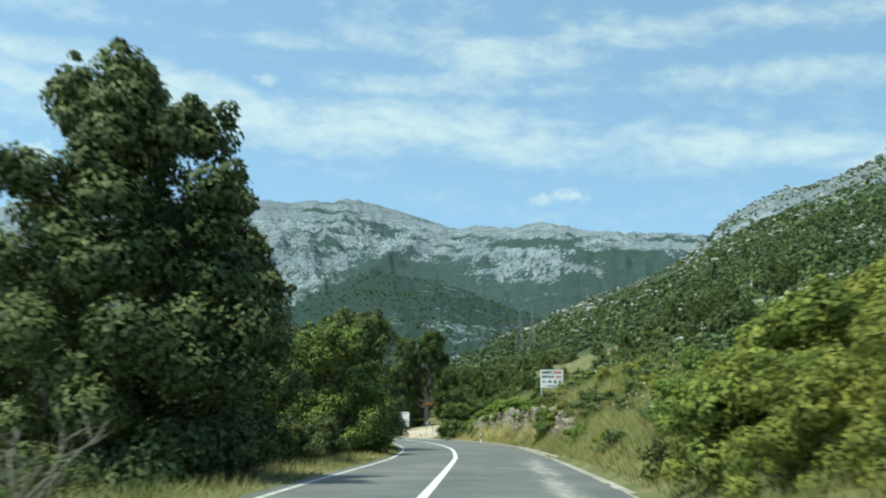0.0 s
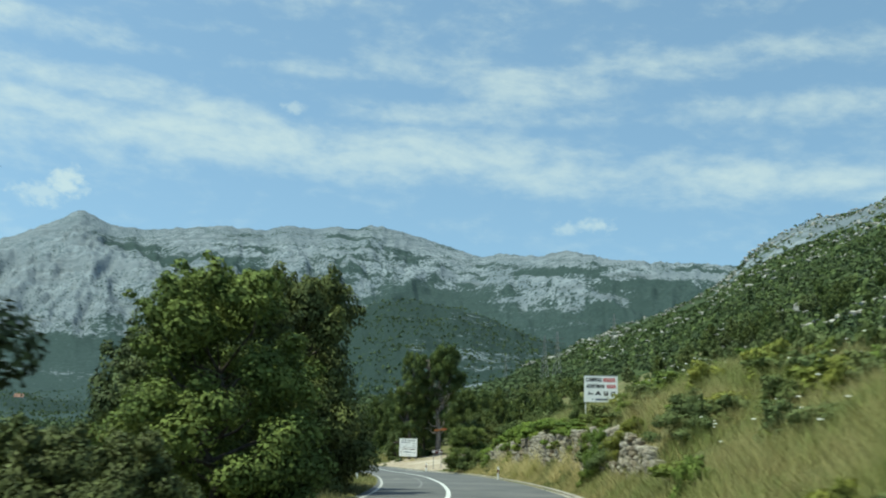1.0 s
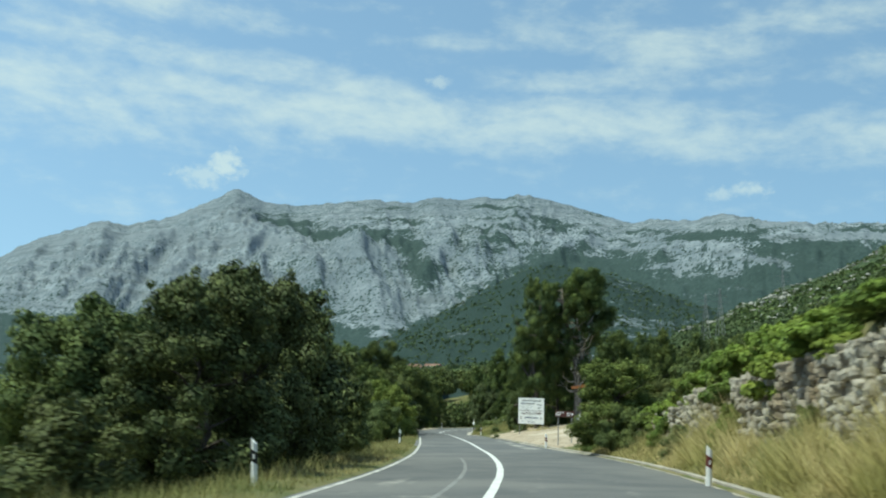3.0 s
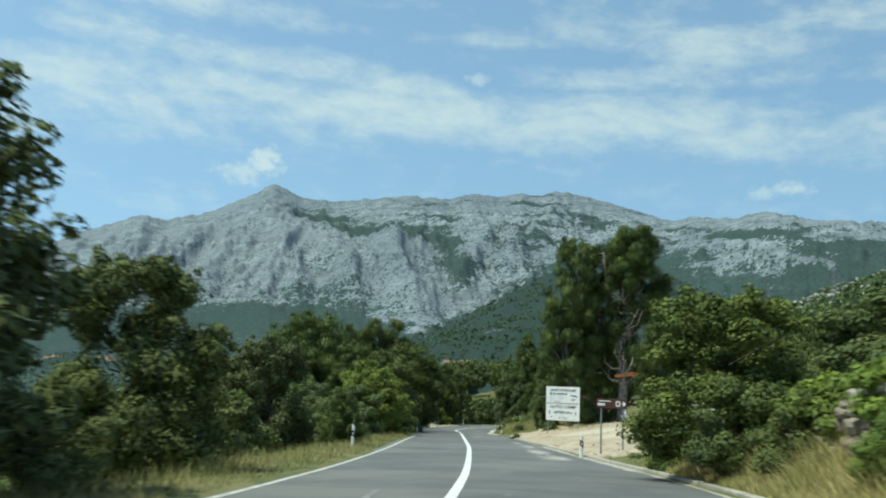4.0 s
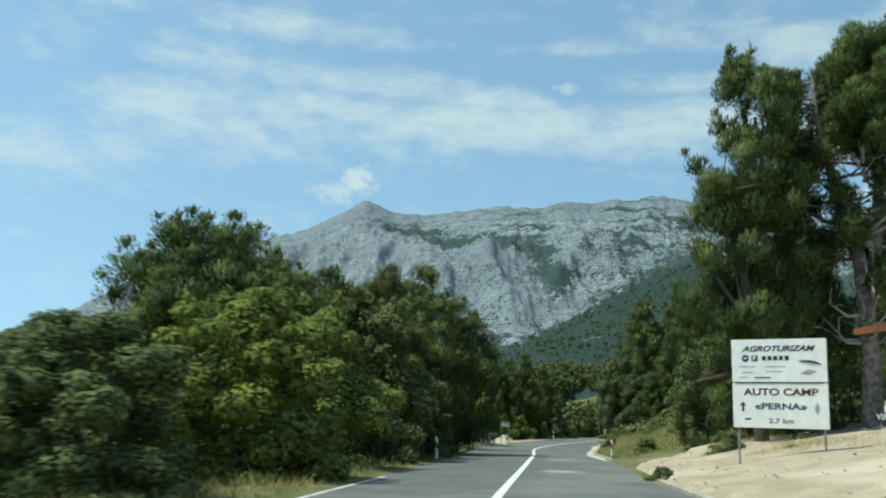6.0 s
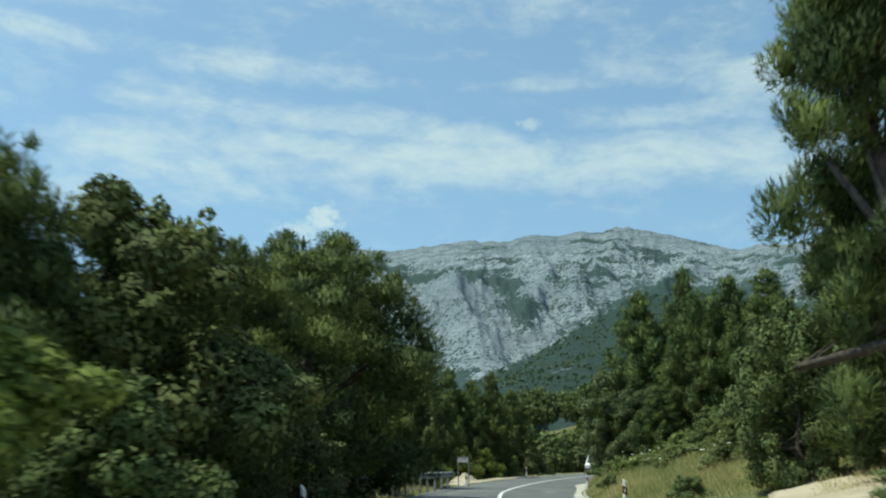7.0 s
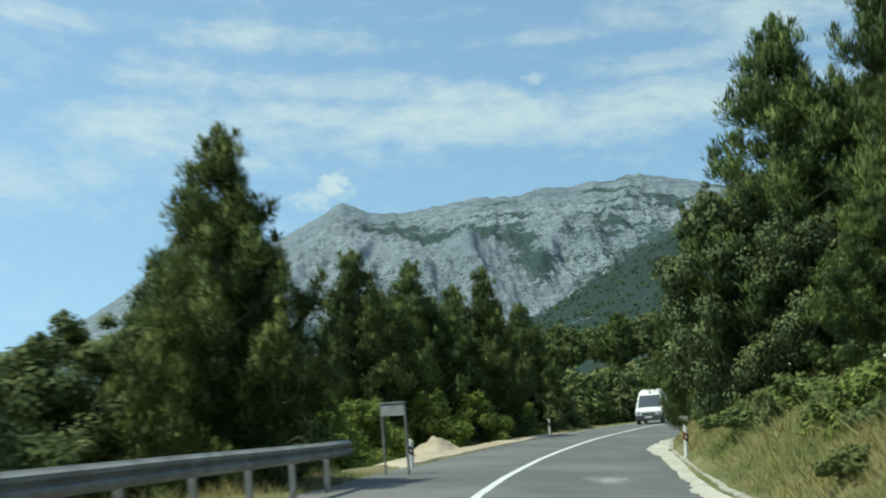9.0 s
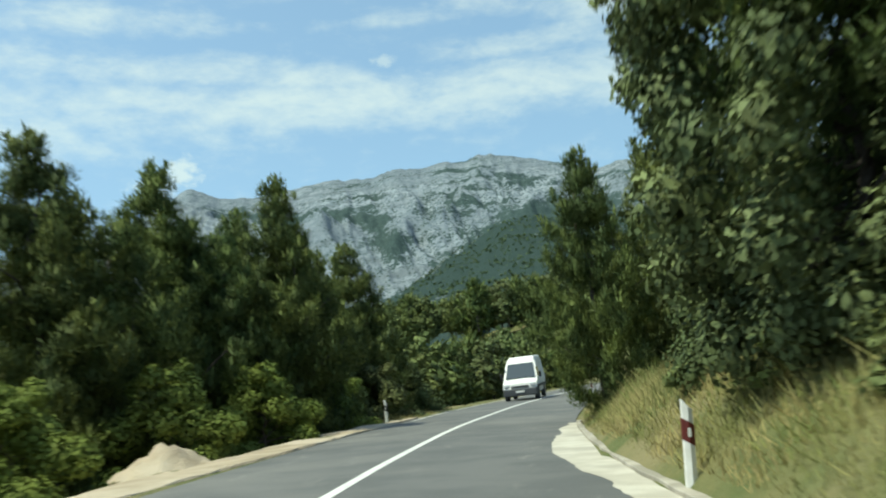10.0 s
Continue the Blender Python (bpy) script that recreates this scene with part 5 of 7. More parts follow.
for v, e, h, r, leaf in ((101.5, 1.2, 1.3, 1.0, M_OAK), (97.5, 1.25, 1.0, 0.8, M_BRIGHT), (94.0, 1.0, 0.9, 0.7, M_GREYLEAF), (89.0, 1.3, 1.2, 0.7, M_BRIGHT), (82.5, 1.3, 1.0, 0.6, M_OAK), (72.0, 1.2, 0.8, 0.6, M_GREYLEAF)):
    x, y, _ = beside(v, float(right_w(v)) + e)
    plant("bush", x, y, h, r, leaf, "bushes on the bank of the road")

# low weeds and shrubs in the meadow of the bank and round the clearing
for i in range(190):
    v = rv.uniform(16, 66) if i < 130 else rv.uniform(187, 216)
    e = rv.uniform(0.8, 8.5)
    x, y, _ = beside(v, float(right_w(v)) + e)
    plant("weed", x, y, rv.uniform(0.35, 0.8) * (1 + 0.08 * e), rv.uniform(0.45, 1.1) * (1 + 0.06 * e), ((M_GREYLEAF, M_YELLOWLEAF, M_BRIGHT, M_OAK) if i < 130 else (M_GREYLEAF, M_OAK, M_GREYLEAF, M_MIDLEAF))[rv.integers(4)], "weeds in the meadow of the bank")
for i in range(22):
    v = rv.uniform(178, 208)
    x, y, _ = beside(v, float(right_w(v)) + rv.uniform(5.8, 9.5))
    plant("bush", x, y, rv.uniform(0.9, 1.9), rv.uniform(0.9, 1.5), (M_GREYLEAF, M_OAK, M_GREYLEAF)[rv.integers(3)], "bushes on the bank of the road")
for i in range(16):
    x, y = rv.uniform(1.5, 14.0), rv.uniform(165.5, 169.5)
    plant("bush", x, y, rv.uniform(0.7, 1.6), rv.uniform(0.9, 1.6), (M_GREYLEAF, M_OAK, M_DARKLEAF)[rv.integers(3)], "bushes on the bank of the road")


def build_dead_bush():
    """Bare bleached branches of a dead bush on the verge."""
    rng = np.random.default_rng(29)
    x, y = -5.6, 10.6
    ob = thing("dead_bush", pose(x, y, ground_at(x, y)[0] - 0.1), "bare bleached branches of a dead bush on the verge", "bush")
    for q in range(9):
        a = rng.uniform(0, 2 * math.pi)
        pts = [Vector((0, 0, 0))]
        for k in range(5):
            pts.append(pts[-1] + Vector((math.cos(a) * 0.2 + rng.normal() * 0.08, math.sin(a) * 0.2 + rng.normal() * 0.08, 0.34 - 0.05 * k)))
        bits = [tube(pts, [0.03, 0.026, 0.02, 0.015, 0.01, 0.004], 6)]
        for k in (2, 3, 4):
            e = pts[k] + Vector((rng.normal() * 0.35, rng.normal() * 0.35, rng.uniform(0.05, 0.4)))
            bits.append(tube([pts[k], pts[k].lerp(e, 0.5) + Vector((0, 0, 0.05)), e], [0.012, 0.009, 0.003], 5))
        part("branch", mesh_of("dead_branch", *join(bits), M_GREYBARK, True), ob)


build_dead_bush()


def build_limb_pine():
    """The pine beyond the guard rail: an open crown on bare limbs, one of them reaching far out towards the road."""
    rng = np.random.default_rng(23)
    x, y = -27.7, 183.6
    gz = ground_at(x, y)[0]
    ob = thing("pine_tree", pose(x, y, gz - 0.2), "open pine with long bare limbs beyond the guard rail", "tree", SEA_SIDE)
    stem = [(0, 0, 0), (0.15, 0, 2.5), (-0.1, 0.15, 5), (0.1, 0.1, 7.5), (-0.2, 0, 9.8), (-0.1, 0.1, 11.8)]
    bits = [tube(stem, [0.30, 0.27, 0.23, 0.17, 0.10, 0.04], 10)]
    lobes = []
    ends = [(rng.uniform(0, 2 * math.pi), rng.uniform(1.4, 2.6), z) for z in np.linspace(6.6, 11.2, 22)]
    ends += [(rng.uniform(1.9, 4.6), rng.uniform(1.2, 2.6), z) for z in np.linspace(1.8, 6.2, 9)]
    ends = [(math.cos(a) * r * 0.88, math.sin(a) * r, z) for a, r, z in ends]
    for e in ends + [(4.9, 1.0, 6.1), (4.2, 0.5, 5.3), (3.7, 1.5, 6.0), (3.1, 0.9, 4.9), (1.9, 0.6, 8.0), (1.8, 0.2, 9.4), (1.5, 0.6, 4.6), (1.9, 0.8, 3.4)]:
        e = Vector(e)
        z0 = max(e.z - 0.35 * math.hypot(e.x, e.y) - 0.4, 1.2)
        i = max(k for k in range(5) if stem[k][2] <= z0)
        p0 = Vector(stem[i]).lerp(Vector(stem[i + 1]), (z0 - stem[i][2]) / (stem[i + 1][2] - stem[i][2]))
        mid = p0.lerp(e, 0.55) + Vector((rng.normal() * 0.15, rng.normal() * 0.15, -0.25))
        bits.append(tube([p0, mid, e], [0.09, 0.06, 0.02], 6))
        for t in (0.62, 0.8, 0.95, 1.05):
            lobes.append((np.array(mid.lerp(e, (t - 0.55) / 0.45) + Vector((rng.normal() * 0.35, rng.normal() * 0.35, 0.2 + rng.normal() * 0.15))), rng.uniform(0.45, 0.8)))
    part("trunk", mesh_of("limb_pine_trunk", *join(bits), M_BARK, True), ob)
    v, f, nr = gather(needle_arrays(rng, lobes, 52000, 0.095, 5, 0.4, 0.10), filler_arrays(rng, lobes, 26000, 0.14, 1.0))
    part("crown", mesh_of("limb_pine_crown", v, f, M_PINE, normals=nr), ob)


build_limb_pine()


def build_lone_pine():
    """The tall old pine by the clearing: a forked stem with bare bleached limbs below and round needle clumps above."""
    rng = np.random.default_rng(21)
    x, y = -2.9, 167.6
    gz = ground_at(x, y)[0]
    ob = thing("pine_tree", pose(x, y, gz - 0.2), "tall old pine with bleached bare limbs and needle clumps", "tree", HILL)
    stems = [[(0, 0, 0), (0.1, 0, 3), (-0.1, 0.1, 6.5), (-0.9, 0.2, 9.7), (-1.5, 0.1, 12.6), (-1.6, 0, 14.2)], [(0.05, 0, 4.5), (0.5, 0.2, 7.5), (0.7, 0.1, 10.2), (0.8, 0.3, 12.6), (0.7, 0.2, 14.9)]]
    bits = [tube(stems[0], [0.42, 0.36, 0.30, 0.22, 0.13, 0.05], 10), tube(stems[1], [0.28, 0.24, 0.18, 0.11, 0.05], 9)]
    lobes, bare = [], []
    for q in range(84):
        t = rng.uniform(0.52, 1.0) if q % 2 else rng.uniform(0.34, 1.0)
        s = stems[q % 2]
        f = min(t * (len(s) - 1), len(s) - 1.001)
        i = int(f)
        p0 = Vector(s[i]).lerp(Vector(s[i + 1]), f - i)
        a = rng.uniform(0, 2 * math.pi)
        reach = rng.uniform(0.4, 3.3) * (1.15 - 0.6 * t)
        c = p0 + Vector((math.cos(a) * reach, math.sin(a) * reach, rng.uniform(0.2, 0.9)))
        lobes.append((np.array(c), rng.uniform(0.55, 0.95)))
        lobes.append((np.array(c + Vector((rng.normal() * 0.3, rng.normal() * 0.3, 0.6))), rng.uniform(0.35, 0.6)))
        bits.append(tube([p0, p0.lerp(c, 0.5) - Vector((0, 0, 0.15)), c], [0.07, 0.05, 0.02], 5))
    # a long living limb towards the hill, and another low on the other side
    for c0, c1 in (((0.7, 0, 9.8), (3.5, 0.5, 11.6)), ((0.6, 0, 8.8), (2.8, -0.8, 10.2)), ((-0.2, 0, 8.0), (-2.6, 0.3, 9.2))):
        p0, p1 = Vector(c0), Vector(c1)
        bits.append(tube([p0, p0.lerp(p1, 0.5) + Vector((0, 0, -0.25)), p1], [0.12, 0.08, 0.03], 6))
        for t in (0.6, 0.8, 1.0):
            lobes.append((np.array(p0.lerp(p1, t) + Vector((0, rng.normal() * 0.4, 0.25))), rng.uniform(0.6, 0.95)))
    for q in range(46):
        z = rng.uniform(3.2, 12.0)
        a = rng.uniform(0, 2 * math.pi)
        p0 = Vector((0.3 if z > 6 else 0.0, 0, z))
        L = rng.uniform(0.8, 2.4)
        d = Vector((math.cos(a), math.sin(a), rng.uniform(-0.1, 0.6)))
        p1 = p0 + d * L * 0.45 - Vector((0, 0, 0.15))
        p2 = p0 + d * L * 0.8 + Vector((rng.normal() * 0.15, rng.normal() * 0.15, rng.uniform(0.0, 0.5)))
        p3 = p2 + Vector((rng.normal() * 0.3, rng.normal() * 0.3, rng.uniform(0.2, 0.9)))
        bare.append(tube([p0, p1, p2, p3], [0.085, 0.06, 0.04, 0.012], 6))
        for _ in range(2):
            e = p2 + Vector((rng.normal() * 0.45, rng.normal() * 0.45, rng.uniform(-0.4, 0.5)))
            bare.append(tube([p1.lerp(p2, rng.uniform(0.2, 1.0)), p2.lerp(e, 0.6), e], [0.035, 0.022, 0.008], 4))
    part("trunk", mesh_of("lone_pine_trunk", *join(bits), M_GREYBARK, True), ob)
    part("dead_limb", mesh_of("lone_pine_dead_limb", *join(bare), M_DEAD, True), ob, "bleached grey dead limbs")
    v, f, nr = gather(needle_arrays(rng, lobes, 60000, 0.12, 4, 0.45, 0.13), filler_arrays(rng, lobes, 26000, 0.2, 1.0))
    part("crown", mesh_of("lone_pine_crown", v, f, M_PINE, normals=nr), ob)


build_lone_pine()


def scatter_wood():
    """Woodland round the road, tree by tree where it is near enough to tell them apart."""
    rng = np.random.default_rng(33)
    placed = []
    keys = ("wood_pine", "wood_pine2", "wood_oak", "wood_oak")
    tries = 0
    while len(placed) < 250 and tries < 9000:
        tries += 1
        a = rng.uniform(-46, 34)
        r = 45 + 250 * rng.uniform(0, 1) ** 0.8
        x, y = ORIGIN[0] + math.sin(radians(a)) * r, ORIGIN[1] + 20 + math.cos(radians(a)) * r
        if y < 96 and x > -20 or y > 338:
            continue
        if a < -35.5 or math.degrees(math.atan2(x + 5, y - 116)) < -34:
            continue
        gz, d, _ = ground_at(x, y)
        if d > 0 and d < 13 and y < 232:
            continue
        if d > 0 and (d < 24 and 112 < y < 172 or d < 30 and y < 112):
            continue
        if -14 < d <= 0 and y < 245 or -7.5 < d < 6.5:
            continue
        if a < -25 and y < 190 and rng.uniform() < 0.6:
            continue
        if any((x - p) ** 2 + (y - q) ** 2 < 13 for p, q in placed):
            continue
        placed.append((x, y))
        key = keys[rng.integers(4)]
        h = rng.uniform(5.0, 8.0) if key != "wood_oak" else rng.uniform(4.0, 6.0)
        if a < -24:
            h *= 0.6
        plant(key, x, y, h, None, (M_OAK, M_DARKLEAF, M_GREYLEAF)[rng.integers(3)] if key == "wood_oak" else None, "trees of the wood below the mountain", z=gz)
    # the rise where the valley road bends away
    for i in range(230):
        x, y = rng.uniform(-110, 45) if i < 150 else rng.uniform(-60, -8), rng.uniform(331, 372)
        if abs(x - road_x(min(y, 358.0))) < 8.5:
            continue
        key = keys[rng.integers(4)]
        plant(key, x, y, rng.uniform(4.2, 7.2), None, (M_OAK, M_DARKLEAF, M_GREYLEAF)[rng.integers(3)] if key == "wood_oak" else None, "trees of the wood below the mountain", z=float(far_height(x, y)[0]) - 0.4)


scatter_wood()


def road_belt():
    """The wood's edge along the far stretch of road."""
    rng = np.random.default_rng(34)
    for v in np.arange(238, 336, 3.6):
        for d in (-8.0, -12.5, -17.0, 7.5, 12.0, 16.5):
            if d > 0 and v < 240:
                continue
            x, y, _ = beside(v + rng.uniform(-1.5, 1.5), d + rng.uniform(-1.2, 1.2))
            key = ("wood_oak", "wood_pine", "wood_pine2", "wood_oak")[rng.integers(4)]
            h = rng.uniform(3.6, 5.2) if abs(d) < 10 else rng.uniform(5, 8)
            plant(key, x, y, h, None, (M_OAK, M_DARKLEAF, M_GREYLEAF)[rng.integers(3)] if key == "wood_oak" else None, "trees along the far bend of the road")


road_belt()


def build_far_woods(n, r0, r1, power, m, lo, hi, seed, az0=-46, az1=48):
    """Woods and scrub too far to tell tree from tree: small uneven crowns of leaf clumps on the slopes."""
    rng = np.random.default_rng(seed)
    az = rng.uniform(az0, az1, n)
    r = r0 + (r1 - r0) * rng.uniform(0, 1, n) ** power
    x, y = ORIGIN[0] + np.sin(np.radians(az)) * r, ORIGIN[1] + np.cos(np.radians(az)) * r
    z, rock, _, _, _, which = far_height(x, y)
    rx = np.abs(x - road_x(np.clip(y, -60, 350)))
    ok = (z > -44) & ((np.degrees(np.arctan2(x + 5, y - 116)) > -36.8) | (r > 2200)) & ((r < 1800) | (az < -14) | (which == 2)) & ((az < 34) | (r < 400)) & ~((rx < 60) & (y < 345)) & ~((np.abs(x + 32) < 95) & (y < 375)) & (rng.uniform(0, 1, n) > rock * 1.2)
    x, y, z, r, az = x[ok], y[ok], z[ok], r[ok], az[ok]
    z = z + np.array([rough_ground(p, q, d) if 90 < d < 2300 else 0.0 for p, q, d in zip(x, y, r)])
    h = rng.uniform(2.6, 6.5, len(x)) * np.where(az > 6, 0.6, 1.0) * np.where(az < -20, 0.7, 1.0)
    c = np.repeat(np.stack([x, y, z], -1), m, 0)
    h = h * np.where(r > 460, 0.8, 1.0)
    H = np.repeat(h, m)
    v = rng.normal(size=(len(c), 3))
    v /= np.linalg.norm(v, axis=1)[:, None]
    v[:, 2] = np.abs(v[:, 2])
    pos = c + v * (H * 0.5)[:, None] * np.array([0.9, 0.9, 1.6]) * rng.uniform(0.6, 1.0, len(c))[:, None]
    s = (H * rng.uniform(lo, hi, len(c)))[:, None]
    out = v + rng.normal(size=c.shape) * 0.5
    out /= np.linalg.norm(out, axis=1)[:, None]
    a = np.cross(out, rng.normal(size=c.shape))
    a /= np.linalg.norm(a, axis=1)[:, None]
    b = np.cross(out, a)
    verts = np.stack([pos + a * s, pos + b * s * 0.8, pos - a * s * 0.9 + out * s * 0.3, pos - b * s], 1).reshape(-1, 3)
    i = np.arange(len(c))[:, None] * 4
    faces = np.concatenate([i + [0, 1, 2], i + [0, 2, 3]], 1).reshape(-1, 3)
    tagged(new("far_woods", mesh_of("far_woods", verts, faces, M_FARWOOD)), "distant green woods and scrub on the slopes", "woods", kind="stuff")


build_far_woods(4200, 70, 520, 0.7, 34, 0.16, 0.30, 44)
build_far_woods(5200, 262, 950, 1.0, 12, 0.2, 0.36, 47, -22, 8)
build_far_woods(34000, 460, 2150, 1.2, 5, 0.26, 0.46, 45)


def build_hill_scrub():
    """Low scrub on the slope above the road, and the pale limestone that breaks through it."""
    rng = np.random.default_rng(46)
    n, m = 30000, 6
    az = rng.uniform(1, 40, n)
    r = 95 + 1500 * rng.uniform(0, 1, n) ** 1.7
    x, y = ORIGIN[0] + np.sin(np.radians(az)) * r, ORIGIN[1] + np.cos(np.radians(az)) * r
    z, rock, _, _, _, which = far_height(x, y)
    ok = (which == 3) & (np.abs(x - road_x(np.clip(y, -60, 350))) > 66) & (rng.uniform(0, 1, n) > rock)
    x, y, z, r = x[ok], y[ok], z[ok], r[ok]
    z = z + np.array([rough_ground(p, q, d) for p, q, d in zip(x, y, r)])
    h = rng.uniform(0.9, 2.6, len(x)) * (1 + 0.6 * (rng.uniform(0, 1, len(x)) > 0.9)) * (1 + 0.4 * ramp01(r, 200, 900))
    c, H = np.repeat(np.stack([x, y, z], -1), m, 0), np.repeat(h, m)
    v = rng.normal(size=(len(c), 3))
    v /= np.linalg.norm(v, axis=1)[:, None]
    v[:, 2] = np.abs(v[:, 2])
    pos = c + v * (H * 0.6)[:, None] * np.array([1.1, 1.1, 0.9]) * rng.uniform(0.5, 1.0, len(c))[:, None]
    w = (H * rng.uniform(0.24, 0.5, len(c)))[:, None]
    out = v + rng.normal(size=c.shape) * 0.5
    out /= np.linalg.norm(out, axis=1)[:, None]
    a = np.cross(out, rng.normal(size=c.shape))
    a /= np.linalg.norm(a, axis=1)[:, None]
    b = np.cross(out, a)
    verts = np.stack([pos + a * w, pos + b * w * 0.8, pos - a * w * 0.9 + out * w * 0.3, pos - b * w], 1).reshape(-1, 3)
    i = np.arange(len(c))[:, None] * 4
    faces = np.concatenate([i + [0, 1, 2], i + [0, 2, 3]], 1).reshape(-1, 3)
    tagged(new("hill_scrub", mesh_of("hill_scrub", verts, faces, M_SCRUB)), "low green scrub covering the slope", "scrub", kind="stuff")
    bm = bmesh.new()
    bmesh.ops.create_icosphere(bm, subdivisions=1, radius=1.0)
    bv, bf = np.array([p.co for p in bm.verts]), np.array([[p.index for p in f.verts] for f in bm.faces])
    bm.free()
    vs, fs = [], []
    az, r = rng.uniform(1.5, 40, 9000), 110 + 1700 * rng.uniform(0, 1, 9000) ** 1.25
    x, y = ORIGIN[0] + np.sin(np.radians(az)) * r, ORIGIN[1] + np.cos(np.radians(az)) * r
    z, rock, _, _, _, which = far_height(x, y)
    for p, q, g, d, a_, wh in zip(x, y, z, r, az, which):
        clump = noise.noise((p * 0.012, q * 0.012, 6.0)) + 0.5 * noise.noise((p * 0.05, q * 0.05, 2.0))
        if wh != 3 or abs(p - road_x(min(q, 350.0))) < 70 or clump < 0.12 - 0.25 * ramp01(d, 500, 1500):
            continue
        s = rng.uniform(0.4, 1.15) * (1 + 1.2 * ramp01(d, 300, 1300))
        k = bv * (1 + rng.normal(size=bv.shape) * 0.22) * np.array([s * rng.uniform(0.8, 2.4), s, s * rng.uniform(0.5, 1.0)])
        t = rng.uniform(-0.6, 0.6)
        k = np.stack([k[:, 0] * math.cos(t) - k[:, 1] * math.sin(t), k[:, 0] * math.sin(t) + k[:, 1] * math.cos(t), k[:, 2]], -1)
        fs.append(bf + 12 * len(vs))
        vs.append(k + (p, q, g + rough_ground(p, q, d) + s * 0.5))
    tagged(new("outcrops", mesh_of("outcrops", np.concatenate(vs), np.concatenate(fs), M_OUTCROP)), "pale limestone outcrops in the scrub of the slope", "rocks", kind="stuff")


build_hill_scrub()


def noise_at(y, e):
    return np.array([noise.noise((p * 0.3, q * 0.3, 8.0)) for p, q in zip(y, e)])


def build_grass():
    """Verge grass: dry blades on both sides, greener on the bank."""
    rng = np.random.default_rng(55)

    def blades(name, n, y0, y1, e0, e1, side, hmin, hmax, material, label, skip=None):
        y = rng.uniform(y0, y1, n)
        e = e0 + (e1 - e0) * rng.uniform(0, 1, n) ** 1.3
        # tussocks
        tuft = np.array([noise.noise((a * 0.7, b * 0.7, side * 3.0)) for a, b in zip(y, e)])
        ok = tuft > -0.42
        if skip:
            ok &= ~skip(y, e)
        y, e, tuft = y[ok], e[ok], tuft[ok]
        d = (right_w(y) + e) if side > 0 else -(left_w(y) + e)
        ax, ay = across(y)
        x, yy = road_x(y) + ax * d, y + ay * d
        z = land_height(y, d, x) - 0.03
        hgt = rng.uniform(hmin, hmax, len(y)) * (0.7 + 0.8 * np.clip(tuft, 0, 0.6)) * (0.3 + 0.7 * np.clip((e - 0.2) / 1.6, 0, 1))
        ang = rng.uniform(0, 2 * math.pi, len(y))
        w = 0.006 + 0.010 * rng.uniform(0, 1, len(y))
        lean = rng.normal(size=(len(y), 2)) * 0.55 * hgt[:, None]
        p = np.stack([x, yy, z], -1)
        sx, sy = np.cos(ang) * w, np.sin(ang) * w
        a = p + np.stack([sx, sy, 0 * w], -1)
        b = p - np.stack([sx, sy, 0 * w], -1)
        t = p + np.stack([lean[:, 0], lean[:, 1], hgt], -1)
        verts = np.stack([a, b, t], 1).reshape(-1, 3)
        up = np.concatenate([rng.normal(size=(len(y), 2)) * 0.35 - np.array([0.0, 0.35]), np.ones((len(y), 1))], 1)
        faces, nr = soft_blades(verts, np.arange(len(verts)).reshape(-1, 3), up)
        me = mesh_of(name, verts, faces, material, normals=nr)
        tagged(new(name, me), label, "grass", kind="stuff")

    sandy = lambda y, e: (y > 114) & (y < 171) & (e > 0.2)
    blades("verge_grass", 60900, -4, 245, 0.15, 3.2, -1, 0.25, 0.65, M_GRASS, "dry yellowing roadside grass on the verge", lambda y, e: (y > 204) & (y < 238))
    blades("verge_grass", 89900, -4, 240, 0.35, 4.5, 1, 0.25, 0.7, M_GRASS, "dry yellowing roadside grass on the bank", sandy)
    blades("bank_grass", 116000, 12, 112, 2.4, 10.0, 1, 0.35, 0.9, M_GREENGRASS, "green meadow grass on the bank")
    blades("dry_grass", 20300, 152, 172, 3.4, 22.0, 1, 0.2, 0.55, M_STRAW, "dry grass round the sandy clearing", lambda y, e: (y < 170 - 0.9 * np.clip(e - 8, 0, 12)) & (noise_at(y, e) < 0.12))
    blades("meadow_grass", 70000, 18, 58, 0.5, 6.5, 1, 0.3, 0.8, M_GREENGRASS, "tall green meadow grass on the bank")
    blades("wall_grass", 26000, 74, 112, 0.3, 1.4, 1, 0.3, 0.85, M_STRAW, "tall straw-coloured grass at the foot of the stone wall")
    blades("wall_grass", 22000, 74, 112, 0.3, 1.4, 1, 0.3, 0.8, M_GRASS, "dry grass at the foot of the stone wall")
    blades("wall_grass", 20000, 64, 92, 0.6, 1.6, 1, 1.0, 2.0, M_STRAW, "tall straw-coloured grass in patches before the stone wall", lambda y, e: noise_at(y, e) < -0.02)
    blades("wall_grass", 22000, 44, 78, 0.3, 1.6, 1, 0.3, 0.75, M_GRASS, "dry grass at the foot of the stone wall")
    blades("bank_grass", 79750, 170, 232, 0.6, 9.0, 1, 0.16, 0.5, M_GREENGRASS, "green meadow grass on the bank")
    blades("dry_grass", 52000, 172, 232, 0.3, 7.0, 1, 0.16, 0.55, M_GRASS, "yellowing dry grass on the bank")


build_grass()


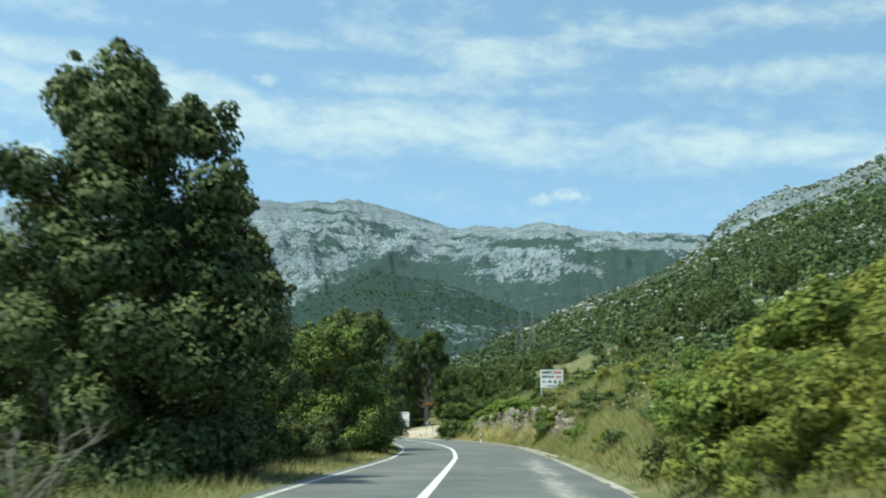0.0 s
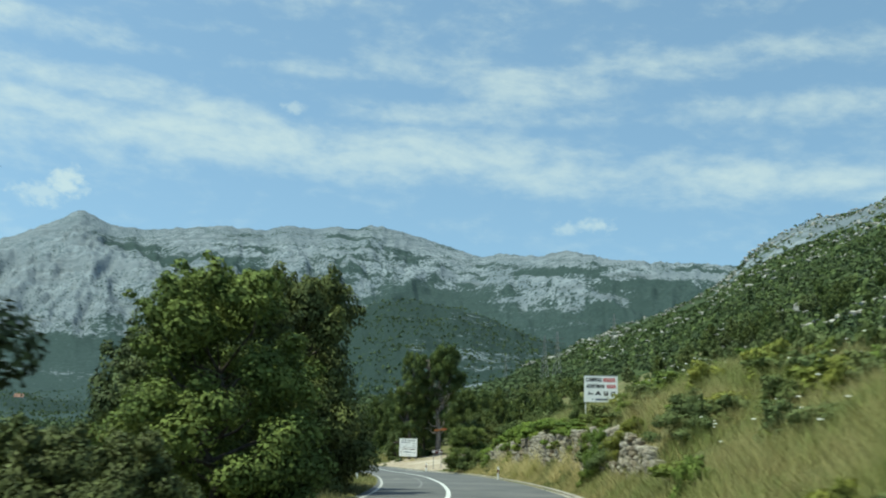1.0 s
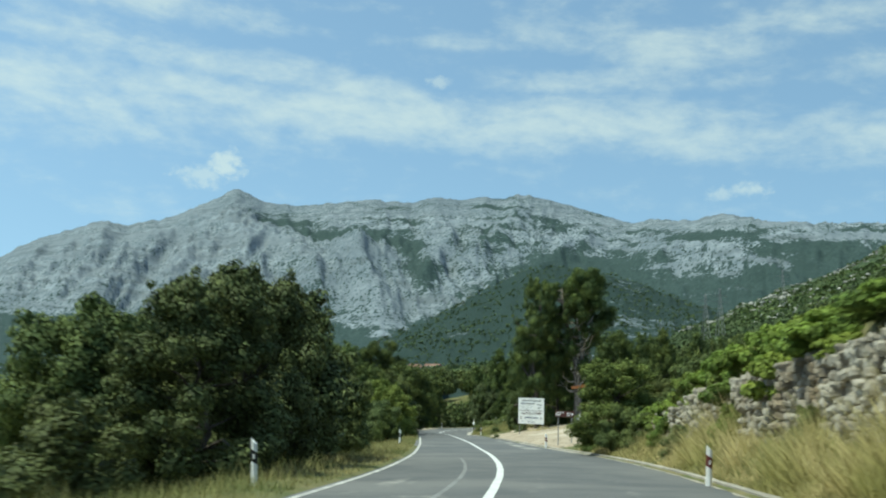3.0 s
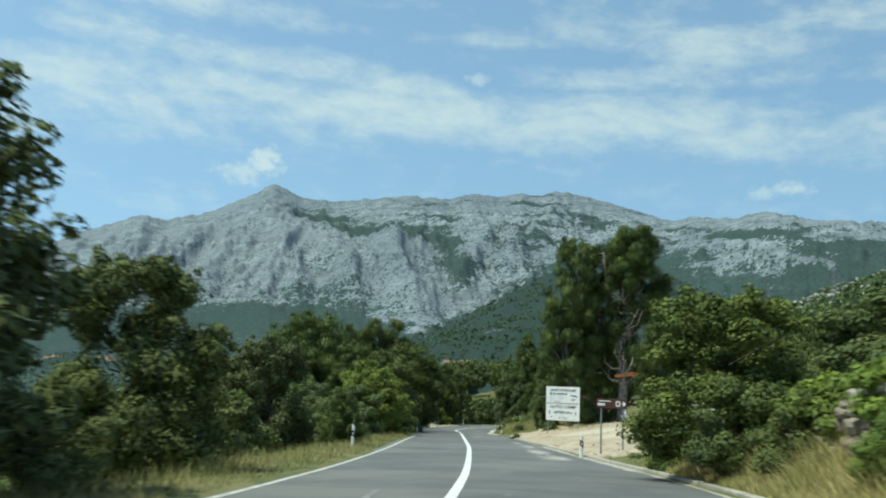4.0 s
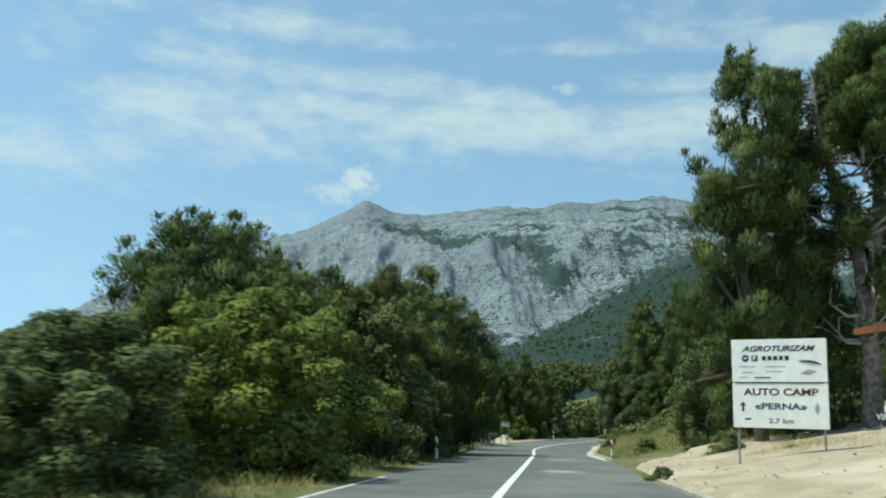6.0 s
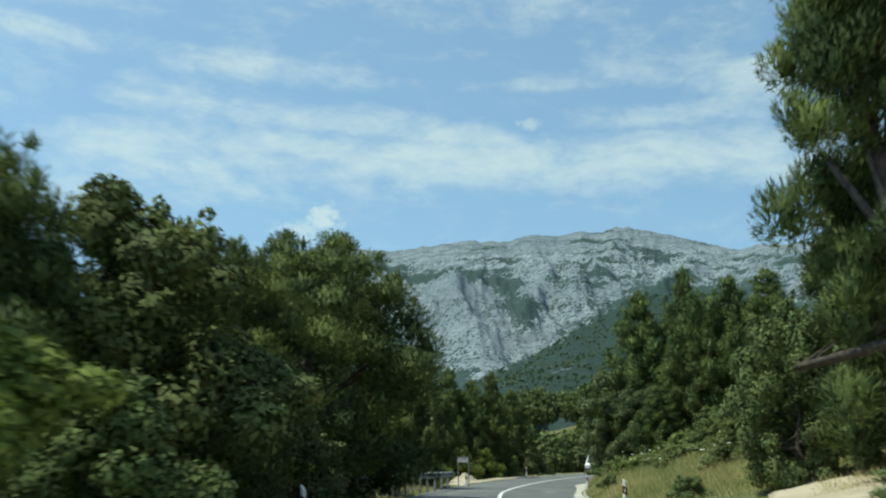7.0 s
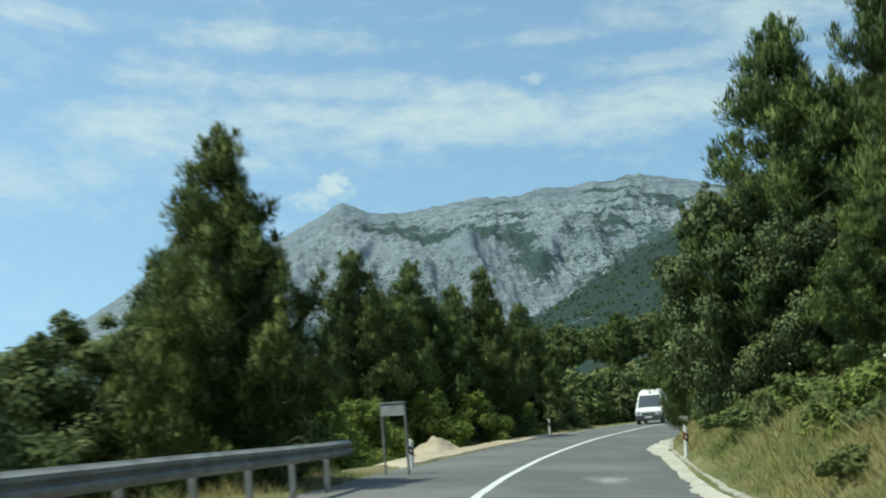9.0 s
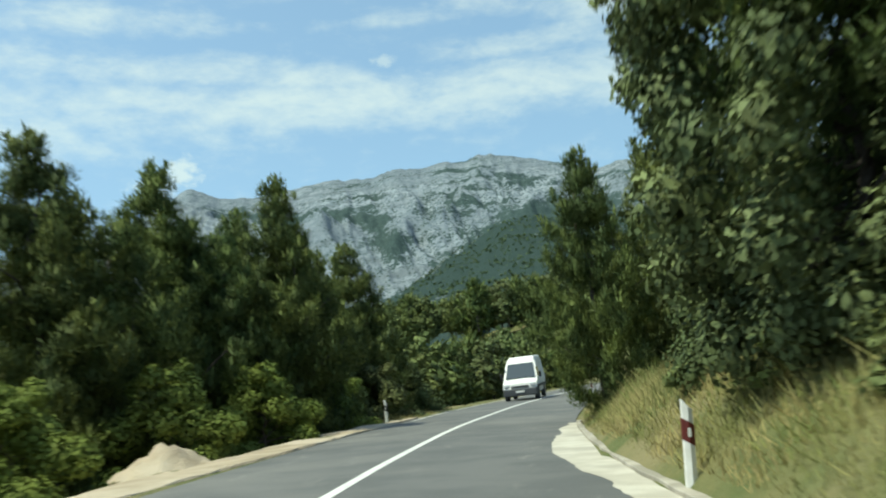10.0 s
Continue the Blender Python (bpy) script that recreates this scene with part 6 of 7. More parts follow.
def build_flowers():
    """White umbels on thin stems, standing in the meadow of the bank."""
    rng = np.random.default_rng(66)
    stems, heads = [], []
    for i in range(130):
        y = rng.uniform(20, 66) if i < 95 else rng.uniform(176, 205)
        e = rng.uniform(2.2, 8.0)
        d = float(right_w(y)) + e
        ax, ay = across(y)
        x, yy = float(road_x(y) + ax * d), float(y + ay * d)
        z = float(land_height(np.array(y), np.array(d), np.array(x)))
        h = rng.uniform(0.6, 1.1)
        top = Vector((x + rng.normal() * 0.06, yy + rng.normal() * 0.06, z + h))
        stems.append(tube([(x, yy, z - 0.05), top], [0.006, 0.004], 3))
        r = rng.uniform(0.035, 0.075)
        for j in range(7):
            a = j * 0.9
            p = top + Vector((math.cos(a) * r * 0.65, math.sin(a) * r * 0.65, 0.01 * (j % 2))) if j else top
            ring = [(p.x + math.cos(w * 1.257) * r * 0.4, p.y + math.sin(w * 1.257) * r * 0.4, p.z) for w in range(5)]
            heads.append((ring + [(p.x, p.y, p.z + r * 0.22)], [(k, (k + 1) % 5, 5) for k in range(5)]))
    sv, sf = join(stems)
    hv, hf = join(heads)
    ob = thing("wild_flowers", Matrix(), "white umbel flowers on thin stems in the meadow", "flowers", kind="stuff")
    part("stem", mesh_of("flower_stem", sv, sf, M_GREENGRASS), ob)
    part("flower_head", mesh_of("flower_head", hv, hf, M_FLOWER), ob)


build_flowers()

# ---- edges, sand, water ----


def build_edges():
    rag = lambda v, s: 0.10 * noise.noise((v * 0.9, s, 0.0)) + 0.06 * noise.noise((v * 3.1, s, 2.0))
    structure("kerb", ribbon("kerb", 40, 150, lambda v: right_w(v) + 0.04 + rag(v, 3.0) * 0.4, lambda v: right_w(v) + 0.21 + rag(v, 4.0) * 0.6, 0.045, M_CONCRETE, 0.5, 0.35), "low worn concrete kerb along the road edge")
    structure("kerb", ribbon("kerb", 168, 226, lambda v: right_w(v) + 0.05 + rag(v, 8.0) * 0.4, lambda v: right_w(v) + 0.19 + rag(v, 9.0) * 0.8, 0.035, M_CONCRETE, 0.4, 0.35), "low worn concrete kerb along the grassy bank")
    structure("gutter", ribbon("gutter", 168, 226, lambda v: right_w(v) - 0.08 - np.interp(v, [168, 176, 184, 194, 200, 210, 216, 220, 226], [0.1, 0.55, 0.45, 0.35, 0.32, 0.34, 0.72, 0.45, 0.1]) + 1.3 * rag(v * 0.6, 1.0), lambda v: right_w(v) + 0.06, -0.026, M_CEMENT, 0.25), "pale concrete gutter strip with a broken edge")
    structure("gutter", ribbon("gutter", 6, 150, lambda v: right_w(v) - 0.16 + rag(v, 5.0) - 0.12 * (v > 110), lambda v: right_w(v) + 0.06, -0.032, M_CONCRETE, 0.4), "narrow pale concrete gutter with a broken edge")


build_edges()


def sheet(name, y0, y1, dfun0, dfun1, material, label, lift=0.10, cols=36, step=0.7, amp=0.08):
    """A loose surface laid over the verge; its rim dips under the ground."""
    ys = np.arange(y0, y1, step)
    t = np.linspace(0, 1, cols) ** 1.6
    Y, T = np.meshgrid(ys, t, indexing="ij")
    d0 = np.array([dfun0(v) for v in ys])[:, None]
    d1 = np.array([dfun1(v) for v in ys])[:, None]
    D = d0 + (d1 - d0) * T
    ax, ay = across(Y)
    X = road_x(Y) + ax * D
    Z = land_height(Y, D, X) + lift
    rim = np.minimum(np.minimum(T / 0.008, (1 - T) / 0.06), np.minimum((Y - y0) / 1.6, (ys[-1] - Y) / 1.6))
    Z -= 0.30 * (1 - np.clip(rim, 0, 1)) ** 2
    verts = np.stack([X, Y + ay * D, Z], -1).reshape(-1, 3)
    verts[:, 2] += [amp * noise.fractal((v[0] * 0.5, v[1] * 0.5, 0.0), 0.8, 2.0, 4) for v in verts]
    k = cols
    i = np.arange(len(ys) - 1)[:, None] * k + np.arange(k - 1)[None, :]
    faces = np.stack([i, i + 1, i + k + 1, i + k], -1).reshape(-1, 4)
    if d1[0] > d0[0]:
        faces = faces
    else:
        faces = faces[:, ::-1]
    structure(name, mesh_of(name, verts, faces, material, True), label)


edge_noise = lambda v, s: 0.5 * noise.noise((v * 0.35, s, 0.0)) + 0.25 * noise.noise((v * 1.3, s, 1.0))
sheet("sand_clearing", 113, 170.5, lambda v: right_w(v) + 0.18 + 1.6 * ramp01(120.5 - v, 0, 6) + 3.2 * ramp01(v, 158, 170), lambda v: right_w(v) + 4 + 21 * ramp01(v, 113, 126) + edge_noise(v, 3.0) - 7 * ramp01(v, 155, 170), M_SAND, "pale sandy gravel clearing beside the road")
sheet("sand_strip", 206, 240, lambda v: -left_w(v) - 0.05, lambda v: -left_w(v) - 0.5 - 2.6 * ramp01(v, 206, 213) * (1 - ramp01(v, 220, 239)) + 0.3 * edge_noise(v, 7.0), M_SAND, "narrow strip of pale sand beside the asphalt", cols=14, lift=0.035, amp=0.05)


def build_pebbles():
    """Loose stones and gravel on the sand, too small to pick apart."""
    rng = np.random.default_rng(121)
    bm = bmesh.new()
    bmesh.ops.create_icosphere(bm, subdivisions=1, radius=1.0)
    base_v = np.array([v.co for v in bm.verts])
    base_f = np.array([[v.index for v in f.verts] for f in bm.faces])
    bm.free()
    vs, fs = [], []
    for i in range(1500):
        v = rng.uniform(117, 168)
        e = 0.3 + 17 * rng.uniform() ** 1.6
        if e > 4 + 16 * ramp01(v, 113, 126) - 6 * ramp01(v, 155, 168):
            continue
        x, y, _ = beside(v, float(right_w(v)) + e)
        z = ground_at(x, y)[0] + 0.10
        s = 0.012 + 0.05 * rng.uniform() ** 4
        m = base_v * (1 + rng.normal(size=base_v.shape) * 0.15) * np.array([s, s * rng.uniform(0.7, 1.3), s * 0.6]) + (x, y, z)
        fs.append(base_f + 12 * len(vs))
        vs.append(m)
    tagged(new("gravel", mesh_of("gravel", np.concatenate(vs), np.concatenate(fs), M_STONE)), "loose pale stones scattered on the sand", "gravel", kind="stuff")


build_pebbles()


def build_heap(x, y, size, name, material, label, category):
    """A low uneven heap of loose ground."""
    bm = bmesh.new()
    bmesh.ops.create_icosphere(bm, subdivisions=4, radius=1.0)
    for v in bm.verts:
        r = math.hypot(v.co.x, v.co.y)
        z = max(0.0, 1 - r) ** 0.9 * 0.95 if v.co.z > 0 else -0.1
        v.co = Vector((v.co.x * 1.9, v.co.y * 1.5, z))
        v.co += Vector((0, 0, 1)) * 0.16 * noise.fractal(v.co * 2.2, 0.8, 2.0, 4) + noise.noise_vector(v.co * 1.7) * 0.12
    ob = new(name, bm_mesh(name, bm, material, True))
    ob.matrix_basis = pose(x, y, ground_at(x, y)[0] + 0.1) @ Matrix.Diagonal((*size, 1))
    tagged(ob, label, category)


build_heap(-30.2, 219.6, (0.62, 0.9, 0.66), "sand_mound", M_SAND, "heap of pale sand dumped beside the road", "sand heap")
build_heap(0.5, 166.6, (1.5, 0.6, 0.62), "earth_mound", M_SOIL, "low heap of dry brown earth behind the sandy clearing", "earth heap")
build_heap(3.0, 165.6, (0.8, 0.5, 0.42), "earth_mound", M_SOIL, "small heap of dry brown earth behind the sandy clearing", "earth heap")


def build_water():
    m = mat("sea_water", (0.012, 0.085, 0.13), (0.015, 0.11, 0.15), scale=0.004, rough=0.4, bump=0.4, bump_scale=1.2, spec=0.25)
    pts = [(ORIGIN[0] + math.sin(radians(a)) * r, ORIGIN[1] + math.cos(radians(a)) * r, -46.0) for a, r in ((-170, 4850), (-150, 4850), (-130, 4850), (-110, 4850), (-90, 4850), (-70, 4850), (-50, 4850), (-36, 4850), (-34, 1200), (-34, 350), (-60, 250), (-100, 200), (-150, 300))]
    structure("water", mesh_of("water", pts, [tuple(range(len(pts)))[::-1]], m), "blue sea in the bay below the road")


build_water()

# ---- roadside posts ----


def build_posts():
    """Roadside delineators: a tapered white plastic post, slanted top, dark slanting band, reflector."""
    def body():
        bm = bmesh.new()
        prof = [(-0.055, -0.02), (0.0, -0.045), (0.055, -0.02), (0.06, 0.02), (0.03, 0.04), (-0.03, 0.04), (-0.06, 0.02)]
        rings = []
        for z, s in ((-0.3, 1.05), (0.0, 1.05), (0.45, 1.0), (0.80, 0.96)):
            rings.append([bm.verts.new((a * s, b * s, z + (0.06 if z > 0.7 and a < 0 else 0) + (0.05 * (0.5 - a / 0.12) if z > 0.7 else 0))) for a, b in prof])
        for r0, r1 in zip(rings, rings[1:]):
            for i in range(7):
                bm.faces.new((r0[i], r0[(i + 1) % 7], r1[(i + 1) % 7], r1[i]))
        bm.faces.new(rings[-1])
        bm.faces.new(rings[0][::-1])
        return bm

    def band(material, name):
        bm = bmesh.new()
        prof = [(-0.062, -0.021), (0.0, -0.049), (0.062, -0.021), (0.066, 0.022), (0.032, 0.044), (-0.032, 0.044), (-0.066, 0.022)]
        r0 = [bm.verts.new((a, b, 0.46 - a * 0.6)) for a, b in prof]
        r1 = [bm.verts.new((a, b, 0.68 - a * 0.6)) for a, b in prof]
        for i in range(7):
            bm.faces.new((r0[i], r0[(i + 1) % 7], r1[(i + 1) % 7], r1[i]))
        return bm_mesh(name, bm, material)

    m_body = bm_mesh("post_body", body(), M_PLASTIC)
    m_band_red, m_band_black = band(M_REDBAND, "post_band_red"), band(M_BLACK, "post_band_black")
    m_ref = bm_mesh("post_reflector", box_bm(0.035, 0.008, 0.09, (0, -0.052, 0.57), 0.003), M_WHITE)
    firsts = {}
    for x, y, side, tilt in ((2.86, 84.9, 1, 2), (-5.7, 81.8, -1, -3), (-11.35, 121.0, -1, 1), (-2.90, 121.2, 1, 1), (-18.9, 163.6, -1, 0), (-13.75, 175.0, 1, 1), (-19.46, 208.7, 1, 4), (-26.6, 206.2, -1, 1), (-28.75, 236.5, -1, 1), (-21.0, 258.0, 1, 0)):
        gz = ground_at(x, y)[0]
        m = pose(x, y, gz - 0.03, 0, tilt, 12)
        if side not in firsts:
            text = "white plastic roadside post with a dark red slanting band" if side > 0 else "white plastic roadside post with a black slanting band"
            ob = thing("delineator_post", m, text, "roadside post", "posts along the road")
            part("body", m_body, ob)
            part("band", m_band_red if side > 0 else m_band_black, ob)
            part("reflector", m_ref, ob)
            firsts[side] = ob
        else:
            copy_thing(firsts[side], m)


build_posts()

# ---- signs ----


def text_mesh(name, body, size, material, shear=0.0, bold=0.0, width=None):
    """Flat lettering as a mesh, centred, in the xz plane facing -y."""
    cu = bpy.data.curves.new(name, "FONT")
    cu.body, cu.size, cu.align_x, cu.align_y, cu.shear, cu.offset, cu.extrude = body, size, "CENTER", "CENTER", shear, bold, 0.002
    ob = bpy.data.objects.new(name, cu)
    scene.collection.objects.link(ob)
    dg = bpy.context.evaluated_depsgraph_get()
    me = bpy.data.meshes.new_from_object(ob.evaluated_get(dg))
    bpy.data.objects.remove(ob)
    xs = [v.co.x for v in me.vertices]
    k = width / (max(xs) - min(xs)) if width else 1.0
    mid = (max(xs) + min(xs)) / 2
    for v in me.vertices:
        v.co = Vector(((v.co.x - mid) * k, -v.co.z, v.co.y))
    me.materials.clear()
    me.materials.append(material)
    return me


def bar_mesh(name, w, h, material, shear=0.0):
    bm = box_bm(w, 0.004, h)
    for v in bm.verts:
        v.co.x += v.co.z * shear
    return bm_mesh(name, bm, material)


def bars_mesh(name, total, h, count, material):
    """A word that cannot be read: a row of short bars."""
    bm = bmesh.new()
    w = total / count
    for i in range(count):
        box_bm(w * 0.72, 0.004, h, (-total / 2 + w * (i + 0.5), 0, 0), 0, None, bm)
    return bm_mesh(name, bm, material)


def camp_sign():
    """The big white board at the clearing: two stacked panels on two steel legs."""
    x0, y0, x1, y1 = -7.6, 154.0, -5.27, 153.43
    a = math.degrees(math.atan2(y1 - y0, x1 - x0))
    cx, cy = (x0 + x1) / 2, (y0 + y1) / 2
    top, bot = -14.0, -16.29
    W, H = 2.40, top - bot
    gz = ground_at(cx, cy)[0]
    ob = thing("road_sign", pose(cx, cy, gz, 0, 0, a), "large white two-panel board with black and maroon lettering on steel legs", "sign", "boards beside the road")
    zc = bot + H / 2 - gz
    part("upper_panel", bm_mesh("upper_panel", box_bm(W, 0.03, H * 0.485, (0, 0, zc + H * 0.2575), 0.004), M_WHITE), ob)
    part("lower_panel", bm_mesh("lower_panel", box_bm(W, 0.03, H * 0.505, (0, 0, zc - H * 0.2475), 0.004), M_WHITE), ob)
    part("divider", bm_mesh("divider", box_bm(W * 0.93, 0.012, 0.035, (0, -0.022, zc + 0.02)), M_BROWNINK), ob)
    for s in (-1, 1):
        part("leg", bm_mesh("leg", cyl_bm(0.028, 0.028, top - gz + 0.35, (s * W * 0.45, 0.045, (top - gz - 0.4) / 2), 10), M_STEEL), ob, "thin steel tube leg")
    at = lambda u, v: Matrix.Translation((u * W / 2, -0.0185, zc + v * H / 2))
    part("lettering", text_mesh("t1", "AGROTURIZAM", 0.2, M_INK, 0.35, 0.006, 1.86), ob, "black slanted lettering", at(0.0, 0.78))
    part("emblem", bm_mesh("emblem", cyl_bm(0.095, 0.095, 0.005, (0, 0, 0), 18, Matrix.Rotation(radians(90), 4, "X")), M_BLUEINK), ob, "round dark emblem", at(-0.70, 0.57))
    part("emblem_mark", bar_mesh("emblem_mark", 0.09, 0.03, M_WHITE, 0.5), ob, "", at(-0.70, 0.57) @ Matrix.Translation((0, -0.005, 0)))
    part("parking_square", bar_mesh("parking_square", 0.16, 0.16, M_BLUEINK), ob, "dark square parking mark", at(-0.50, 0.57))
    part("parking_letter", text_mesh("tp", "P", 0.17, M_WHITE, 0, 0.004), ob, "", at(-0.50, 0.57) @ Matrix.Translation((0, -0.005, 0)))
    part("word_bar", bars_mesh("w1", 0.72, 0.115, 5, M_INK), ob, "dark bars in place of a name", at(-0.06, 0.57))
    for u, v, w in ((-0.66, 0.38, 0.42), (-0.06, 0.38, 0.50), (-0.10, 0.27, 0.42), (-0.66, 0.25, 0.30), (-0.74, 0.14, 0.22)):
        part("faint_line", bar_mesh("faint", w, 0.022, M_GREYPAINT), ob, "faint grey line of small print", at(u, v))
    part("dark_bar", bar_mesh("dark_bar", 0.42, 0.03, M_INK), ob, "", at(-0.34, 0.13))
    # a dark arc over a pale lozenge
    arc = tube([(0.55 * (i / 8 - 0.5), 0, 0.09 * (1 - ((i / 8) * 1.25 - 0.25) ** 2)) for i in range(9)], [0.010, 0.02, 0.027, 0.032, 0.034, 0.032, 0.027, 0.02, 0.008], 6)
    part("arc", mesh_of("arc", *arc, M_INK), ob, "thick black curved stroke", at(0.66, 0.42))
    loz = bmesh.new()
    loz.faces.new([loz.verts.new(p) for p in ((-0.22, 0, -0.03), (0.0, 0, -0.075), (0.22, 0, 0.02), (0.0, 0, 0.07))])
    part("lozenge", bm_mesh("lozenge", loz, M_GREYPAINT), ob, "pale grey lozenge", at(0.62, 0.25))
    part("lettering", text_mesh("t2", "AUTO CAMP", 0.25, M_BROWNINK, 0.0, 0.007, 1.88), ob, "maroon capitals", at(0.02, -0.20))
    part("lettering", text_mesh("t3", "«PERNA»", 0.22, M_BLUEINK, 0.0, 0.006, 1.30), ob, "dark blue capitals", at(0.02, -0.52))
    arr = bmesh.new()
    arr.faces.new([arr.verts.new(p) for p in ((-0.03, 0, -0.13), (0.03, 0, -0.13), (0.03, 0, 0.02), (0.085, 0, 0.02), (0, 0, 0.13), (-0.085, 0, 0.02), (-0.03, 0, 0.02))])
    part("arrow", bm_mesh("arrow", arr, M_BROWNINK), ob, "maroon arrow pointing straight on", at(-0.78, -0.52))
    part("lettering", text_mesh("t4", "2.7 km", 0.17, M_BLUEINK, 0.0, 0.002, 0.62), ob, "dark blue figures", at(0.02, -0.84))
    part("small_mark", bar_mesh("small_mark", 0.15, 0.05, M_BLUEINK, 0.8), ob, "", at(-0.68, -0.80))
    loz2 = bmesh.new()
    loz2.faces.new([loz2.verts.new(p) for p in ((-0.07, 0, 0), (0, 0, -0.17), (0.07, 0, 0), (0, 0, 0.17))])
    part("lozenge", bm_mesh("lozenge2", loz2, M_GREYPAINT), ob, "pale grey lozenge", at(0.77, -0.55))


camp_sign()


def bank_sign():
    """The white board on the bank above the stone wall."""
    x0, y0, x1, y1 = 6.40, 69.45, 7.965, 69.15
    a = math.degrees(math.atan2(y1 - y0, x1 - x0))
    cx, cy = (x0 + x1) / 2, (y0 + y1) / 2
    top, bot = -9.42, -10.70
    W, H = 1.60, top - bot
    gz = ground_at(cx, cy)[0]
    ob = thing("road_sign", pose(cx, cy, gz, 0, 0, a), "white board with black and red lettering above the stone wall", "sign", "boards beside the road")
    zc = bot + H / 2 - gz
    part("panel", bm_mesh("bank_panel", box_bm(W, 0.025, H, (0, 0, zc), 0.004), M_WHITE), ob)
    fr = bmesh.new()
    box_bm(W, 0.03, 0.035, (0, -0.002, zc + H / 2 - 0.0175), 0, None, fr)
    part("frame", bm_mesh("bank_frame", fr, M_GREYPAINT), ob)
    for s in (-1, 1):
        part("leg", bm_mesh("leg", box_bm(0.05, 0.05, top - gz + 0.4, (s * W * 0.46, 0.042, (top - gz - 0.5) / 2), 0.006), M_WHITE), ob, "white square leg")
    at = lambda u, v: Matrix.Translation((u * W / 2, -0.0165, zc + v * H / 2))
    part("lettering", text_mesh("t5", "CAMPING", 0.27, M_INK, 0.1, 0.010, 0.76), ob, "black slanted capitals", at(-0.42, 0.66))
    part("word_bar", bars_mesh("w2", 0.58, 0.19, 6, M_REDINK), ob, "red bars in place of a name", at(0.50, 0.66))
    part("lettering", text_mesh("t6", "APARTMANI", 0.25, M_INK, 0.1, 0.010, 0.88), ob, "black slanted capitals", at(-0.34, 0.18))
    part("word_bar", bars_mesh("w3", 0.44, 0.18, 4, M_REDINK), ob, "red bars in place of a name", at(0.62, 0.18))
    bed = bmesh.new()
    for sx, sz, px, pz in ((0.02, 0.17, -0.11, 0.0), (0.2, 0.05, 0.0, -0.03), (0.06, 0.05, -0.06, 0.03), (0.02, 0.09, 0.11, -0.04)):
        box_bm(sx, 0.004, sz, (px, 0, pz), 0, None, bed)
    part("bed_mark", bm_mesh("bed_mark", bed, M_INK), ob, "black bed mark", at(-0.60, -0.34))
    tent = bmesh.new()
    tent.faces.new([tent.verts.new(p) for p in ((-0.16, 0, -0.09), (-0.05, 0, -0.09), (0, 0, 0.0), (0.05, 0, -0.09), (0.16, 0, -0.09), (0.02, 0, 0.11), (-0.02, 0, 0.11))])
    part("tent_mark", bm_mesh("tent_mark", tent, M_INK), ob, "black tent mark", at(-0.16, -0.34))
    part("parking_square", bar_mesh("ps2", 0.2, 0.2, M_INK), ob, "black parking square", at(0.30, -0.34))
    part("parking_letter", text_mesh("tp2", "P", 0.2, M_WHITE, 0, 0.004), ob, "", at(0.30, -0.34) @ Matrix.Translation((0, -0.005, 0)))
    part("table_square", bar_mesh("ts2", 0.2, 0.18, M_INK), ob, "black square mark", at(0.74, -0.34))
    part("table_mark", bar_mesh("tm2", 0.12, 0.04, M_WHITE), ob, "", at(0.74, -0.34) @ Matrix.Translation((0, -0.004, 0)))
    for u, w in ((-0.5, 0.05), (-0.16, 0.28), (0.22, 0.30), (0.62, 0.12)):
        part("word_bar", bar_mesh("sb", w, 0.07, M_BLUEINK), ob, "", at(u, -0.80))


bank_sign()


def brown_sign():
    """The brown tourist sign at the clearing's entry, on two posts."""
    x0, y0, x1, y1 = -2.36, 120.9, -1.30, 120.5
    a = math.degrees(math.atan2(y1 - y0, x1 - x0))
    cx, cy = (x0 + x1) / 2, (y0 + y1) / 2
    top = -14.5
    W, H = 1.14, 0.33
    gz = ground_at(cx, cy)[0]
    ob = thing("tourist_sign", pose(cx, cy, gz, 0, 0, a), "brown tourist sign with white marks on two steel posts", "sign", "boards beside the road")
    zc = top - H / 2 - gz
    part("panel", bm_mesh("brown_panel", box_bm(W, 0.02, H, (0, 0, zc), 0.005), M_BROWN), ob)
    for s in (-1, 1):
        part("post", bm_mesh("sign_post", cyl_bm(0.032, 0.032, top - gz + 0.3, (s * W * 0.36, 0.045, (top - gz - 0.36) / 2), 12), M_STEEL), ob, "grey steel post")
    at = lambda u, v: Matrix.Translation((u * W / 2, -0.0125, zc + v * H / 2)) @ Matrix.Diagonal((0.8, 1, 0.9, 1))
    part("white_line", bar_mesh("bl", 0.60, 0.035, M_WHITE), ob, "", at(-0.48, 0.52))
    part("word_bar", bars_mesh("bw", 0.36, 0.10, 5, M_WHITE), ob, "white bars in place of a name", at(-0.68, -0.22))
    part("square", bar_mesh("bs", 0.2, 0.2, M_WHITE), ob, "white square mark", at(0.42, 0.0))
    part("square_mark", bar_mesh("bs2", 0.11, 0.11, M_BROWN), ob, "", at(0.42, 0.0) @ Matrix.Translation((0, -0.004, 0)))
    arr = bmesh.new()
    arr.faces.new([arr.verts.new(p) for p in ((-0.11, 0, -0.02), (0.0, 0, -0.02), (-0.05, 0, -0.09), (0.0, 0, -0.09), (0.1, 0, 0), (0.0, 0, 0.09), (-0.05, 0, 0.09), (0.0, 0, 0.02), (-0.11, 0, 0.02))])
    part("arrow", bm_mesh("br_arrow", arr, M_WHITE), ob, "white arrow", at(0.80, 0.0))


brown_sign()


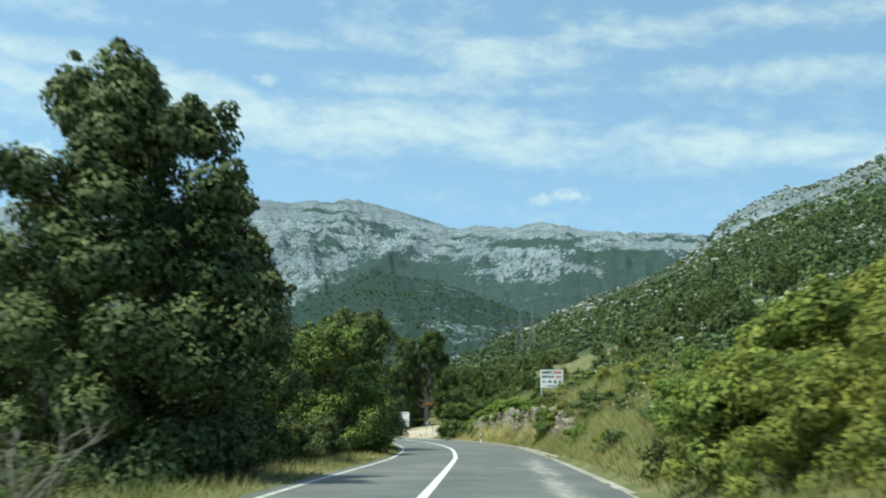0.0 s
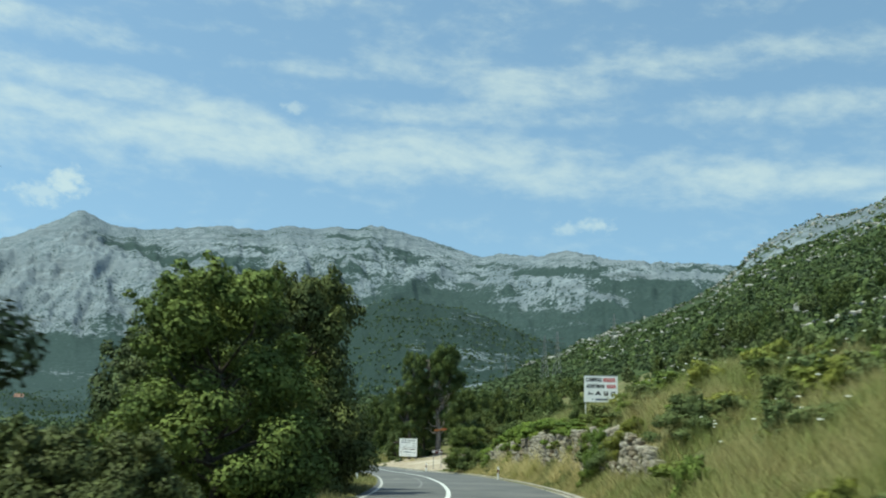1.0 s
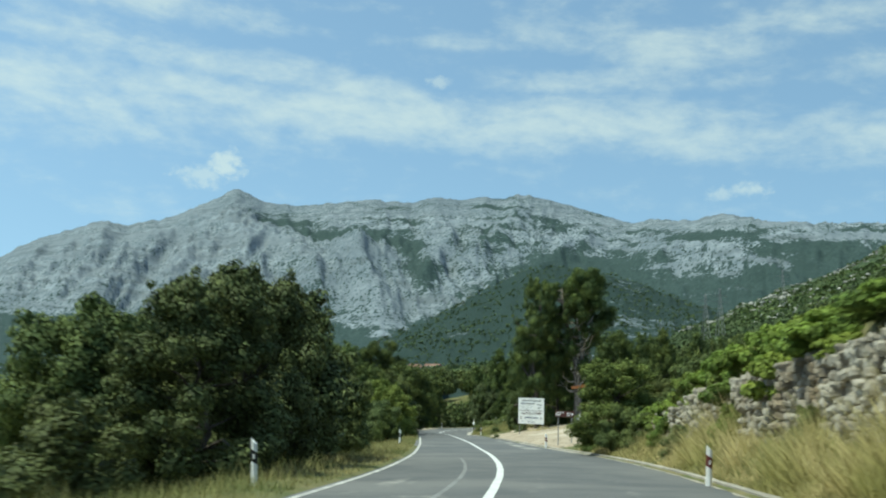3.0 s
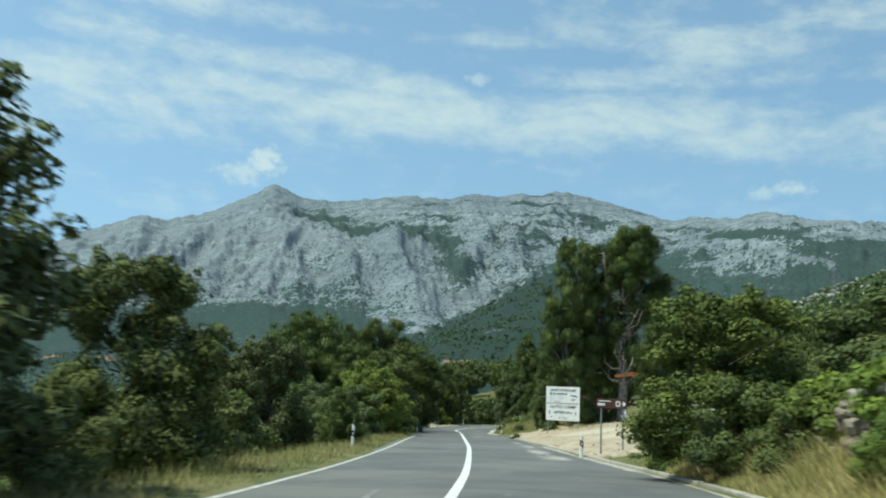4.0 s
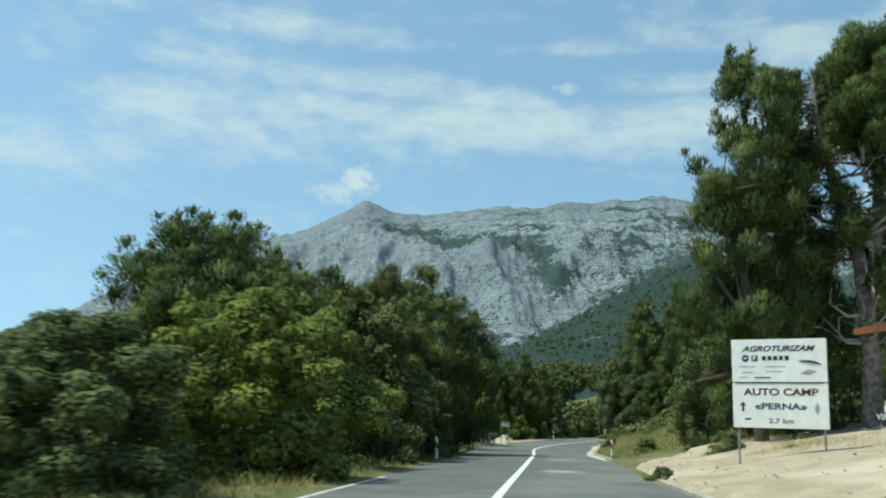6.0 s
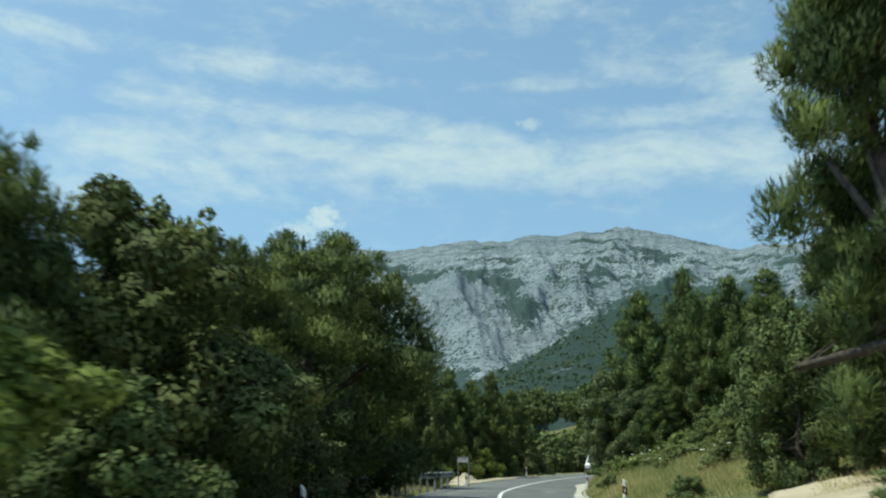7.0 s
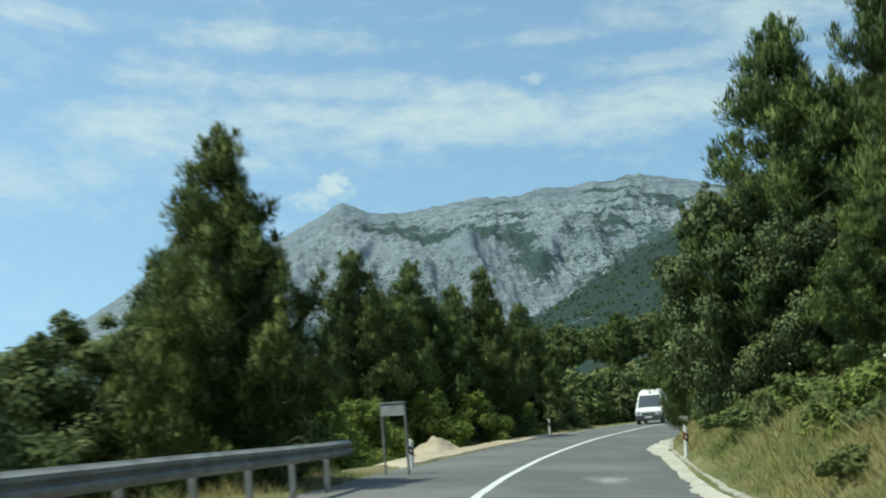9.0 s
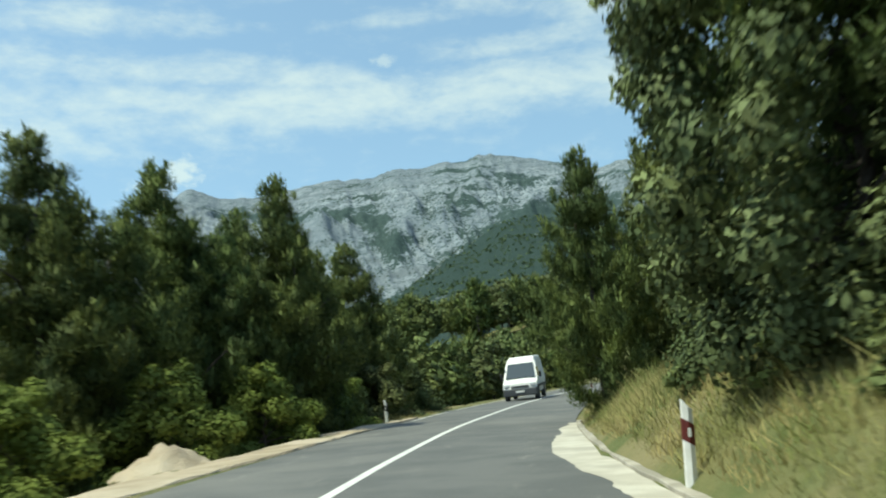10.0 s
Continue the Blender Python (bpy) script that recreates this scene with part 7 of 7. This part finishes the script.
def stop_sign_board():
    """A board seen from behind beyond the guard rail, on two legs."""
    x0, y0, x1, y1 = -26.5, 203.7, -25.65, 203.3
    a = math.degrees(math.atan2(y1 - y0, x1 - x0))
    cx, cy = (x0 + x1) / 2, (y0 + y1) / 2
    top = -17.48
    W = 0.84
    gz = ground_at(cx, cy)[0]
    ob = thing("road_sign", pose(cx, cy, gz, 0, 0, a), "small grey sign board seen from behind on two legs", "sign", "boards beside the road")
    part("panel", bm_mesh("back_panel", box_bm(W, 0.02, 0.30, (0, 0, top - gz - 0.17), 0.004), M_GREYPAINT), ob)
    part("frame", bm_mesh("back_frame", box_bm(W + 0.08, 0.04, 0.04, (0, -0.01, top - gz), 0.004), M_STEEL), ob)
    for s in (-1, 1):
        part("leg", bm_mesh("leg", box_bm(0.05, 0.05, top - gz + 0.3, (s * W * 0.48, 0.03, (top - gz - 0.3) / 2), 0.006), M_STEEL), ob)


stop_sign_board()


def pine_boards():
    """The orange arrow board nailed to the old pine, and the wine stand at its foot."""
    x, y, z = -2.5, 167.0, -12.85
    ob = thing("arrow_board", pose(x, y, z, 4, -6, -8), "weathered orange wooden arrow board nailed to the pine", "sign")
    bm = bmesh.new()
    prof = [(-0.95, -0.12), (0.45, -0.10), (0.60, -0.14), (1.0, 0.06), (0.55, 0.22), (0.0, 0.24), (-0.3, 0.16), (-0.95, 0.12)]
    f = [bm.verts.new((a, -0.02, b)) for a, b in prof]
    g = [bm.verts.new((a, 0.02, b)) for a, b in prof]
    bm.faces.new(f)
    bm.faces.new(g[::-1])
    for i in range(len(prof)):
        j = (i + 1) % len(prof)
        bm.faces.new((f[j], f[i], g[i], g[j]))
    part("board", bm_mesh("arrow_wood", bm, M_ORANGE), ob)
    part("tip", bm_mesh("arrow_tip", box_bm(0.34, 0.012, 0.1, (0.68, -0.028, 0.06), 0.004), M_REDINK), ob, "red painted tip")
    x, y = -2.6, 165.9
    gz = ground_at(x, y)[0]
    w = thing("wine_stand", pose(x, y, gz, 0, 0, -8), "white painted wine board with a bottle shape above", "sign")
    part("board", bm_mesh("vino_board", box_bm(0.72, 0.05, 0.30, (0, 0, 0.50), 0.006), M_INK), w, "black board")
    part("lettering", text_mesh("t7", "VINO", 0.3, M_WHITE, 0, 0.012, 0.66), w, "white capitals", Matrix.Translation((0, -0.03, 0.50)))
    bot = tube([(0.05, 0, 0.65), (0.05, 0, 0.85), (0.05, 0, 0.92), (0.05, 0, 1.06)], [0.08, 0.08, 0.035, 0.03], 10)
    part("bottle", mesh_of("bottle", *bot, M_WHITE, True), w, "white bottle shape")
    part("stake", bm_mesh("stake", box_bm(0.05, 0.05, 0.85, (-0.15, 0.05, 0.25), 0.006), M_DEAD), w)
    rng = np.random.default_rng(88)
    for i in range(26):
        bm = bmesh.new()
        bmesh.ops.create_icosphere(bm, subdivisions=1, radius=1.0)
        s = rng.uniform(0.10, 0.26)
        for v in bm.verts:
            v.co = v.co * s * (1 + rng.uniform(-0.25, 0.25))
            v.co.z *= 0.6
        px, py = x + rng.normal() * 0.75 + 0.2, y + rng.normal() * 0.4 + 0.3
        st = new("stone", bm_mesh("loose_stone", bm, M_STONE))
        st.matrix_basis = pose(px, py, ground_at(px, py)[0] + s * 0.25, 0, 0, rng.uniform(0, 360))
        tagged(st, "pale loose limestone lump at the foot of the pine", "stone", "stones round the pine")


pine_boards()

# ---- guard rails ----


def guard_rail(name, points, top, label, material=M_STEEL, spacing=2.0):
    """A W-beam on posts along points (x, y, ground z)."""
    P = [Vector(p) for p in points]
    ob = thing(name, Matrix.Translation(P[0]), label, "guard rail")
    prof = [(0.0, 0.0), (0.03, -0.03), (0.08, -0.06), (0.08, -0.11), (0.02, -0.15), (0.02, -0.17), (0.08, -0.21), (0.08, -0.26), (0.03, -0.29), (0.0, -0.32)]
    verts, faces = [], []
    for i, p in enumerate(P):
        d = (P[min(i + 1, len(P) - 1)] - P[max(i - 1, 0)])
        n = Vector((d.y, -d.x, 0)).normalized()
        for thickness in (0.0, -0.006):
            for a, b in prof:
                q = p - P[0] + n * (a * 1.0 + thickness) + Vector((0, 0, top + b))
                verts.append(tuple(q))
    k = len(prof)
    for i in range(len(P) - 1):
        o, o2 = i * 2 * k, (i + 1) * 2 * k
        for j in range(k - 1):
            faces.append((o + j, o2 + j, o2 + j + 1, o + j + 1))
            faces.append((o + k + j + 1, o2 + k + j + 1, o2 + k + j, o + k + j))
        faces.append((o, o + k, o2 + k, o2))
        faces.append((o + k - 1, o2 + k - 1, o2 + 2 * k - 1, o + 2 * k - 1))
    for o in (0, (len(P) - 1) * 2 * k):
        for j in range(k - 1):
            faces.append((o + j, o + j + 1, o + k + j + 1, o + k + j))
    part("beam", mesh_of("beam", verts, faces, material), ob)
    post = bm_mesh("rail_post", box_bm(0.06, 0.11, top + 0.35, (0, 0, (top - 0.42) / 2), 0.006), material)
    acc = 0.0
    for i in range(len(P) - 1):
        seg = (P[i + 1] - P[i]).length
        while acc <= seg:
            p = P[i].lerp(P[i + 1], acc / seg) - P[0]
            d = P[i + 1] - P[i]
            n = Vector((d.y, -d.x, 0)).normalized()
            part("post", post, ob, "", Matrix.Translation(p - n * 0.07) @ Matrix.Rotation(math.atan2(d.y, d.x), 4, "Z"))
            acc += spacing
        acc -= seg
    return ob


rail_pts = []
for v in np.arange(173.4, 200.2, 1.9):
    w = float(left_w(v)) + 0.55 - 0.95 * float(ramp01(v, 184, 200))
    rx_, ry_, rz_ = beside(v, -w)
    rail_pts.append((rx_, ry_, rz_ + 0.15))
guard_rail("guard_rail", rail_pts, 0.78, "grey galvanised steel guard rail on posts beside the road")


def three_bar_rail():
    """Posts with three round bars between them, at the back of the clearing."""
    pts = [Vector((1.2 + 2.0 * i, 141.2 - 0.25 * i, ground_at(1.2 + 2.0 * i, 141.2 - 0.25 * i)[0])) for i in range(4)]
    ob = thing("railing", Matrix.Translation(pts[0]), "pale grey three-bar railing at the edge of the clearing", "railing")
    for p in pts:
        q = p - pts[0]
        part("post", mesh_of("railing_post", *tube([q + Vector((0, 0, -0.4)), q + Vector((0, 0, 1.14))], [0.045, 0.045], 8), M_GREYPAINT, True), ob)
    for h in (1.08, 0.70, 0.34):
        part("bar", mesh_of("railing_bar", *tube([p - pts[0] + Vector((0, -0.06, h)) for p in pts], [0.055] * 4, 8), M_DEAD, True), ob)


three_bar_rail()

# ---- the van ----


def build_van():
    """A white high-roof panel van: body, cab glass, bumpers, lamps, mirrors, wheels."""
    vy = 257.5
    x, y, z = beside(vy, -1.15)
    g = float(road_x(vy + 1) - road_x(vy - 1)) / 2
    ob = thing("van", pose(x, y, z, 0, 0, -math.degrees(math.atan(g)) + 2), "white high-roof panel van with grey bumpers on the road", "van")
    # the van faces -y: profile in (y, z), half width by height
    prof = [(-2.55, 0.42), (-2.62, 0.72), (-2.55, 1.02), (-1.95, 1.22), (-1.20, 2.02), (-0.85, 2.34), (-0.4, 2.50), (2.5, 2.50), (2.58, 2.40), (2.62, 1.2), (2.62, 0.45)]
    half = lambda h: np.interp(h, [0.4, 0.9, 1.4, 2.2, 2.5], [0.92, 0.98, 0.97, 0.86, 0.74])
    bm = bmesh.new()
    cols = (-1.0, -0.93, -0.5, 0.5, 0.93, 1.0)
    rings = []
    for (py, pz) in prof:
        w = half(pz)
        rings.append([bm.verts.new((c * w, py + (0.10 * c * c if py < -1.0 else 0), pz - (0.05 if abs(c) == 1.0 and pz > 2.3 else 0))) for c in cols])
    for a, b in zip(rings, rings[1:]):
        for i in range(len(cols) - 1):
            bm.faces.new((a[i], a[i + 1], b[i + 1], b[i]))
    for c in (0, -1):
        vs = [r[c] for r in rings]
        bm.faces.new(vs if c == 0 else vs[::-1])
    bm.faces.new([r for r in rings[-1]] + [r for r in rings[0]][::-1])
    bmesh.ops.recalc_face_normals(bm, faces=bm.faces[:])
    part("body", bm_mesh("van_body", bm, M_WHITE), ob)

    def slab(name, y0, z0, y1, z1, w0, w1, out, material, label=""):
        b = bmesh.new()
        d = Vector((0, y1 - y0, z1 - z0)).normalized()
        n = Vector((0, -d.z, d.y)) if d.z > 0 else Vector((0, -1, 0))
        vs = []
        for k in (0.0, 1.0):
            off = n * (out * (1 - k) - 0.03 * k)
            for (yy, zz, w) in ((y0, z0, w0), (y1, z1, w1)):
                for s in (-1, 1):
                    vs.append(b.verts.new(Vector((s * w, yy, zz)) + off))
        b.faces.new((vs[0], vs[1], vs[3], vs[2]))
        b.faces.new((vs[4], vs[6], vs[7], vs[5]))
        for i, j in ((0, 1), (1, 3), (3, 2), (2, 0)):
            b.faces.new((vs[i], vs[i + 4], vs[j + 4], vs[j]))
        bmesh.ops.recalc_face_normals(b, faces=b.faces[:])
        return part(name, bm_mesh("van_" + name, b, material), ob, label)

    slab("windscreen", -1.88, 1.30, -1.12, 2.10, 0.84, 0.74, 0.035, M_GLASS, "dark raked windscreen")
    part("bumper", bm_mesh("van_bumper", box_bm(1.94, 0.34, 0.42, (0, -2.52, 0.52), 0.07), M_BUMPER), ob, "dark grey plastic front bumper")
    part("grille", bm_mesh("van_grille", box_bm(1.0, 0.10, 0.12, (0, -2.60, 0.84), 0.02), M_BUMPER), ob, "dark grille")
    part("number_plate", bm_mesh("van_plate", box_bm(0.5, 0.02, 0.11, (0, -2.70, 0.56), 0.004), M_WHITE), ob, "plain pale plate")
    for s in (-1, 1):
        part("headlight", bm_mesh("van_headlight", box_bm(0.34, 0.16, 0.2, (s * 0.74, -2.50, 0.90), 0.05), M_LAMPGLASS), ob, "clear headlamp")
        part("mirror", bm_mesh("van_mirror", box_bm(0.16, 0.10, 0.34, (s * 1.12, -1.62, 1.42), 0.04), M_BLACK), ob, "black door mirror")
        part("side_window", bm_mesh("van_side_window", box_bm(0.03, 0.85, 0.55, (s * 0.925, -1.02, 1.58), 0.01, Matrix.Rotation(radians(-4 * s), 4, "Y")), M_GLASS), ob, "dark cab window")
        part("side_strip", bm_mesh("van_side_strip", box_bm(0.05, 4.6, 0.14, (s * 0.985, 0.2, 0.78), 0.02), M_BUMPER), ob, "grey rubbing strip")
        for wy in (-1.75, 1.65):
            rot = Matrix.Rotation(radians(90), 4, "Y")
            wheel = part("wheel", bm_mesh("van_wheel", cyl_bm(0.34, 0.34, 0.22, (s * 0.86, wy, 0.34), 22, rot), M_RUBBER), ob, "black tyre")
            part("rim", bm_mesh("van_rim", cyl_bm(0.20, 0.20, 0.24, (s * 0.86, wy, 0.34), 16, rot), M_STEEL), wheel, "grey steel rim")
            part("wheel_arch", bm_mesh("van_wheel_arch", cyl_bm(0.42, 0.42, 0.16, (s * 0.90, wy, 0.40), 22, rot), M_BUMPER), ob, "dark wheel arch")


build_van()

# ---- far buildings and pylons ----


def build_houses():
    """Small rendered houses with tiled roofs on the plain and at the mountain's foot."""
    rng = np.random.default_rng(99)
    wall_bm = box_bm(10, 8, 6, (0, 0, 3.0))
    wall = bm_mesh("house_wall", wall_bm, M_WALL)
    rb = bmesh.new()
    vs = [rb.verts.new(p) for p in ((-5.6, -4.6, 5.9), (5.6, -4.6, 5.9), (5.6, 4.6, 5.9), (-5.6, 4.6, 5.9), (-5.2, 0, 8.4), (5.2, 0, 8.4))]
    for f in ((0, 1, 5, 4), (2, 3, 4, 5), (1, 2, 5), (3, 0, 4), (3, 2, 1, 0)):
        rb.faces.new([vs[i] for i in f])
    roof = bm_mesh("house_roof", rb, M_ROOF)
    win = bm_mesh("house_window", box_bm(1.2, 0.3, 1.5, (0, 0, 0)), M_GLASS)
    first = None
    spots = [(rng.uniform(-37, -24), rng.uniform(1300, 2100)) for _ in range(12)] + [(rng.uniform(-13.8, -8.0), rng.uniform(880, 1050)) for _ in range(5)] + [(-31.2 + i * 0.35, 1500 + 30 * (i % 3)) for i in range(4)]
    for a, r in spots:
        x, y = ORIGIN[0] + math.sin(radians(a)) * r, ORIGIN[1] + math.cos(radians(a)) * r
        z = float(far_height(x, y)[0])
        if z < -44:
            continue
        m = pose(x, y, z - 1.0, 0, 0, a * -1 + rng.uniform(-40, 40)) @ Matrix.Scale(rng.uniform(0.8, 1.3), 4)
        if first is None:
            first = thing("house", m, "small pale rendered house with a clay tile roof", "house", "houses on the coastal plain")
            part("wall", wall, first)
            part("roof", roof, first)
            for wx in (-3, 0, 3):
                for wz in (1.7, 4.4):
                    part("window", win, first, "", Matrix.Translation((wx, -4.0, wz)))
        else:
            made = copy_thing(first, Matrix())
            made.matrix_basis = m


build_houses()


def build_pylons():
    """Lattice power pylons on the hillside."""
    H = 26.0
    bits = []
    for s in ((-1, -1), (1, -1), (1, 1), (-1, 1)):
        bits.append(tube([(s[0] * 2.2, s[1] * 2.2, -3), (s[0] * 0.7, s[1] * 0.7, H * 0.65), (s[0] * 0.25, s[1] * 0.25, H)], [0.14, 0.11, 0.07], 4))
    for i in range(9):
        z0, z1 = H * i / 9, H * (i + 1) / 9
        w0, w1 = np.interp(z0, [0, H * 0.65, H], [2.2, 0.7, 0.25]), np.interp(z1, [0, H * 0.65, H], [2.2, 0.7, 0.25])
        for k in range(4):
            a, b = ((-1, -1), (1, -1), (1, 1), (-1, 1))[k], ((1, -1), (1, 1), (-1, 1), (-1, -1))[k]
            bits.append(tube([(a[0] * w0, a[1] * w0, z0), (b[0] * w1, b[1] * w1, z1)], [0.06, 0.06], 3))
    frame_me = mesh_of("pylon_frame", *join(bits), M_STEEL)
    arm_me = mesh_of("pylon_arm", *join([tube([(-4.2, 0, 0), (0, 0, 0.9), (4.2, 0, 0)], [0.06, 0.12, 0.06], 4), tube([(-4.2, 0, 0), (4.2, 0, 0)], [0.07, 0.07], 4)]), M_STEEL)
    first = None
    for a, r in ((6.3, 520), (7.2, 500), (10.4, 640), (3.2, 900)):
        x, y = ORIGIN[0] + math.sin(radians(a)) * r, ORIGIN[1] + math.cos(radians(a)) * r
        m = pose(x, y, float(far_height(x, y)[0]), 0, 0, 20)
        if first is None:
            first = thing("pylon", m, "grey steel lattice power pylon on the wooded slope", "pylon", "pylons on the slope")
            part("frame", frame_me, first)
            for z in (H * 0.72, H * 0.84):
                part("arm", arm_me, first, "", Matrix.Translation((0, 0, z)))
        else:
            copy_thing(first, m)


build_pylons()

# ---- the dry stone wall ----


def build_wall():
    """A dry stone retaining wall in the bank: a backing of rubble earth and separate rough blocks."""
    rng = np.random.default_rng(111)
    top_at = lambda v: float(np.interp(v, [46, 50, 56, 68, 78, 86, 94, 102, 106], [0.8, 1.7, 2.4, 2.5, 2.6, 2.5, 2.1, 1.3, 0.5]))
    foot = lambda v: float(right_w(v)) + 1.35 + 0.25 * noise.noise((v * 0.2, 0, 0))
    ys = np.arange(44, 106.1, 1.0)
    verts, faces = [], []
    for v in ys:
        for (e, h) in ((0.18, -0.3), (0.26, 0.5), (0.34, 1.0), (1.6, 1.0), (1.8, -0.3)):
            verts.append(beside(v, foot(v) + e, -0.05 + (h if h < 0 else top_at(v) * h - 0.06)))
    k = 5
    for i in range(len(ys) - 1):
        for j in range(k - 1):
            o = i * k + j
            faces.append((o, o + k, o + k + 1, o + 1))
    wall = structure("stone_wall", mesh_of("wall_core", verts, faces, M_SOIL), "dry stone retaining wall of rough pale limestone")
    blocks = []
    for q in range(8):
        bm = bmesh.new()
        bmesh.ops.create_cube(bm, size=1.0)
        bmesh.ops.subdivide_edges(bm, edges=bm.edges[:], cuts=1, use_grid_fill=True)
        for v in bm.verts:
            n_ = v.co.normalized() * 0.5
            v.co = v.co.lerp(n_ * 1.25, 0.45) + noise.noise_vector(v.co * 1.7 + Vector((q * 7.3, 0, 0))) * 0.13
        blocks.append(bm_mesh("block", bm, M_STONE))
    rest_v, rest_f, count = [], [], 0
    v = 44.0
    proto = [([tuple(p.co) for p in b.vertices], [tuple(f.vertices) for f in b.polygons]) for b in blocks]
    h = 0.0
    while h < 2.8:
        rh = rng.uniform(0.10, 0.21)
        v = 44.0 + rng.uniform(0, 0.3)
        while v < 106:
            ln = rng.uniform(0.13, 0.38) if rng.uniform() > 0.06 else rng.uniform(0.4, 0.6)
            if h + rh * 0.4 < top_at(v) + 0.12 * noise.noise((v * 0.8, 3, 0)) and rng.uniform() > 0.03:
                p = beside(v, foot(v) + 0.10 + 0.14 * h / 2.0 + rng.uniform(-0.11, 0.11), h + rh / 2 + 0.10 * noise.noise((v * 0.5, h, 0)) - 0.02)
                ax, ay = across(v)
                m = Matrix.Translation(p) @ Euler((rng.normal() * 0.2, rng.normal() * 0.2, math.atan2(float(ay), float(ax)) + rng.normal() * 0.12)).to_matrix().to_4x4() @ Matrix.Diagonal((rng.uniform(0.26, 0.38), ln * 1.04, rh * 1.06, 1))
                if 66 < v < 79 and count < 300 and h > 0.55:
                    part("stone", blocks[count % 8], wall, "", m)
                    count += 1
                else:
                    bv, bf = proto[rng.integers(8)]
                    o = len(rest_v)
                    rest_v.extend(tuple(m @ Vector(c)) for c in bv)
                    rest_f.extend(tuple(i + o for i in f) for f in bf)
            v += ln
        h += rh * 0.93
    ob = part("stonework", mesh_of("stonework", rest_v, rest_f, M_STONE), wall)
    tagged(ob, kind="stuff")


build_wall()
